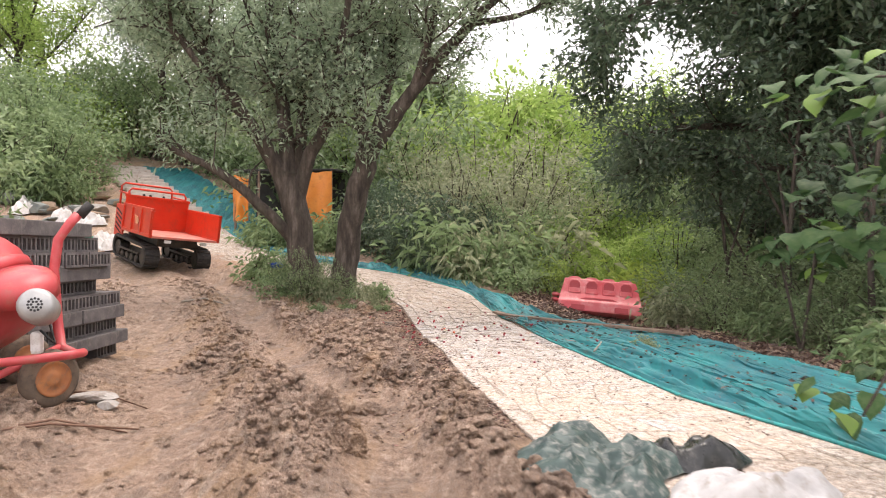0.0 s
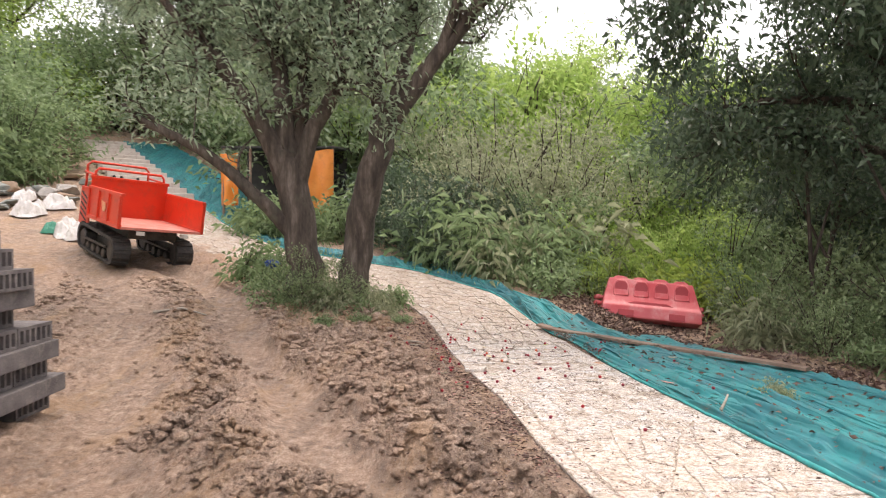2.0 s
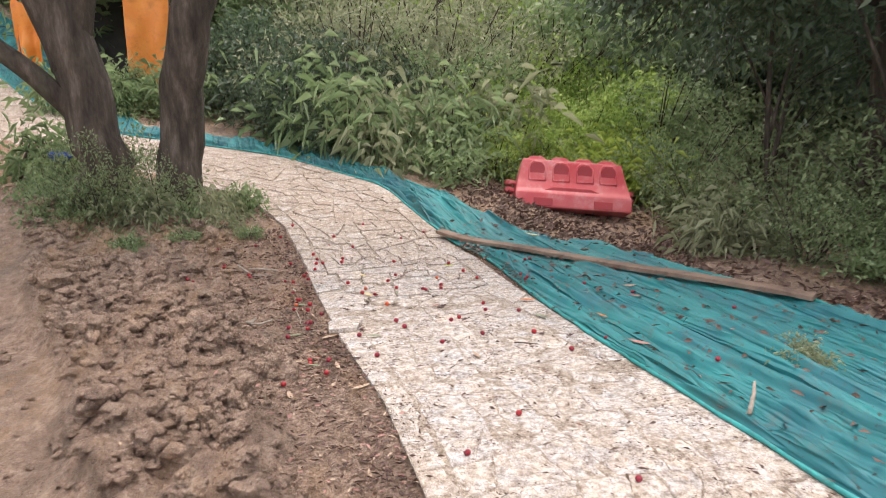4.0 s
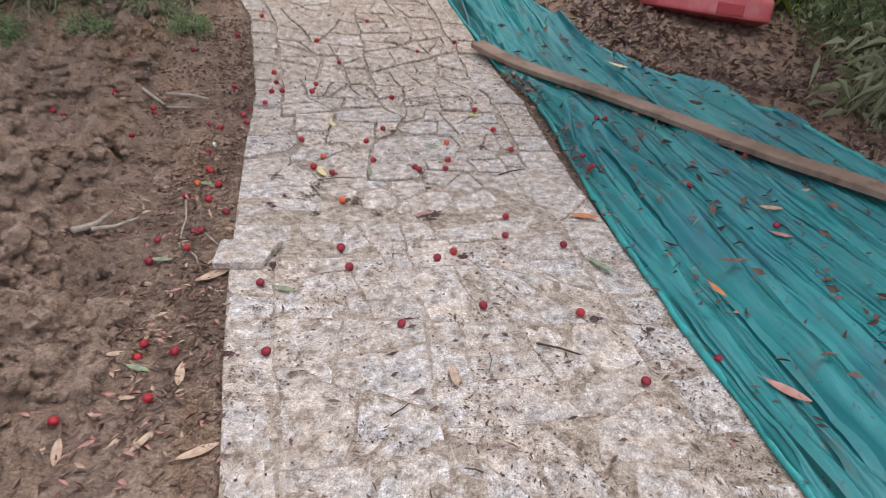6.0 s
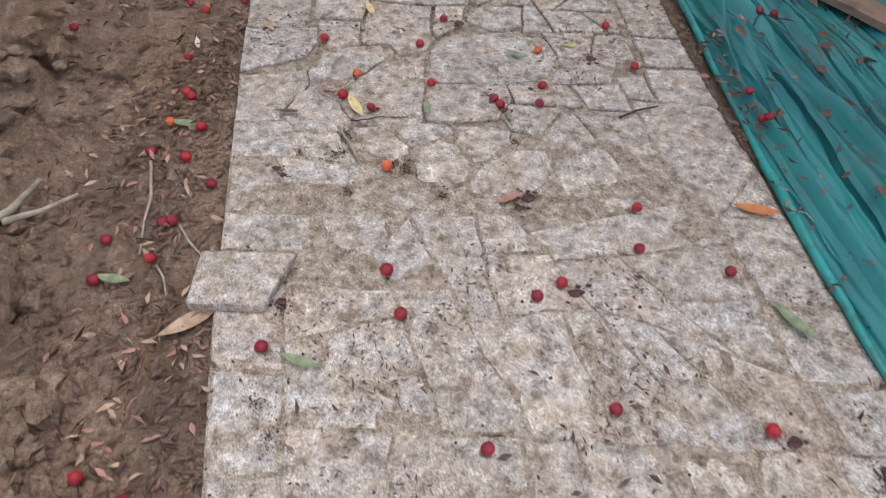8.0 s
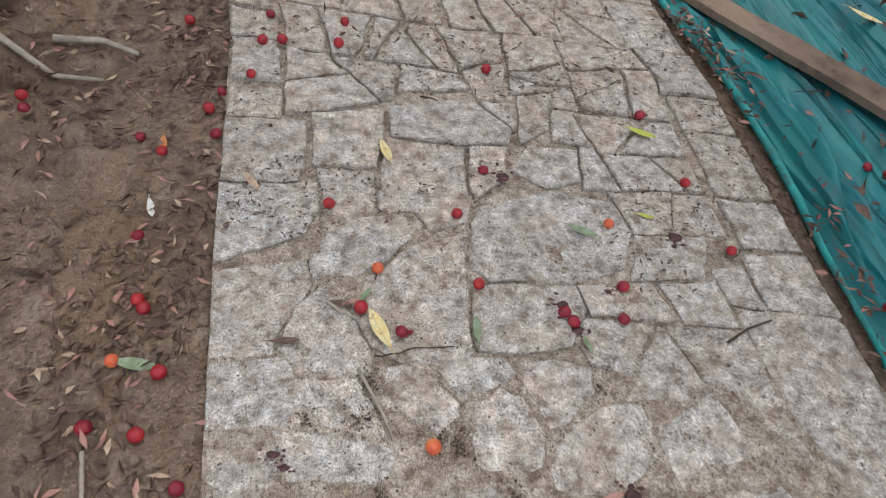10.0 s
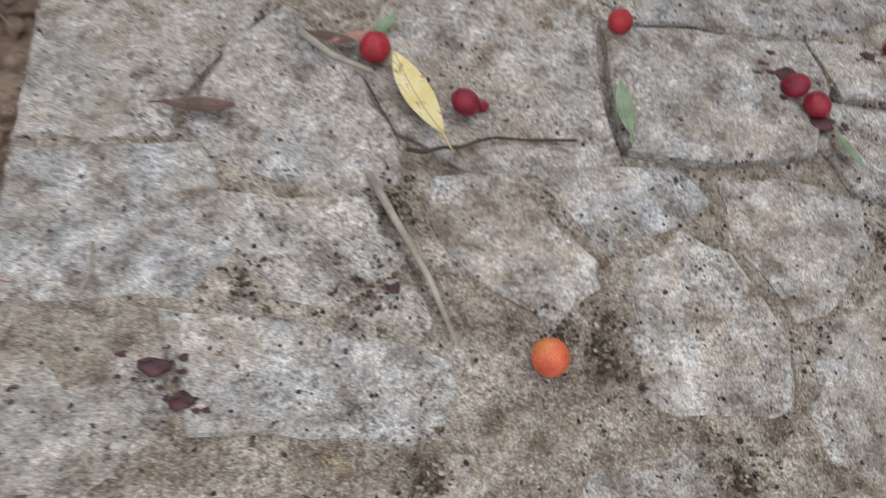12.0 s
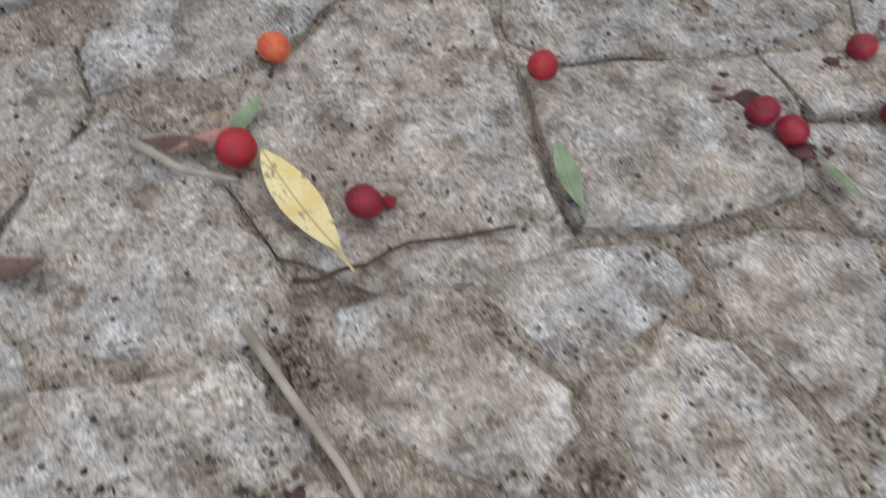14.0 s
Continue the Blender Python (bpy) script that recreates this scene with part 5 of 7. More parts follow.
# weeds on the trodden soil below the trees, and a tuft that grows through the net
for x, y, k, s in ((-1.5, 10.7, "low", 0.3), (-1.0, 10.9, "low", 0.24), (-1.95, 10.55, "low", 0.28), (-1.25, 11.0, "withered", 0.25), (2.18, 7.4, "withered", 0.2)):
    plant(k, x, y, s, 0.02)
# behind the camera
for x, y in ((-9, 2), (-8, 6), (-9.5, 9.5), (-6, -6), (0, -8), (6, -6), (8, 0), (9, 4), (-11, 13)):
    plant("mid", x, y, 1.6)


def taller_tree(x, y, h, spread, material, seed, label, leaf=(0.17, 0.06), per=16):
    z = land(x, y) - 0.1
    r = random.Random(seed)
    limbs = [([(x, y, z), (x + 0.1, y, z + h * 0.35), (x, y, z + h * 0.7)], 0.05 * h / 2, 0.08, 1)]
    for k in range(7):
        a = k * 0.9 + r.random()
        d = spread * r.uniform(0.6, 1.0)
        b = h * r.uniform(0.3, 0.6)
        limbs.append(([(x, y, z + b), (x + d * 0.5 * math.cos(a), y + d * 0.5 * math.sin(a), z + b + h * 0.18), (x + d * math.cos(a), y + d * math.sin(a), z + b + h * r.uniform(0.2, 0.42))], 0.07, 0.03, 2.0))
    return old_tree("tree", limbs, seed, label, per=per, spread=0.5, leaf=leaf, material=material, count=5, length=spread * 0.42, sag=0.2)


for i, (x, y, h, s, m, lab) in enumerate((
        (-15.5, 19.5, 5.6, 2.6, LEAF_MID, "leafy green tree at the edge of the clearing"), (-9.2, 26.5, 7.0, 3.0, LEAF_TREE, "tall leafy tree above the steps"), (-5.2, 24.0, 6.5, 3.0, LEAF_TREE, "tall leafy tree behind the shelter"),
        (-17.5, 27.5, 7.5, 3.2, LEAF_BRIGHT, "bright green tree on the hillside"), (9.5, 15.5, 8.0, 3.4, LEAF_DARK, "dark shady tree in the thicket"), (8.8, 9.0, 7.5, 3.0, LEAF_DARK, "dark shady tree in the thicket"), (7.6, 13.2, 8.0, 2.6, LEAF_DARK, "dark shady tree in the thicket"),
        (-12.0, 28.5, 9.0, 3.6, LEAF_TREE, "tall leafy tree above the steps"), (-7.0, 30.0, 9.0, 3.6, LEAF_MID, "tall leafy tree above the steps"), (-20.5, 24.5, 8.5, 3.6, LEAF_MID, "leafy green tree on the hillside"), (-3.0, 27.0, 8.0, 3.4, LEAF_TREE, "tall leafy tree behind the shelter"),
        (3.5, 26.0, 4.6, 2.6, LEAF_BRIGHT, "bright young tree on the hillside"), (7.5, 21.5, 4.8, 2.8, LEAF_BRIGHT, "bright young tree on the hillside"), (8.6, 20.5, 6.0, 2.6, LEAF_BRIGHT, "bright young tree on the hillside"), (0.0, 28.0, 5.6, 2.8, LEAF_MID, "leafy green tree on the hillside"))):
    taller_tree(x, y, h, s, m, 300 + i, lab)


def broad_leaf(length, material_slot=0):
    """A large heart-shaped leaf, curved, with its stalk at the origin and its tip along y."""
    verts, faces = [], []
    rows = ((0.0, 0.0), (0.06, 0.30), (0.2, 0.43), (0.4, 0.42), (0.6, 0.31), (0.8, 0.16), (1.0, 0.0))
    for f, w in rows:
        z = 0.10 * math.sin(f * 2.6) - 0.18 * f * f
        verts += [(-w * length, (f - 0.10 * (w > 0.25) * (f < 0.1)) * length, (z + 0.10 * w) * length), (0, f * length, z * length), (w * length, (f - 0.10 * (w > 0.25) * (f < 0.1)) * length, (z + 0.10 * w) * length)]
    for i in range(len(rows) - 1):
        a = i * 3
        faces += [(a, a + 1, a + 4, a + 3), (a + 1, a + 2, a + 5, a + 4)]
    return verts, faces


def sapling():
    """A broad-leaved sapling that leans over the path, near where the walk begins."""
    x, y = 3.85, 3.4
    z = land(x, y)
    root = thing("sapling", pose(x, y, z), "broad-leaved green sapling leaning over the verge", "sapling")
    bm = bmesh.new()
    limb(bm, [(0, 0, -0.05), (-0.15, 0.0, 0.9), (-0.5, 0.0, 1.6), (-1.2, 0.0, 1.95), (-1.75, 0.0, 2.0)], 0.02, 0.006, 7)
    limb(bm, [(-0.3, 0.0, 1.25), (-0.9, 0.0, 1.45), (-1.6, 0.05, 1.35)], 0.016, 0.006, 6)
    limb(bm, [(-0.2, 0.0, 1.05), (-0.9, -0.1, 1.15), (-1.45, -0.15, 0.95), (-1.75, -0.2, 0.5), (-1.85, -0.2, 0.33)], 0.014, 0.006, 6)
    part("stem", bm, BARK, root, smooth=True)
    rng = random.Random(6)
    verts, faces = broad_leaf(0.145)
    me = bpy.data.meshes.new("leaf")
    me.from_pydata(verts, [], faces)
    me.polygons.foreach_set("use_smooth", [True] * len(me.polygons))
    me.materials.append(LEAF_BROAD)
    spots = [(-1.9, 1.98), (-1.7, 2.08), (-1.55, 1.9), (-1.4, 2.1), (-1.3, 1.85), (-1.15, 2.02), (-1.65, 1.78), (-1.75, 1.45), (-1.6, 1.3), (-1.45, 1.5), (-1.7, 1.2), (-1.5, 1.15), (-1.3, 1.35), (-1.25, 1.6), (-1.45, 1.65), (-1.1, 1.75), (-1.2, 1.2), (-1.0, 1.45), (-1.0, 1.9), (-0.9, 2.1), (-0.9, 1.2), (-0.8, 1.7), (-1.35, 1.02), (-1.05, 1.6), (-0.7, 1.95), (-0.75, 1.5), (-0.6, 1.3), (-0.95, 1.05), (-0.65, 1.75), (-1.15, 1.9), (-0.8, 1.0),
             (-1.85, 0.42), (-1.7, 0.36), (-1.95, 0.34), (-1.78, 0.25), (-1.65, 0.5)]
    for dx, dz in spots:
        for k in range(8 if dz > 0.6 else 2):
            ob = child("leaf", me, root)
            s = rng.uniform(0.75, 1.25)
            ob.matrix_basis = pose(dx - (0.08 if dz > 0.6 else -0.12) + rng.uniform(-0.12, 0.12), rng.uniform(-0.25, 0.4), dz + rng.uniform(-0.10, 0.08), rng.uniform(-50, -5), rng.uniform(-25, 25), rng.uniform(60, 200)) @ Matrix.Diagonal((s, s, s, 1))
    # a lower plant of the same kind further along the verge
    x, y = 4.0, 7.5
    low = thing("broad_leaved_shrub", pose(x, y, land(x, y)), "shrub with large drooping dark green leaves at the net", "shrub")
    bm = bmesh.new()
    for dx, dy, h in ((-0.3, 0.0, 1.25), (0.1, -0.2, 1.45), (0.3, 0.2, 1.1)):
        limb(bm, [(0, 0, -0.05), (dx * 0.5, dy * 0.5, h * 0.5), (dx, dy, h)], 0.022, 0.01, 6)
    part("stem", bm, BARK, low, smooth=True)
    for dx, dy, h in ((-0.3, 0.0, 1.25), (0.1, -0.2, 1.45), (0.3, 0.2, 1.1)):
        for k in range(10):
            s = rng.uniform(1.7, 2.6)
            ob = child("leaf", me, low)
            ob.matrix_basis = pose(dx, dy, h - 0.03 * k, rng.uniform(-35, 10), rng.uniform(-15, 15), k * 137.5) @ Matrix.Diagonal((s * 0.75, s, s, 1))
    return root


def broad_material():
    n = Nodes("broad_leaf", 0.6)
    n.bsdf.inputs["Specular IOR Level"].default_value = 0.25
    col = n.ramp(n.random(), (0.0, (0.028, 0.068, 0.024)), (0.8, (0.062, 0.135, 0.042)), (1.0, (0.24, 0.38, 0.08)))
    col = n.mix(n.grey(n.noise(18, 4), 0.45, 0.7), col, n.mix(0.4, col, (0.2, 0.25, 0.12)))
    n.color(col)
    tr = n.node("ShaderNodeBsdfTranslucent")
    n.link(col, tr.inputs["Color"])
    ms = n.node("ShaderNodeMixShader", Fac=0.35)
    n.link(n.bsdf.outputs[0], ms.inputs[1])
    n.link(tr.outputs[0], ms.inputs[2])
    n.link(ms.outputs[0], n.t.nodes["Material Output"].inputs["Surface"])
    return n.mat


LEAF_BROAD = broad_material()
sapling()


# ---- clods and litter on the soil ----
def clod_field():
    """Clods of turned soil, joined: thick along the ridges, thin elsewhere."""
    rng = random.Random(12)
    bm = bmesh.new()
    bmesh.ops.create_icosphere(bm, subdivisions=2, radius=1.0)
    base = np.array([v.co[:] for v in bm.verts])
    tris = np.array([[v.index for v in f.verts] for f in bm.faces])
    bm.free()
    shapes = []
    for k in range(8):
        d = np.array([1 + 0.55 * noise.noise(Vector(p) * 1.6 + Vector((k * 5.1, 0, 0))) + 0.25 * noise.noise(Vector(p) * 4 + Vector((0, k * 3.3, 0))) for p in base])
        shapes.append(base * d[:, None])
    verts, faces, count = [], [], 0
    for _ in range(30000):
        y = rng.uniform(2.6, 12.2)
        m = rng.uniform(0.06, 5.0)
        x = lerp_keys(PATH, y)[0] - m
        rough, rut = churned(x, y)
        if rng.random() > 0.14 + 0.8 * rough or rut > 0.5 and rng.random() < 0.6:
            continue
        if x < -2.9 and y < 7.4:
            continue
        r = 0.005 + 0.032 * rng.random() ** 2.8 * (0.4 + rough)
        if rng.random() < 0.025 and rough > 0.5:
            r *= 1.8
        s = shapes[rng.randrange(8)] * np.array((r * rng.uniform(0.8, 1.4), r * rng.uniform(0.8, 1.4), r * rng.uniform(0.55, 0.9)))
        a = rng.random() * 6.28
        c, q = math.cos(a), math.sin(a)
        s = s @ np.array(((c, q, 0), (-q, c, 0), (0, 0, 1)))
        verts.append(s + np.array((x, y, soil_height(x, y) + r * 0.3)))
        faces.append(tris + count)
        count += len(base)
    v, f = np.concatenate(verts), np.concatenate(faces)
    ob = mesh_object("soil_clods", v.tolist(), f.tolist(), CLOD)
    return tagged(ob, "loose clods and crumbs of turned brown soil", "soil", kind="stuff")


clod_field()


def crumbs():
    """Fine crumbs of earth and grit on soil and stones where the camera comes close."""
    rng = random.Random(41)
    bm = bmesh.new()
    bmesh.ops.create_icosphere(bm, subdivisions=1, radius=1.0)
    base = np.array([v.co[:] for v in bm.verts]) * np.array([[random.Random(i).uniform(0.7, 1.25)] for i in range(len(bm.verts))])
    tris = np.array([[v.index for v in f.verts] for f in bm.faces])
    bm.free()
    for where, number, mat, label in (("soil", 16000, CLOD, "fine crumbs of soil along the path"), ("path", 9500, GRIT, "dark grit and crumbs strewn over the stones")):
        verts, faces, count = [], [], 0
        for _ in range(number):
            y = rng.uniform(6.6, 11.0)
            xl, _, xr, _ = lerp_keys(PATH, y)
            if where == "soil":
                x = xl - abs(rng.gauss(0, rng.choice((0.15, 0.6)))) - 0.002
                r = 0.0015 + 0.011 * rng.random() ** 4
                if rng.random() < 0.15:
                    x = xr + rng.uniform(0.0, 0.07)
            else:
                if rng.random() < 0.6:
                    y = rng.uniform(8.7, 9.6)
                x = rng.uniform(xl, xr)
                r = 0.0005 + (0.0018 if 8.7 < y < 9.6 else 0.004) * rng.random() ** 5
            s = base * np.array((r * rng.uniform(0.6, 1.4), r * rng.uniform(0.6, 1.4), r * rng.uniform(0.6, 1.1)))
            a = rng.random() * 6.28
            c, q = math.cos(a), math.sin(a)
            s = s @ np.array(((c, q, 0), (-q, c, 0), (0, 0, 1)))
            z = soil_height(x, y) if where == "soil" else land(x, y) + 0.001
            verts.append(s + np.array((x, y, z + r * 0.3)))
            faces.append(tris + count)
            count += len(base)
        ob = mesh_object("crumbs", np.concatenate(verts).tolist(), np.concatenate(faces).tolist(), mat)
        tagged(ob, label, "soil", kind="stuff")


GRIT = coat("dark_grit", (0.025, 0.02, 0.017), (0.07, 0.05, 0.04), 60, 0.9)
crumbs()


def clod_heap(x, y, radius, height, number, seed):
    """A heap of loose clods pushed up by a digger."""
    rng = random.Random(seed)
    bm = bmesh.new()
    bmesh.ops.create_icosphere(bm, subdivisions=2, radius=1.0)
    base = [v.co.copy() for v in bm.verts]
    tris = [tuple(v.index for v in f.verts) for f in bm.faces]
    bm.free()
    verts, faces = [], []
    for _ in range(number):
        d, a = abs(rng.gauss(0, 0.55)) * radius, rng.random() * 6.28
        px, py = x + d * math.cos(a) * 1.2, y + d * math.sin(a)
        r = rng.uniform(0.010, 0.022) + 0.028 * rng.random() ** 3
        pz = soil_height(px, py) + height * math.exp(-(d / radius * 1.6) ** 2) * rng.uniform(0.2, 1.0)
        k, o = len(verts), Vector((rng.random() * 50, 0, 0))
        sx, sy, sz = r * rng.uniform(0.8, 1.3), r * rng.uniform(0.8, 1.3), r * rng.uniform(0.6, 1.0)
        for p in base:
            q = 1 + 0.6 * noise.noise(p * 1.5 + o) + 0.3 * noise.noise(p * 3.7 + o)
            verts.append((px + p.x * sx * q, py + p.y * sy * q, pz + p.z * sz * q))
        faces += [tuple(i + k for i in f) for f in tris]
    ob = mesh_object("clod_heap", verts, faces, CLOD)
    return tagged(ob, "heap of loose brown clods pushed up on the soil", "soil", kind="stuff")


for i, (x, y, r, h, n) in enumerate(((-0.64, 8.08, 0.17, 0.10, 480), (-0.56, 7.93, 0.11, 0.07, 200), (-0.80, 8.38, 0.19, 0.11, 480), (-0.95, 8.15, 0.20, 0.10, 260), (-1.35, 6.0, 0.34, 0.11, 260), (-1.5, 6.7, 0.36, 0.11, 260), (-1.15, 5.6, 0.3, 0.10, 220), (-2.1, 5.6, 0.4, 0.12, 240), (-1.75, 7.1, 0.34, 0.10, 220), (-0.75, 7.2, 0.24, 0.09, 200), (-2.3, 6.5, 0.36, 0.10, 200), (-1.6, 4.0, 0.36, 0.10, 220), (-1.4, 3.3, 0.3, 0.08, 180), (-0.75, 6.6, 0.28, 0.12, 200), (-0.40, 5.7, 0.26, 0.12, 180), (0.02, 4.9, 0.24, 0.12, 180), (0.2, 4.1, 0.24, 0.1, 120), (-0.95, 4.4, 0.36, 0.16, 260), (-1.25, 5.2, 0.32, 0.12, 180),
                                        (-1.2, 7.5, 0.3, 0.09, 170), (-2.35, 7.3, 0.4, 0.12, 200), (-1.85, 6.3, 0.36, 0.1, 160), (-2.6, 8.6, 0.5, 0.1, 160), (-0.9, 9.3, 0.3, 0.05, 80), (-1.5, 9.2, 0.4, 0.08, 110))):
    if i < 4 or churned(x, y)[1] < 0.3:
        clod_heap(x, y, r, h, n if i < 4 else n // 2, 60 + i)


def mud_heap(x, y, r, h, seed):
    """A ridged lump of dug soil."""
    bm = bmesh.new()
    bmesh.ops.create_icosphere(bm, subdivisions=5, radius=1.0)
    for v in bm.verts:
        p = v.co.copy()
        k = 1 + 0.4 * noise.fractal(p * 1.4 + Vector((seed, 0, 0)), 0.7, 2.2, 5) + 0.10 * noise.noise(p * 9)
        v.co = Vector((p.x * r * k, p.y * r * 0.8 * k, p.z * h * k))
    ob = part("mud_heap", bm, CLOD)
    ob.matrix_basis = pose(x, y, (soil_height(x, y) if path_side(x, y)[0] < 0 else land(x, y)) - h * 0.25)
    return tagged(ob, "heap of dug brown clay standing on the track", "soil")


for i, (x, y, r, h) in enumerate(((-0.86, 4.3, 0.27, 0.24), (-1.05, 4.75, 0.26, 0.16), (-0.62, 4.0, 0.16, 0.14), (-0.55, 5.0, 0.12, 0.1))):
    mud_heap(x, y, r, h, 5.0 + i * 3)


def lens_leaf(length, width, curl, name, material):
    """A single fallen leaf: a thin curled blade with a midrib, lying flat along y."""
    verts, faces, n = [], [], 8
    for i in range(n + 1):
        f = i / n
        w = width * (math.sin(math.pi * min(1, f * 0.96 + 0.02)) ** 0.8) * (1 - 0.25 * f)
        z = curl * length * (f - 0.5) ** 2 + 0.003
        verts += [(-w, (f - 0.5) * length, z + 0.35 * w), (0, (f - 0.5) * length, z), (w, (f - 0.5) * length, z + 0.28 * w)]
    for i in range(n):
        a = i * 3
        faces += [(a, a + 1, a + 4, a + 3), (a + 1, a + 2, a + 5, a + 4)]
    # the stalk
    k, w = len(verts), 0.0011
    for f in (0.46, 0.56, 0.68):
        z = curl * length * 0.25 + 0.004 - 0.012 * (f - 0.46) * length / 0.1
        verts += [(-w, f * length, max(0.001, z)), (0, f * length, max(0.001, z) + w), (w, f * length, max(0.001, z))]
    for i in range(2):
        a = k + i * 3
        faces += [(a, a + 1, a + 4, a + 3), (a + 1, a + 2, a + 5, a + 4)]
    me = bpy.data.meshes.new(name)
    me.from_pydata(verts, [], faces)
    me.polygons.foreach_set("use_smooth", [True] * len(me.polygons))
    me.materials.append(material)
    return me


def dry_leaf_material(name, a, b, spot):
    n = Nodes(name, 0.6)
    col = n.mix(n.grey(n.noise(40, 4), 0.4, 0.62), a, b)
    col = n.mix(n.grey(n.noise(90, 5, 0.7), 0.58, 0.66), col, spot)
    # midrib along the blade
    sep = n.node("ShaderNodeSeparateXYZ")
    n.link(n.pos, sep.inputs[0])
    side = n.node("ShaderNodeMath")
    side.operation = "ABSOLUTE"
    n.link(sep.outputs["X"], side.inputs[0])
    rib = n.node("ShaderNodeMapRange", **{"From Min": 0.0005, "From Max": 0.0013, "To Min": 0.75, "To Max": 0.0})
    n.link(side.outputs[0], rib.inputs["Value"])
    col = n.mix(rib.outputs[0], col, n.mix(0.6, col, spot))
    return n.color(col).bump(n.noise(120, 4), 0.3, 0.003).mat


LITTER = {
    "yellow": (dry_leaf_material("yellow_leaf", (0.62, 0.49, 0.20), (0.70, 0.60, 0.33), (0.20, 0.13, 0.06)), "pale yellow fallen leaf with brown specks"),
    "green": (dry_leaf_material("green_fallen_leaf", (0.15, 0.20, 0.11), (0.24, 0.30, 0.19), (0.12, 0.15, 0.08)), "dull green fallen leaf"),
    "lime": (dry_leaf_material("lime_leaf", (0.38, 0.46, 0.06), (0.5, 0.5, 0.08), (0.3, 0.28, 0.05)), "yellow-green fallen leaf"),
    "tan": (dry_leaf_material("tan_leaf", (0.36, 0.25, 0.17), (0.48, 0.36, 0.26), (0.2, 0.13, 0.09)), "dry tan fallen leaf"),
    "pink": (dry_leaf_material("pink_leaf", (0.32, 0.16, 0.13), (0.40, 0.21, 0.17), (0.18, 0.08, 0.065)), "dull pinkish brown fallen leaf"),
    "orange": (dry_leaf_material("orange_leaf", (0.45, 0.15, 0.05), (0.52, 0.2, 0.07), (0.25, 0.09, 0.04)), "dry orange fallen leaf"),
    "brown": (dry_leaf_material("brown_leaf", (0.075, 0.042, 0.032), (0.14, 0.08, 0.058), (0.045, 0.027, 0.02)), "dark reddish brown fallen leaf"),
    "white": (dry_leaf_material("bleached_leaf", (0.6, 0.57, 0.53), (0.68, 0.66, 0.62), (0.4, 0.36, 0.3)), "bleached whitish scrap of leaf"),
}
LEAF_MESHES = {}


def fallen(kind, x, y, length, turn, wide=0.165, curl=0.25, lift=None):
    key = (kind, round(length, 3), wide)
    if key not in LEAF_MESHES:
        LEAF_MESHES[key] = lens_leaf(length, length * wide, curl, "fallen_leaf", LITTER[kind][0])
    ob = new("fallen_leaf", LEAF_MESHES[key])
    ob.matrix_basis = pose(x, y, surface(x, y) + 0.002, random.Random(int(x * 977 + y * 131)).uniform(-6, 6), random.Random(int(x * 313 + y * 771)).uniform(-8, 8), turn)
    return tagged(ob, LITTER[kind][1] + (" on the net" if path_side(x, y)[1] < 0 else " on the stone path" if path_side(x, y)[0] > 0 else " on the soil"), "leaf")


def surface(x, y):
    l, r = path_side(x, y)
    if l > 0 and r > 0:
        return land(x, y) + 0.004
    if l <= 0:
        return soil_height(x, y) + 0.006
    xo = lerp_keys(NET_OUTER, y)[0]
    xr = lerp_keys(PATH, y)[2]
    a = max(0.0, min(1.0, (x - xr) / (xo - xr)))
    return max(net_height(x, y, a), net_height(x + 0.02, y, a)) + 0.006


# leaves whose place can be told: kind, x, y, length, turn
for row in (("yellow", 0.032, 9.202, 0.105, 208), ("green", 0.241, 9.218, 0.066, 184), ("pink", 0.472, 8.858, 0.075, 120), ("green", -0.005, 9.285, 0.05, 150), ("brown", -0.055, 9.262, 0.05, 80), ("pink", -0.035, 9.265, 0.045, 120), ("brown", -0.16, 9.16, 0.06, 100),
            ("white", -0.514, 9.506, 0.06, 20), ("orange", -0.536, 9.712, 0.075, 10), ("green", 1.12, 8.506, 0.13, 30), ("green", 0.012, 8.335, 0.085, 70), ("tan", -0.247, 8.432, 0.14, 130), ("lime", 0.758, 9.931, 0.09, 60), ("lime", 0.70, 9.60, 0.05, 75), ("orange", 1.132, 8.869, 0.12, 80),
            ("green", -0.464, 8.553, 0.09, 80), ("green", -0.438, 9.095, 0.09, 85), ("green", -0.334, 7.946, 0.075, 75), ("tan", -0.211, 7.927, 0.09, 10), ("tan", -0.096, 7.669, 0.11, 120), ("tan", 1.887, 8.856, 0.10, 85), ("tan", 2.117, 9.054, 0.11, 110), ("pink", 1.483, 7.841, 0.13, 50),
            ("orange", 1.461, 8.308, 0.09, 20), ("brown", 1.544, 8.404, 0.1, 80), ("yellow", 1.559, 10.193, 0.13, 10), ("yellow", 1.692, 10.59, 0.13, 60), ("pink", 1.856, 8.685, 0.09, 70), ("tan", -0.453, 7.688, 0.09, 15), ("tan", -0.241, 7.692, 0.08, 150), ("tan", -0.413, 7.997, 0.07, 100),
            ("tan", 0.56, 7.93, 0.09, 10), ("yellow", 0.02, 9.75, 0.09, 20), ("green", 0.52, 9.53, 0.08, 70), ("tan", -0.30, 9.60, 0.07, 40), ("green", 0.485, 9.20, 0.05, 15)):
    fallen(*row)


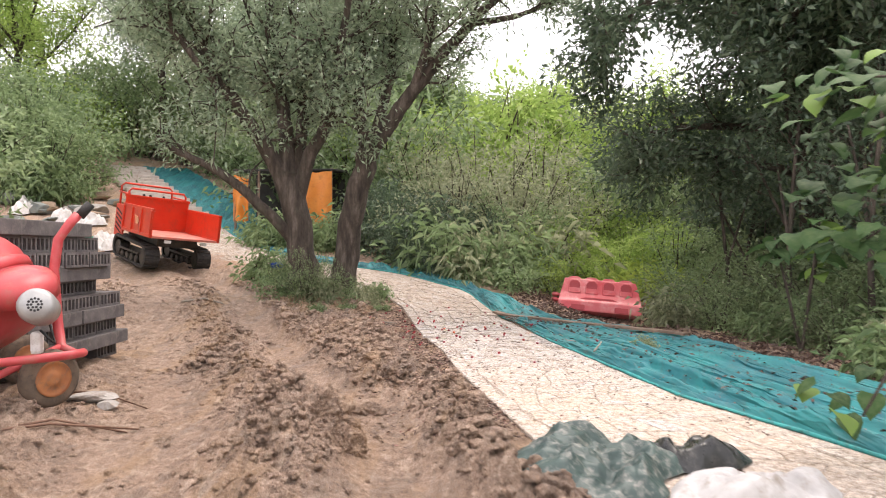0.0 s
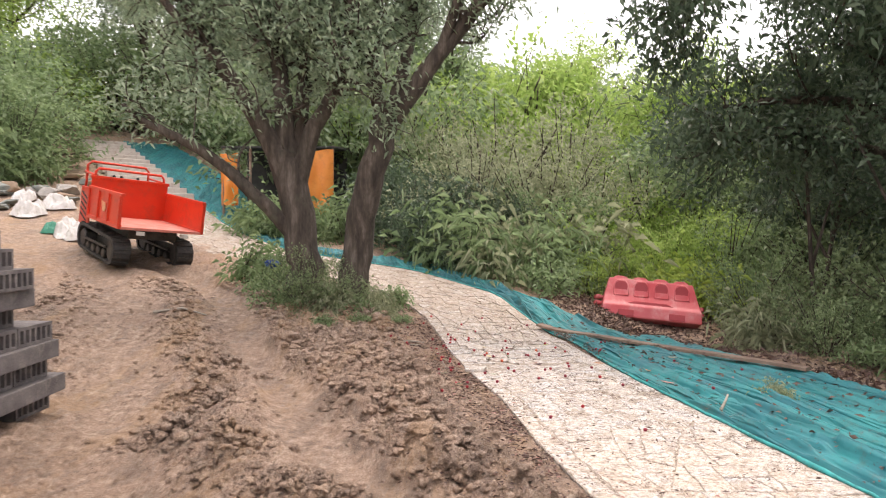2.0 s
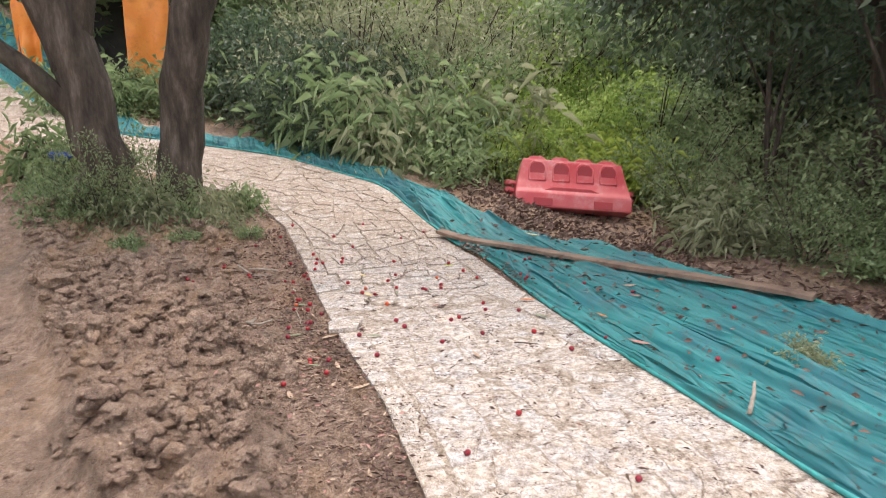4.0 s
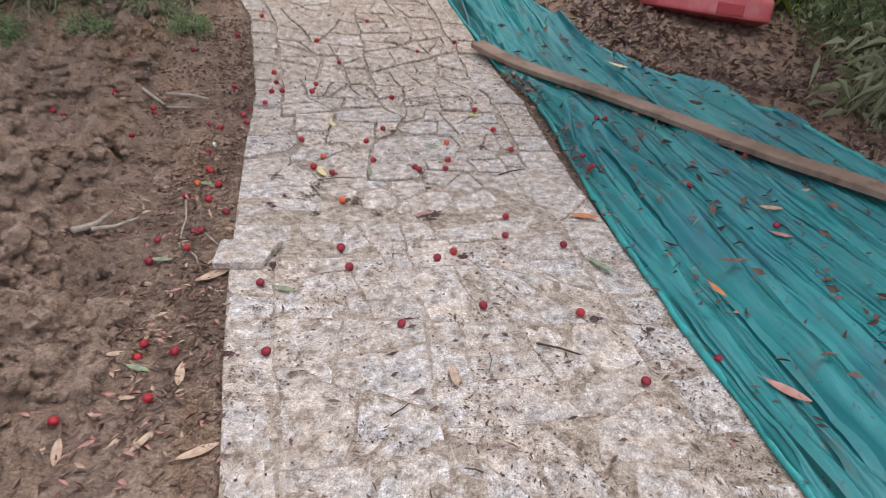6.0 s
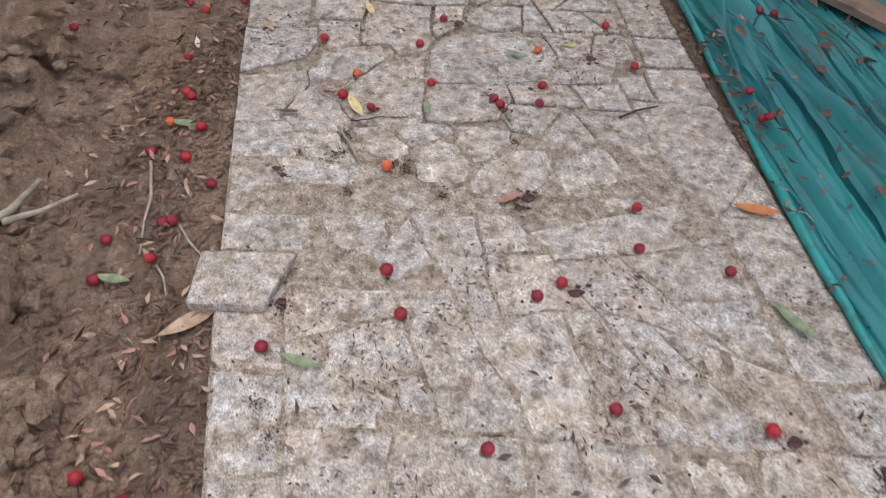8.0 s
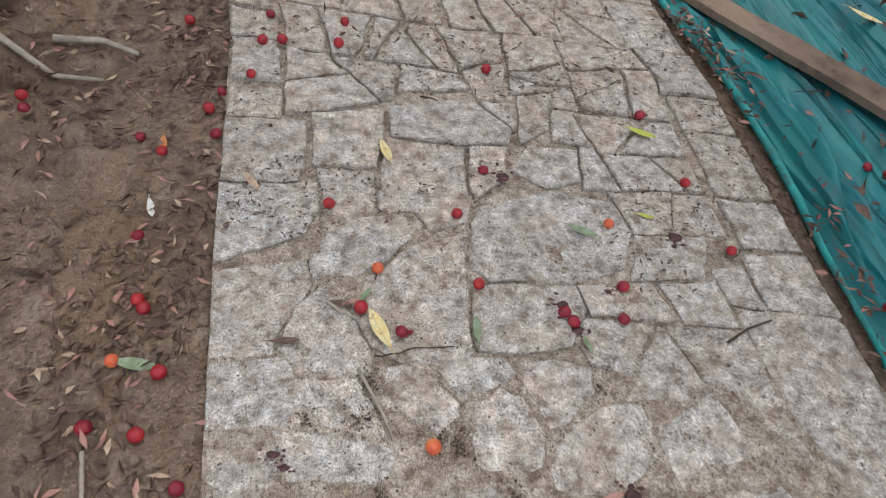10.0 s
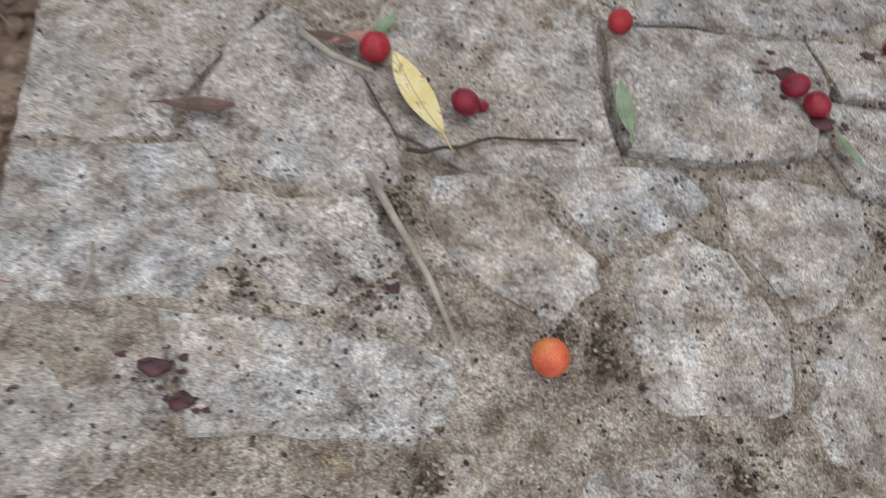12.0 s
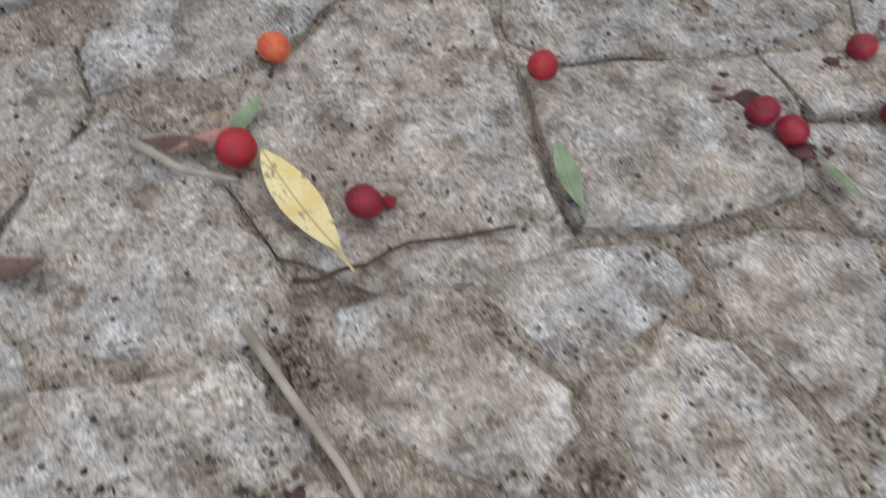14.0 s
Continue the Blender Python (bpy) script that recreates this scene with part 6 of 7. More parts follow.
def scattered_litter():
    """Countless dry leaf scraps on soil, path and net."""
    rng = np.random.default_rng(5)
    r = random.Random(9)
    groups = {"tan": [], "brown": [], "pink": []}
    for _ in range(8500):
        y = r.uniform(4.0, 12.5)
        xl, _, xr, _ = lerp_keys(PATH, y)
        zone = r.random()
        if zone < 0.50:
            x = xl - abs(r.gauss(0, 0.42)) - 0.01
        elif zone < 0.60:
            x = r.uniform(xl, xr)
        elif zone < 0.68:
            x, y = xr + r.uniform(0.0, 0.06), r.gauss(9.9, 0.6)
            x = lerp_keys(PATH, y)[2] + r.uniform(0.0, 0.06)
        elif zone < 0.75:
            x = xr + (lerp_keys(NET_OUTER, y)[0] - xr) * r.random() ** 1.7
        else:
            x = xl - abs(r.gauss(0, 0.2)) - 0.01
        if xl < x < xr and 8.4 < y < 10.2:
            continue
        if fbm(x * 2.6, y * 2.6, 33.0, 3) < -0.12 and r.random() < 0.75:
            continue
        groups[r.choice(("tan", "brown", "brown", "brown", "brown", "brown", "brown", "pink") if x < xr else ("brown", "brown", "brown", "brown", "brown", "brown", "pink"))].append((x, y, surface(x, y) + 0.004))
    for kind, pts in groups.items():
        p = np.array(pts)
        d = rng.normal(size=p.shape)
        d[:, 2] = np.abs(d[:, 2]) * 0.12
        me = leaf_mesh("leaf_litter", p, d, 0.036, 0.012, rng, LITTER[kind][0], 0.3, 0.0)
        tagged(new("leaf_litter", me), {"tan": "dry tan leaf scraps strewn about", "brown": "dark brown leaf scraps strewn about", "pink": "reddish leaf scraps strewn about"}[kind], "leaf litter", kind="stuff")
    q = []
    for _ in range(420):
        y = r.uniform(3.5, 11.5)
        x = r.uniform(lerp_keys(PATH, y)[2] + 0.1, lerp_keys(NET_OUTER, y)[0])
        q.append((x, y, surface(x, y) + 0.003))
    q = np.array(q)
    d = rng.normal(size=q.shape)
    d[:, 2] = np.abs(d[:, 2]) * 0.1
    tagged(new("leaf_litter", leaf_mesh("leaf_litter", q, d, 0.065, 0.027, rng, LITTER["brown"][0], 0.3, 0.0)), "long dark fallen leaves lying on the net", "leaf litter", kind="stuff")
    # bark chips and leaf crumbs gathered in patches on the stones
    q = []
    while len(q) < 3000:
        y = r.uniform(5.5, 10.6)
        x = r.uniform(lerp_keys(PATH, y)[0], lerp_keys(PATH, y)[2])
        if 8.7 < y < 9.35:
            continue
        if fbm(x * 3.5, y * 3.5, 61.0, 3) > (0.10 if y < 8.6 else 0.2 if y < 9.6 else 0.05):
            q.append((x, y, surface(x, y) + 0.0015))
    q = np.array(q)
    d = rng.normal(size=q.shape)
    d[:, 2] *= 0.08
    tagged(new("leaf_litter", leaf_mesh("leaf_litter", q, d, 0.016, 0.0055, rng, LITTER["brown"][0], 0.3, 0.0)), "dark chips of bark and leaf gathered on the stones", "leaf litter", kind="stuff")
    # verge litter under the bushes
    p = []
    for _ in range(2600):
        y = r.uniform(3.5, 13.5)
        x = lerp_keys(NET_OUTER, min(y, 11.5))[0] + abs(r.gauss(0, 0.8))
        p.append((x, y, soil_height(x, y) + 0.01))
    for _ in range(3200):
        x, y = r.uniform(1.2, 5.0), r.uniform(11.0, 14.8)
        if x > lerp_keys(NET_OUTER, min(y, 12.9))[0]:
            p.append((x, y, soil_height(x, y) + 0.01))
    p = np.array(p)
    d = rng.normal(size=p.shape)
    d[:, 2] = np.abs(d[:, 2]) * 0.3
    tagged(new("leaf_litter", leaf_mesh("leaf_litter", p, d, 0.09, 0.03, rng, LITTER["brown"][0], 0.3, 0.0)), "brown fallen leaves under the bushes", "leaf litter", kind="stuff")


scattered_litter()


# ---- sticks ----
def stick(pts, r, pale, label):
    return bar("stick", [(x, y, surface(x, y) + lift) for x, y, lift in pts], r, STICK if pale else TWIG, label, "stick", 6)


stick([(-0.007, 9.108, 0.004), (0.018, 9.062, 0.007), (0.048, 9.01, 0.007), (0.072, 8.957, 0.002)], 0.0042, True, "straight pale stick lying on the stone path")
stick([(-0.085, 9.265, 0.006), (-0.05, 9.235, 0.010), (-0.011, 9.226, 0.005)], 0.0042, True, "short pale stick lying on the stone path")
stick([(0.025, 9.141, 0.002), (0.04, 9.139, 0.003), (0.058, 9.146, 0.004), (0.075, 9.149, 0.003), (0.092, 9.158, 0.004), (0.107, 9.165, 0.003), (0.14, 9.168, 0.001), (0.19, 9.176, 0.0)], 0.0023, False, "thin dark twig along a joint of the path")
stick([(-0.769, 8.584, 0.012), (-0.745, 8.70, 0.02), (-0.73, 8.822, 0.012)], 0.014, True, "pale forked stick on the soil")
stick([(-0.745, 8.66, 0.016), (-0.69, 8.73, 0.02), (-0.619, 8.787, 0.012)], 0.010, True, "pale forked stick on the soil")
stick([(-0.473, 8.91, 0.004), (-0.445, 8.80, 0.006), (-0.439, 8.724, 0.004), (-0.423, 8.626, 0.004)], 0.005, True, "thin pale root on the soil")
stick([(-0.351, 8.719, 0.004), (-0.31, 8.66, 0.008), (-0.259, 8.609, 0.004)], 0.004, True, "thin pale root on the soil")
stick([(-0.372, 8.592, 0.004), (-0.34, 8.55, 0.008), (-0.319, 8.499, 0.004)], 0.004, True, "thin pale root on the soil")
stick([(-0.9, 10.05, 0.01), (-0.78, 10.08, 0.016), (-0.68, 10.05, 0.01)], 0.012, True, "pale stick on the soil")
stick([(-0.98, 9.95, 0.01), (-0.86, 9.92, 0.016), (-0.74, 9.93, 0.01)], 0.010, True, "pale stick on the soil")
stick([(0.82, 8.08, 0.004), (0.88, 8.06, 0.006), (0.95, 8.03, 0.004)], 0.004, False, "thin dark twig on the stone path")
stick([(0.82, 9.23, 0.004), (0.88, 9.27, 0.006), (0.95, 9.30, 0.004)], 0.004, False, "thin dark twig on the stone path")
stick([(1.55, 6.9, 0.01), (1.62, 6.98, 0.06), (1.66, 7.04, 0.12)], 0.012, True, "pale broken stick poking through the net")
r = random.Random(31)
for _ in range(60):
    y = r.uniform(6.5, 11.5)
    xl, _, xr, _ = lerp_keys(PATH, y)
    x = r.choice((xl - abs(r.gauss(0.3, 0.4)) - 0.03, r.uniform(xl, xr), r.uniform(xr, xr + 1.3)))
    a, ln = r.random() * 6.28, r.uniform(0.02, 0.09)
    stick([(x, y, 0.003), (x + ln * math.cos(a) * 0.5 + 0.006, y + ln * math.sin(a) * 0.5, 0.006), (x + ln * math.cos(a), y + ln * math.sin(a), 0.003)], r.uniform(0.0016, 0.003), r.random() < 0.3, "small twig fragment lying loose")


# ---- fallen berries ----
def berry_material(name, a, b, c):
    n = Nodes(name, 0.42)
    col = n.ramp(n.noise(26, 3), (0.35, a), (0.5, b), (0.68, c))
    col = n.mix(n.random(), col, n.mix(0.35, col, a))
    knob = n.cells(620)
    col = n.mix(n.grey(knob, 0.42, 0.85), n.mix(1.0, col, (1.12, 1.1, 1.1), "MULTIPLY"), n.mix(1.0, col, (0.84, 0.66, 0.66), "MULTIPLY"))
    bump = n.node("ShaderNodeMath")
    bump.operation = "SUBTRACT"
    bump.inputs[0].default_value = 1.0
    n.link(knob, bump.inputs[1])
    n.color(col).bump(bump.outputs[0], 0.5, 0.0018)
    n.bsdf.inputs["Subsurface Weight"].default_value = 0.15
    n.bsdf.inputs["Subsurface Radius"].default_value = (0.006, 0.002, 0.001)
    return n.mat


def berry_mesh(name, material, seed, squash=0.92):
    """A round fruit covered with small knobs."""
    bm = bmesh.new()
    bmesh.ops.create_icosphere(bm, subdivisions=4, radius=1.0)
    knobs = []
    n = 130
    for i in range(n):
        z = 1 - 2 * (i + 0.5) / n
        a = i * 2.399963
        q = math.sqrt(1 - z * z)
        knobs.append((q * math.cos(a), q * math.sin(a), z))
    knobs = np.array(knobs)
    for v in bm.verts:
        p = v.co.copy()
        d = float(np.max(knobs @ np.array(p[:])))
        k = 1 + 0.075 * max(0.0, (d - 0.975) / 0.025) + 0.05 * noise.noise(p * 1.5 + Vector((seed, 0, 0)))
        v.co = p * k * 0.0142
        v.co.z *= squash
    me = bpy.data.meshes.new(name)
    bm.to_mesh(me)
    bm.free()
    me.polygons.foreach_set("use_smooth", [True] * len(me.polygons))
    me.materials.append(material)
    return me


RED_BERRY = [berry_mesh("berry", berry_material("red_berry", (0.24, 0.010, 0.02), (0.40, 0.016, 0.026), (0.50, 0.04, 0.04)), 1.0), berry_mesh("berry", berry_material("crimson_berry", (0.16, 0.006, 0.02), (0.26, 0.010, 0.028), (0.38, 0.02, 0.04)), 2.0, 0.84)]
ORANGE_BERRY = berry_mesh("berry", berry_material("orange_berry", (0.55, 0.09, 0.045), (0.64, 0.155, 0.06), (0.68, 0.27, 0.09)), 3.0)
PULP = berry_material("berry_pulp", (0.035, 0.014, 0.016), (0.06, 0.018, 0.022), (0.12, 0.035, 0.035))


def berry(x, y, me, size=1.0, label="ripe red knobbly berry fallen"):
    ob = new("berry", me)
    q = random.Random(int(x * 4001 + y * 977))
    ob.matrix_basis = pose(x, y, surface(x, y) + 0.0125 * size - 0.002, q.uniform(-30, 30), q.uniform(-30, 30), q.uniform(0, 360)) @ Matrix.Diagonal((size, size, size, 1))
    where = " on the net" if path_side(x, y)[1] < 0 else " on the stone path" if path_side(x, y)[0] > 0 else " on the soil"
    return tagged(ob, label + where, "berry", "fallen berries")


for x, y in ((-0.387, 10.4), (-0.359, 10.159), (-0.304, 10.173), (-0.141, 10.192), (0.307, 10.151), (0.526, 8.538), (0.011, 8.019), (1.114, 7.915), (0.67, 8.259), (0.987, 8.229), (0.405, 8.16),
             (-0.367, 10.004), (-0.353, 10.28), (-0.132, 10.3), (0.278, 9.711), (0.842, 9.737), (0.908, 9.503), (0.461, 9.254), (0.442, 9.278), (0.595, 9.362), (0.792, 8.705), (1.007, 8.646), (0.587, 8.582), (0.215, 8.467), (0.174, 8.59), (-0.073, 8.363), (-0.107, 9.545), (0.766, 10.008), (0.078, 9.198), (0.58, 9.27), (-0.03, 10.62), (0.45, 10.9), (0.7, 11.1), (0.1, 11.3), (-0.2, 10.9), (0.6, 7.2), (0.3, 6.9), (0.9, 6.6)):
    q = random.Random(int(x * 991 + y * 83))
    dark = q.random() < 0.62
    berry(x, y, RED_BERRY[1 if dark else 0], q.uniform(0.88, 1.06), "overripe dark crimson berry fallen" if dark else "ripe red knobbly berry fallen")
for x, y in ((0.594, 9.559), (0.019, 9.362), (0.145, 8.948), (-0.482, 9.099)):
    berry(x, y, ORANGE_BERRY, 0.92 if (x, y) != (0.145, 8.948) else 1.05, "unripe orange knobbly berry fallen")
berry(-0.011, 9.252, RED_BERRY[0], 1.02)
berry(0.097, 9.202, RED_BERRY[1], 0.36, "small torn scrap of crimson berry")
for x, y in ((0.204, 9.549), (0.25, 9.339), (0.809, 8.849)):
    berry(x, y, RED_BERRY[0], 0.92)
for x, y in ((-0.675, 8.279), (-0.362, 8.075), (-0.357, 8.007), (-0.258, 8.028), (-0.268, 7.832), (-0.487, 7.764), (-0.862, 9.746), (-1.056, 9.808), (-1.314, 9.667), (-1.28, 9.69), (-0.578, 10.22), (-0.53, 9.684), (-0.453, 9.861), (-0.435, 9.939), (-0.876, 9.78), (-0.876, 9.468), (-0.519, 9.417), (-0.458, 9.229), (-0.475, 9.25), (-0.387, 9.076), (-0.486, 8.955), (-0.396, 8.949), (-0.304, 8.857),
             (-0.395, 8.725), (-0.373, 8.731), (-0.51, 8.657), (-0.511, 8.552), (-0.388, 8.606), (-1.076, 9.926), (-0.418, 9.77), (-0.594, 9.73), (-1.062, 9.802), (-0.9, 10.6), (-0.7, 10.9), (-1.2, 10.4), (-0.6, 11.2)):
    q = random.Random(int(x * 991 + y * 83))
    berry(x, y, RED_BERRY[q.random() < 0.5], q.uniform(0.85, 1.05))
for x, y in ((1.422, 9.775), (2.046, 9.46), (1.86, 8.734), (1.354, 7.994), (1.219, 9.164), (1.651, 9.115), (1.391, 9.82), (1.208, 9.176), (1.207, 9.309), (1.7, 7.4), (2.3, 8.2)):
    berry(x, y, RED_BERRY[1], 0.95, "overripe dark crimson berry fallen")


def squashed(x, y, r, seed):
    """A trodden berry: a low, torn patch of dark pulp with scraps thrown round it."""
    q = random.Random(int(seed * 10))
    root = None
    for piece in range(9):
        size = r * (0.5 if piece == 0 else q.uniform(0.05, 0.20))
        d, a = (0, 0) if piece == 0 else (r * q.uniform(0.4, 1.1), q.random() * 6.28)
        bm = bmesh.new()
        bmesh.ops.create_icosphere(bm, subdivisions=2, radius=1.0)
        for v in bm.verts:
            p = v.co.copy()
            k = 0.8 + 0.5 * noise.noise(Vector((p.x * 1.4, p.y * 1.4, seed + piece)))
            v.co = Vector((p.x * size * k * 1.2 + d * math.cos(a), p.y * size * k * 0.8 + d * math.sin(a), p.z * min(0.005, size * 0.4) * (0.8 + noise.noise(p * 4))))
        ob = part("pulp_scrap" if root else "crushed_berry", bm, PULP, root)
        if not root:
            root = ob
            root.matrix_basis = pose(x, y, surface(x, y) + 0.001)
            tagged(root, "crushed dark red berry pulp trodden into the path", "berry", "crushed berries")
    return root


for i, (x, y, r) in enumerate(((0.445, 9.30, 0.035), (0.47, 9.24, 0.03), (0.53, 8.87, 0.04), (0.50, 8.83, 0.03), (0.62, 8.56, 0.04), (-0.055, 8.49, 0.03), (-0.10, 8.02, 0.03), (1.03, 8.21, 0.035), (0.77, 9.54, 0.04), (0.33, 9.70, 0.035), (0.56, 9.35, 0.02), (0.78, 8.62, 0.018), (-0.15, 8.925, 0.024), (-0.125, 8.90, 0.02), (1.2, 8.16, 0.03), (0.02, 9.0, 0.012))):
    squashed(x, y, r, i * 2.7)


# blue cloth in the weeds by the tree
lump("blue_cloth", (-3.0, 12.1, land(-3.0, 12.1) + 0.32), (0.12, 0.08, 0.06), BLUE_CLOTH, 5, "small crumpled blue cloth caught in the weeds", "cloth")


# ---- the stone path, piece by piece ----
def path_bed():
    """Earth and mortar bed under the stones, a shade lower than their tops."""
    ss = steps_between(-3, 4, 20) + steps_between(4, 8, 60) + steps_between(8, 10.2, 110) + steps_between(10.2, 12, 30) + steps_between(12, 20.5, 40) + [20.5]
    cols = [WIDTH * i / 70 for i in range(71)]
    verts = []
    for s in ss:
        for a in cols:
            x, y = on_path(a, s)
            far = max(0.0, min(1.0, (s - 12.4)))
            verts.append((x, y, land(x, y) - (0.006 if s < 6.6 else 0.0022 if s < 8.6 else 0.0026 if s < 9.14 else 0.008 if s < 9.6 else 0.013) + (0.0035 if s < 9.14 else 0.0075) * fbm(x * 8, y * 8, 2.0, 4) + 0.006 * far))
    n = len(cols)
    faces = [(j * n + i, j * n + i + 1, (j + 1) * n + i + 1, (j + 1) * n + i) for j in range(len(ss) - 1) for i in range(n - 1)]
    ob = mesh_object("pavement", verts, faces, MORTAR, smooth=True)
    return tagged(ob, "path of pale irregular granite flagstones with dirty joints", "path", kind="structure")


def mortar_material():
    n = Nodes("joint_earth", 0.95).world_pos()
    col = n.ramp(n.noise(48, 10, 0.85), (0.36, (0.26, 0.205, 0.145)), (0.5, (0.45, 0.385, 0.305)), (0.62, (0.62, 0.56, 0.48)))
    col = n.mix(n.grey(n.noise(170, 8, 0.8), 0.42, 0.54), n.mix(1.0, col, (0.30, 0.26, 0.22), "MULTIPLY"), col)
    col = n.mix(n.grey(n.noise(260, 7, 0.85), 0.52, 0.60), col, n.mix(0.5, col, (0.80, 0.76, 0.70)))
    col = n.mix(n.grey(n.noise(9, 9, 0.8), 0.46, 0.55), col, n.mix(0.5, col, (0.17, 0.115, 0.07)))
    col = n.mix(n.grey(n.noise(21, 8, 0.8), 0.53, 0.60), col, n.mix(0.65, col, (0.10, 0.065, 0.042)))
    col = n.mix(n.grey(n.noise(26, 7, 0.8, (1, 1.3, 1)), 0.575, 0.64), col, n.mix(0.6, col, (0.50, 0.37, 0.21)))
    col = dirt_film(n, col)
    return n.color(speckle(n, col)).bump(n.noise(60, 8, 0.75), 0.9, 0.008).bump(n.noise(200, 5, 0.7), 0.8, 0.003).mat


MORTAR = mortar_material()
PAVEMENT = path_bed()


def across(x, y):
    xl, _, xr, _ = lerp_keys(PATH, y)
    return (x - xl) / (xr - xl) * WIDTH


# flagstones on the stretch that is seen closest, each by its corners
NEAR = []


def flag(*corners):
    NEAR.append([(max(0.0, across(x, y)), y) for x, y in corners])


flag((0.094, 9.446), (0.226, 9.505), (0.23, 9.163), (0.095, 9.126), (0.018, 9.174), (-0.036, 9.256), (0.003, 9.345))
flag((-0.149, 9.252), (-0.104, 9.311), (-0.045, 9.255), (0.021, 9.143), (0.022, 9.105), (-0.055, 9.095), (-0.132, 9.112), (-0.17, 9.15))
flag((-0.33, 9.332), (-0.141, 9.382), (-0.123, 9.313), (-0.181, 9.184), (-0.18, 9.139), (-0.30, 9.116))
flag((-0.30, 9.101), (-0.158, 9.129), (-0.126, 9.08), (-0.105, 9.032), (-0.14, 8.982), (-0.28, 8.968))
flag((-0.38, 9.592), (-0.144, 9.619), (-0.137, 9.537), (-0.154, 9.463), (-0.34, 9.349))
flag((-0.41, 9.837), (-0.202, 9.862), (-0.185, 9.684), (-0.191, 9.629), (-0.38, 9.61))
flag((-0.15, 9.677), (-0.007, 9.683), (-0.001, 9.548), (-0.085, 9.509), (-0.117, 9.569))
flag((0.015, 9.673), (0.022, 9.803), (0.233, 9.808), (0.23, 9.538), (0.141, 9.5), (0.099, 9.557), (0.017, 9.548))
flag((-0.131, 9.378), (-0.099, 9.468), (-0.028, 9.522), (0.08, 9.541), (0.095, 9.47), (-0.008, 9.36), (-0.12, 9.33))
flag((0.245, 9.502), (0.255, 9.584), (0.446, 9.67), (0.625, 9.651), (0.659, 9.547), (0.617, 9.426), (0.471, 9.377), (0.285, 9.366), (0.241, 9.392))
flag((0.24, 9.346), (0.371, 9.35), (0.479, 9.36), (0.497, 9.294), (0.446, 9.206), (0.36, 9.175), (0.244, 9.175))
flag((0.363, 9.743), (0.407, 9.84), (0.551, 9.839), (0.545, 9.723), (0.447, 9.685))
flag((-0.183, 9.885), (0.003, 9.922), (0.01, 9.83), (-0.003, 9.707), (-0.16, 9.69))
flag((0.251, 9.813), (0.352, 9.82), (0.337, 9.705), (0.256, 9.612), (0.241, 9.682))
flag((0.025, 9.947), (0.257, 10.016), (0.368, 9.896), (0.358, 9.845), (0.239, 9.825), (0.038, 9.824))
flag((0.4, 10.058), (0.509, 10.09), (0.476, 9.925), (0.395, 9.85))
flag((0.668, 9.535), (0.853, 9.558), (0.816, 9.414), (0.635, 9.394))
flag((0.052, 9.115), (0.13, 9.132), (0.152, 9.095), (0.194, 9.044), (0.194, 9.023), (0.157, 8.98), (0.123, 9.006), (0.088, 9.026), (0.057, 9.065))
flag((0.146, 9.145), (0.292, 9.158), (0.32, 9.125), (0.282, 9.093), (0.225, 9.062), (0.205, 9.05), (0.163, 9.107))
flag((0.233, 9.045), (0.286, 9.083), (0.328, 9.062), (0.372, 8.987), (0.362, 8.929), (0.339, 8.914), (0.284, 8.916), (0.232, 8.921), (0.228, 8.971))
flag((-0.16, 8.97), (-0.031, 8.972), (0.013, 8.96), (0.068, 8.948), (0.075, 8.924), (0.059, 8.901), (0.042, 8.879), (-0.118, 8.88))
flag((0.07, 8.902), (0.107, 8.927), (0.149, 8.931), (0.171, 8.928), (0.208, 8.908), (0.368, 8.866), (0.357, 8.801), (0.057, 8.83))
flag((0.335, 9.148), (0.407, 9.16), (0.486, 9.147), (0.482, 9.089), (0.411, 9.02), (0.385, 9.003), (0.345, 9.072))
flag((0.406, 8.994), (0.49, 9.055), (0.584, 9.063), (0.602, 8.967), (0.516, 8.876), (0.384, 8.881), (0.378, 8.928))
flag((-0.14, 9.083), (-0.048, 9.082), (-0.011, 9.095), (0.029, 9.039), (0.055, 8.971), (0.01, 8.972), (-0.031, 8.983), (-0.123, 8.99))
flag((-0.30, 8.937), (-0.15, 8.955), (-0.135, 8.87), (-0.044, 8.80), (-0.30, 8.762))
flag((-0.26, 8.677), (-0.25, 8.75), (-0.028, 8.762), (-0.041, 8.651), (-0.26, 8.637))
flag((-0.003, 8.771), (0.148, 8.785), (0.164, 8.711), (0.127, 8.648), (0.025, 8.676))
flag((0.874, 9.334), (1.133, 9.324), (1.18, 9.046), (1.027, 8.843), (0.92, 9.08))
flag((0.935, 7.761), (1.096, 7.872), (1.22, 7.757), (1.108, 7.629), (0.925, 7.646))
flag((1.191, 7.941), (1.365, 7.975), (1.393, 7.754), (1.229, 7.712))
flag((1.113, 8.184), (1.322, 8.181), (1.343, 7.994), (1.185, 7.969))


def area_of(poly):
    return 0.5 * abs(sum(x1 * y2 - x2 * y1 for (x1, y1), (x2, y2) in zip(poly, poly[1:] + poly[:1])))


def centre_of(poly):
    return sum(p[0] for p in poly) / len(poly), sum(p[1] for p in poly) / len(poly)


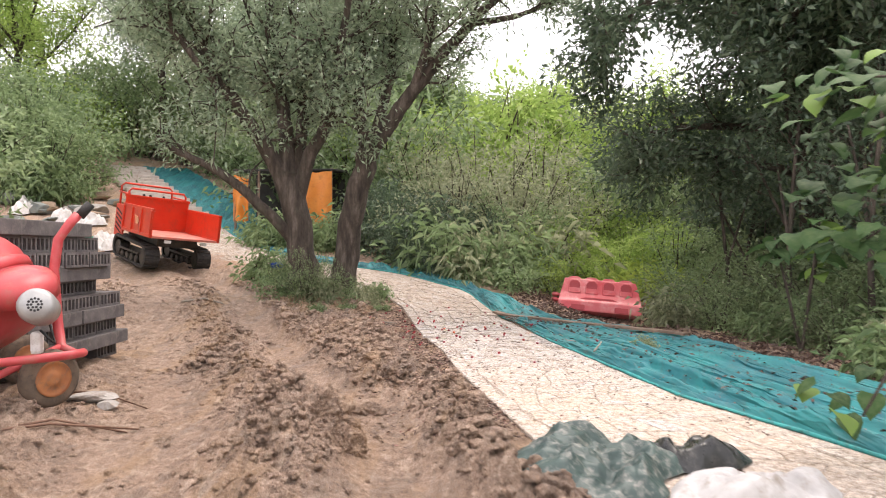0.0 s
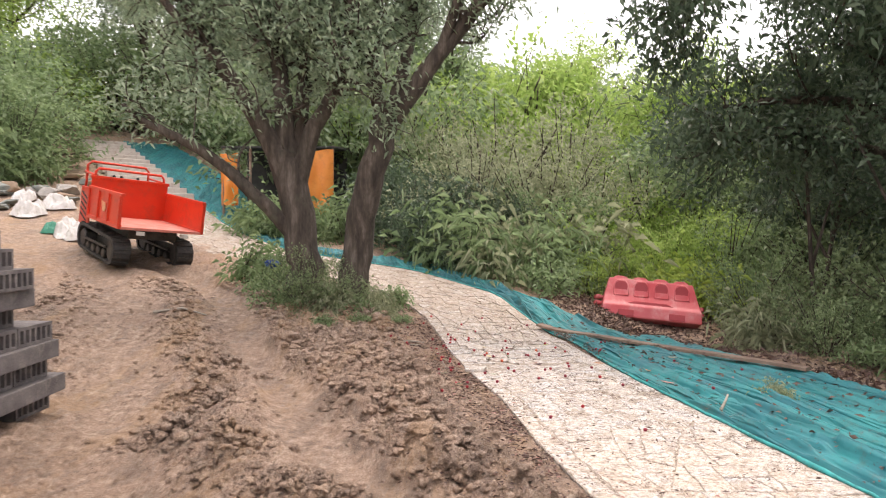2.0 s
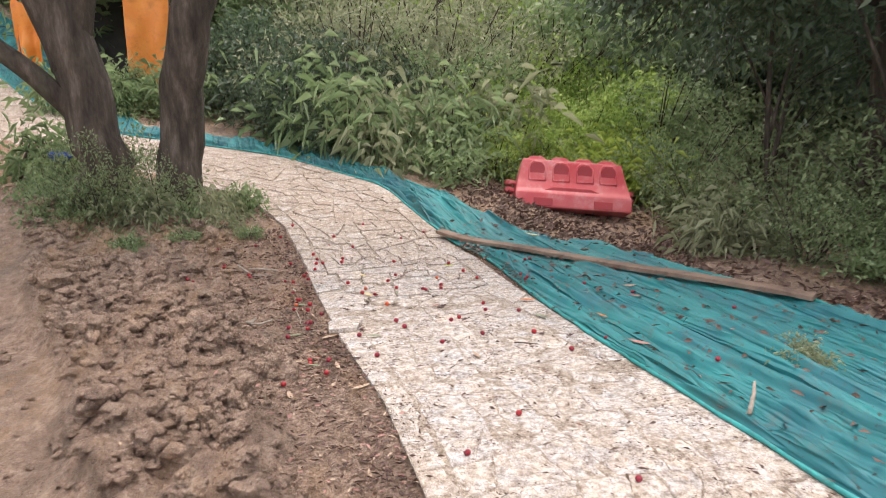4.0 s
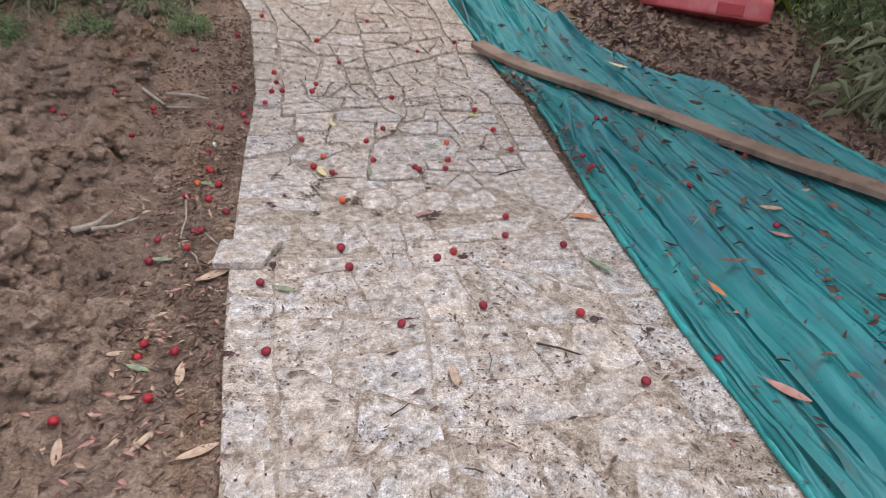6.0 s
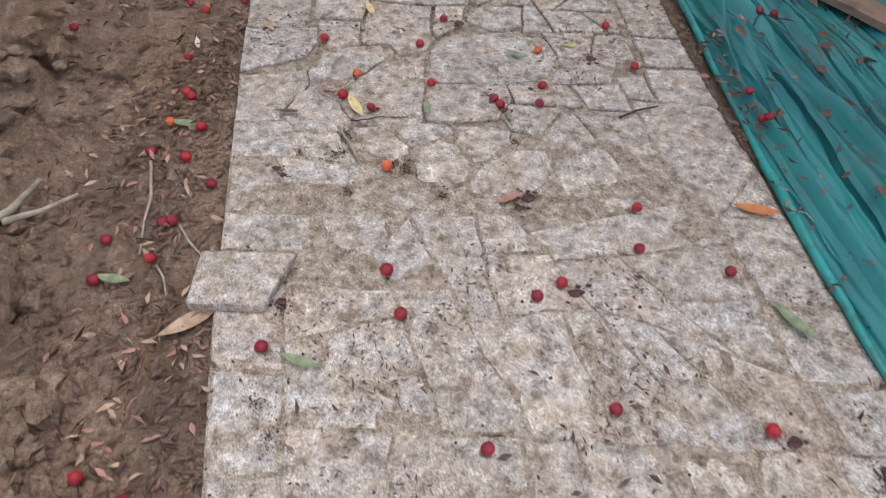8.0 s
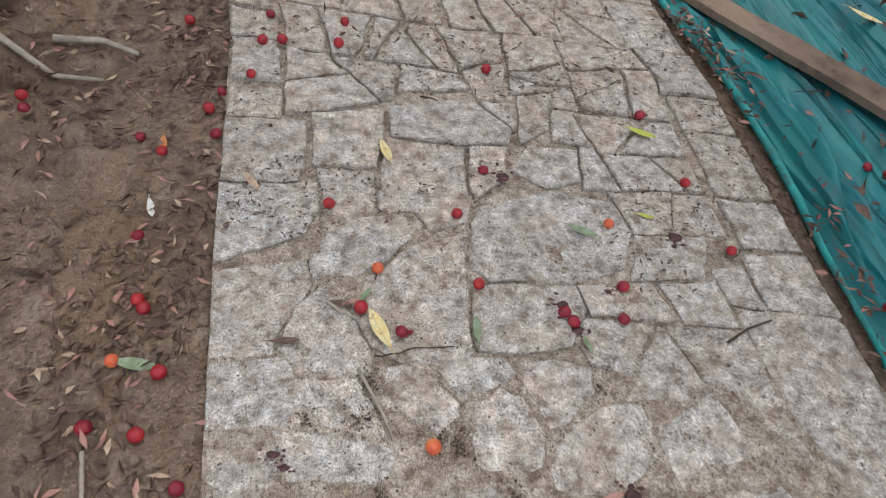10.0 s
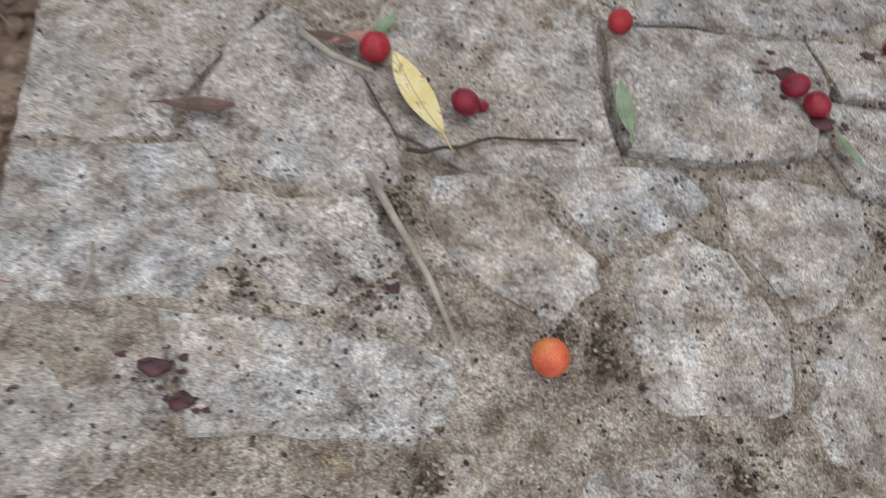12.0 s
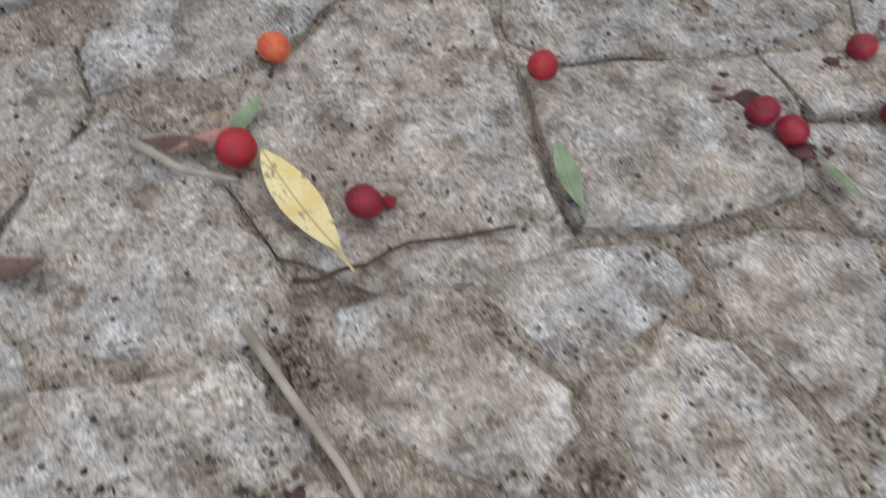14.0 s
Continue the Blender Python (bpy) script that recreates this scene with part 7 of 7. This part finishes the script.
def split(poly, rng, limit, out):
    """Breaks a slab into flagstones by random straight joints."""
    if area_of(poly) < limit * rng.uniform(0.7, 1.7) or len(poly) < 3:
        out.append(poly)
        return
    cx, cy = centre_of(poly)
    w = max(p[0] for p in poly) - min(p[0] for p in poly)
    h = max(p[1] for p in poly) - min(p[1] for p in poly)
    ang = (0.0 if w > h else math.pi / 2) + rng.gauss(0, 0.33)
    nx, ny = math.cos(ang), math.sin(ang)
    px, py = cx + w * rng.uniform(-0.16, 0.16), cy + h * rng.uniform(-0.16, 0.16)
    for s in (1, -1):
        piece = clip(poly, px, py, nx * s, ny * s)
        if len(piece) >= 3 and area_of(piece) > 0.0008:
            split(piece, rng, limit, out)


def clip(poly, px, py, nx, ny):
    """The part of a polygon on the inner side of a line."""
    out = []
    for i, (x, y) in enumerate(poly):
        x2, y2 = poly[(i + 1) % len(poly)]
        d1, d2 = (x - px) * nx + (y - py) * ny, (x2 - px) * nx + (y2 - py) * ny
        if d1 <= 0:
            out.append((x, y))
        if (d1 < 0 < d2) or (d2 < 0 < d1):
            f = d1 / (d1 - d2)
            out.append((x + (x2 - x) * f, y + (y2 - y) * f))
    return out


def counter_clockwise(poly):
    s = sum(x1 * y2 - x2 * y1 for (x1, y1), (x2, y2) in zip(poly, poly[1:] + poly[:1]))
    return poly if s > 0 else poly[::-1]


def shrink(poly, gap):
    """The polygon with every side moved inwards."""
    poly = counter_clockwise(poly)
    if gap < 0:
        cx, cy = centre_of(poly)
        return [(max(0.0, x + (x - cx) / max(1e-4, math.hypot(x - cx, y - cy)) * -gap), y + (y - cy) / max(1e-4, math.hypot(x - cx, y - cy)) * -gap) for x, y in poly]
    out = poly
    for (x1, y1), (x2, y2) in zip(poly, poly[1:] + poly[:1]):
        d = math.hypot(x2 - x1, y2 - y1)
        if d < 1e-5:
            continue
        nx, ny = (y2 - y1) / d, -(x2 - x1) / d
        out = clip(out, x1 - nx * gap, y1 - ny * gap, nx, ny)
        if len(out) < 3:
            return []
    return out


def keep_clear(poly, other):
    """Cuts poly back where it would lie over another stone."""
    cx, cy = centre_of(poly)
    ox, oy = centre_of(other)
    if abs(cx - ox) > 0.6 or abs(cy - oy) > 0.6:
        return poly
    best = None
    other = counter_clockwise(other)
    for (x1, y1), (x2, y2) in zip(other, other[1:] + other[:1]):
        d = math.hypot(x2 - x1, y2 - y1)
        nx, ny = (y2 - y1) / d, -(x2 - x1) / d
        far = (cx - x1) * nx + (cy - y1) * ny
        if best is None or far > best[0]:
            best = (far, x1, y1, nx, ny)
    if best[0] <= 0.004:
        return []
    return clip(poly, best[1] + best[3] * 0.004, best[2] + best[4] * 0.004, -best[3], -best[4])


def stone_cells():
    rng = random.Random(8)
    raw, s = [], -2.6
    while s < 18:
        ln = rng.uniform(0.13, 0.24)
        w = rng.uniform(0.125, 0.16)
        raw.append([(0.0, s), (w, s + rng.uniform(-0.012, 0.012)), (w - rng.uniform(-0.015, 0.02), s + ln - 0.006), (0.0, s + ln - 0.006)])
        s += ln
    s = -2.6
    while s < 18:
        ln = rng.uniform(0.17, 0.34)
        w = rng.uniform(0.17, 0.22)
        raw.append([(WIDTH, s), (WIDTH, s + ln - 0.006), (WIDTH - w, s + ln - 0.006 + rng.uniform(-0.02, 0.02)), (WIDTH - w, s)])
        s += ln
    s = -2.6
    while s < 18:
        ln = rng.uniform(0.7, 1.1)
        split([(0.155, s), (WIDTH - 0.2, s), (WIDTH - 0.2, s + ln), (0.155, s + ln)], rng, 0.06 if s < 8.6 else 0.035, raw)
        s += ln
    cells = []
    for poly in NEAR:
        cells.append((*centre_of(poly), shrink(poly, -0.0042 if centre_of(poly)[1] < 9.15 else -0.005)))
    for poly in raw:
        for other in NEAR:
            poly = keep_clear(poly, other)
            if len(poly) < 3:
                break
        if len(poly) < 3:
            continue
        poly = shrink(poly, (rng.choice((0.0015, 0.003, 0.005)) if centre_of(poly)[1] < 6.6 else rng.choice((0.0005, 0.001, 0.001, 0.004)) if centre_of(poly)[1] < 8.6 else rng.choice((0.001, 0.002, 0.004, 0.007)) if centre_of(poly)[1] < 9.9 else rng.choice((0.003, 0.005, 0.007, 0.011))))
        if len(poly) >= 3 and area_of(poly) > 0.0012:
            cells.append((*centre_of(poly), poly))
    return cells


def flagstone(poly, seed, lift):
    """Outline to mesh data: rough edge, rounded arris, slightly uneven top; in path coordinates."""
    rng = random.Random(seed)
    poly = counter_clockwise(list(poly))
    ring = []
    n = len(poly)
    for i in range(n):
        x, y = poly[i]
        x2, y2 = poly[(i + 1) % n]
        ln = math.hypot(x2 - x, y2 - y)
        if ln < 0.012:
            continue
        parts = 4 if ln > 0.11 else 3 if ln > 0.06 else 2
        nx, ny = (y2 - y) / ln, -(x2 - x) / ln
        parts += 2 if ln > 0.16 else 0
        for k in range(parts):
            f = (k + (0.0 if k == 0 else rng.uniform(-0.15, 0.15))) / parts
            w = rng.uniform(-0.005, 0.003)
            qx, qy = x + (x2 - x) * f + nx * w, y + (y2 - y) * f + ny * w
            bend = 0.007 if 8.6 < qy < 10.1 else 0.022
            side = rise(qx, 0.0, 0.1) * (1 - rise(qx, WIDTH - 0.1, WIDTH))
            ring.append((qx + side * bend * noise.noise((qx * 6, qy * 6, 3.0)), qy + bend * noise.noise((qx * 6, qy * 6, 17.0))))
    if len(ring) < 3:
        return None
    cx, cy = sum(p[0] for p in ring) / len(ring), sum(p[1] for p in ring) / len(ring)
    tilt = 0.005 if cy < 8.6 else 0.014
    tx, ty = rng.uniform(-tilt, tilt), rng.uniform(-tilt, tilt)
    verts, m = [], len(ring)
    for inset, dz in ((0.0, -0.05), (0.0, -0.004), (0.005, 0.0)):
        for x, y in ring:
            d = math.hypot(x - cx, y - cy)
            f = max(0.2, 1 - inset / max(d, 1e-4))
            qx, qy = cx + (x - cx) * f, cy + (y - cy) * f
            wx, wy = on_path(min(WIDTH, max(0.0, qx)), qy)
            z = land(wx, wy) + dz + lift + tx * (qx - cx) + ty * (qy - cy) + (rng.uniform(-0.0012, 0.0012) if inset else 0)
            verts.append((wx, wy, z))
    wx, wy = on_path(cx, cy)
    verts.append((wx, wy, land(wx, wy) + lift + rng.uniform(-0.001, 0.002)))
    faces = []
    for r in range(2):
        for k in range(m):
            j = (k + 1) % m
            faces.append((r * m + k, r * m + j, (r + 1) * m + j, (r + 1) * m + k))
    for k in range(m):
        faces.append((2 * m + k, 2 * m + (k + 1) % m, 3 * m))
    return verts, faces


def lay_stones():
    rng = random.Random(3)
    far_v, far_f, made = [], [], 0
    for i, (a, s, poly) in enumerate(stone_cells()):
        data = flagstone(poly, i, rng.uniform(-0.0018, 0.0018) if s < 8.6 else rng.uniform(-0.003, 0.003) if s < 9.2 else rng.uniform(-0.004, 0.006))
        if not data:
            continue
        verts, faces = data
        if 5.6 < s < 10.9 and made < 300:
            mesh_object("flagstone", verts, faces, GRANITE, PAVEMENT)
            made += 1
        else:
            k = len(far_v)
            far_v += verts
            far_f += [tuple(v + k for v in f) for f in faces]
    ob = mesh_object("flagstones", far_v, far_f, GRANITE_FAR, PAVEMENT)
    tagged(ob, kind="stuff")


lay_stones()


def joint_dirt():
    """Crumbs of dark earth lodged along the joints, and little spills of soil on the stones."""
    rng = random.Random(52)
    bm = bmesh.new()
    bmesh.ops.create_icosphere(bm, subdivisions=1, radius=1.0)
    base = np.array([v.co[:] for v in bm.verts]) * np.array([[random.Random(i + 5).uniform(0.5, 1.4)] for i in range(len(bm.verts))])
    tris = np.array([[v.index for v in f.verts] for f in bm.faces])
    bm.free()
    spots = []
    for a, s, poly in stone_cells():
        if not 7.4 < s < 10.4:
            continue
        for (x1, y1), (x2, y2) in zip(poly, poly[1:] + poly[:1]):
            ln = math.hypot(x2 - x1, y2 - y1)
            for _ in range(int(ln * (330 if 8.7 < s < 9.7 else 160 if s >= 9.7 else 90))):
                f = rng.random()
                px, py = on_path(min(WIDTH, max(0.0, x1 + (x2 - x1) * f + rng.gauss(0, 0.005))), y1 + (y2 - y1) * f + rng.gauss(0, 0.005))
                if fbm(px * 6, py * 6, 40.0, 3) > -0.05:
                    spots.append((px, py, 0.0003 + 0.0019 * rng.random() ** 4, -0.0022))
    for cx, cy, r, n in ((-0.06, 8.235, 0.07, 260), (-0.02, 8.17, 0.05, 120), (-0.05, 8.47, 0.05, 120), (0.0, 9.0, 0.05, 160), (0.2, 8.96, 0.06, 200), (0.05, 8.86, 0.04, 140), (0.02, 9.08, 0.035, 120), (0.3, 8.86, 0.05, 140), (0.16, 8.97, 0.03, 90), (-0.1, 9.0, 0.03, 80), (0.36, 9.2, 0.05, 90), (0.5, 9.1, 0.05, 90), (1.18, 8.15, 0.05, 90)):
        for _ in range(n * 3):
            d, a = rng.gauss(0, r * 0.5), rng.random() * 6.28
            spots.append((cx + d * math.cos(a) * 0.7, cy + d * math.sin(a), 0.0003 + 0.0024 * rng.random() ** 4, 0.0006))
    verts, faces, count = [], [], 0
    for px, py, r, dz in spots:
        q = base * np.array((r * rng.uniform(0.6, 1.4), r * rng.uniform(0.6, 1.4), r * rng.uniform(0.7, 1.2)))
        t = rng.random() * 6.28
        q = q @ np.array(((math.cos(t), math.sin(t), 0), (-math.sin(t), math.cos(t), 0), (0, 0, 1)))
        verts.append(q + np.array((px, py, land(px, py) + dz + r * 0.4)))
        faces.append(tris + count)
        count += len(base)
    ob = mesh_object("joint_dirt", np.concatenate(verts).tolist(), np.concatenate(faces).tolist(), DARK_EARTH)
    return tagged(ob, "crumbs of dark earth lodged in the joints", "soil", kind="stuff")


def dark_earth():
    n = Nodes("dark_earth", 0.95).world_pos()
    return n.color(n.ramp(n.random(True), (0.0, (0.022, 0.016, 0.012)), (0.4, (0.07, 0.048, 0.033)), (0.75, (0.16, 0.115, 0.08)), (1.0, (0.42, 0.36, 0.29)))).mat


DARK_EARTH = dark_earth()
joint_dirt()


def loose_stone():
    """A flagstone that has come loose and lies proud at the path's edge."""
    outline = ((-0.238, 8.624), (-0.021, 8.633), (-0.066, 8.478), (-0.235, 8.475))
    bm = bmesh.new()
    f = bm.faces.new([bm.verts.new((x, y, 0.0)) for x, y in outline])
    ext = bmesh.ops.extrude_face_region(bm, geom=[f])
    bmesh.ops.translate(bm, vec=(0, 0, 0.032), verts=[v for v in ext["geom"] if isinstance(v, bmesh.types.BMVert)])
    bmesh.ops.bevel(bm, geom=list(bm.edges), offset=0.004, segments=1, affect="EDGES")
    ob = part("loose_flagstone", bm, GRANITE)
    ob.matrix_basis = pose(-0.02, -0.02, 0.0, 0, 0, 0)
    return tagged(ob, "loose pale granite flagstone lying proud at the edge of the path", "stone")


loose_stone()
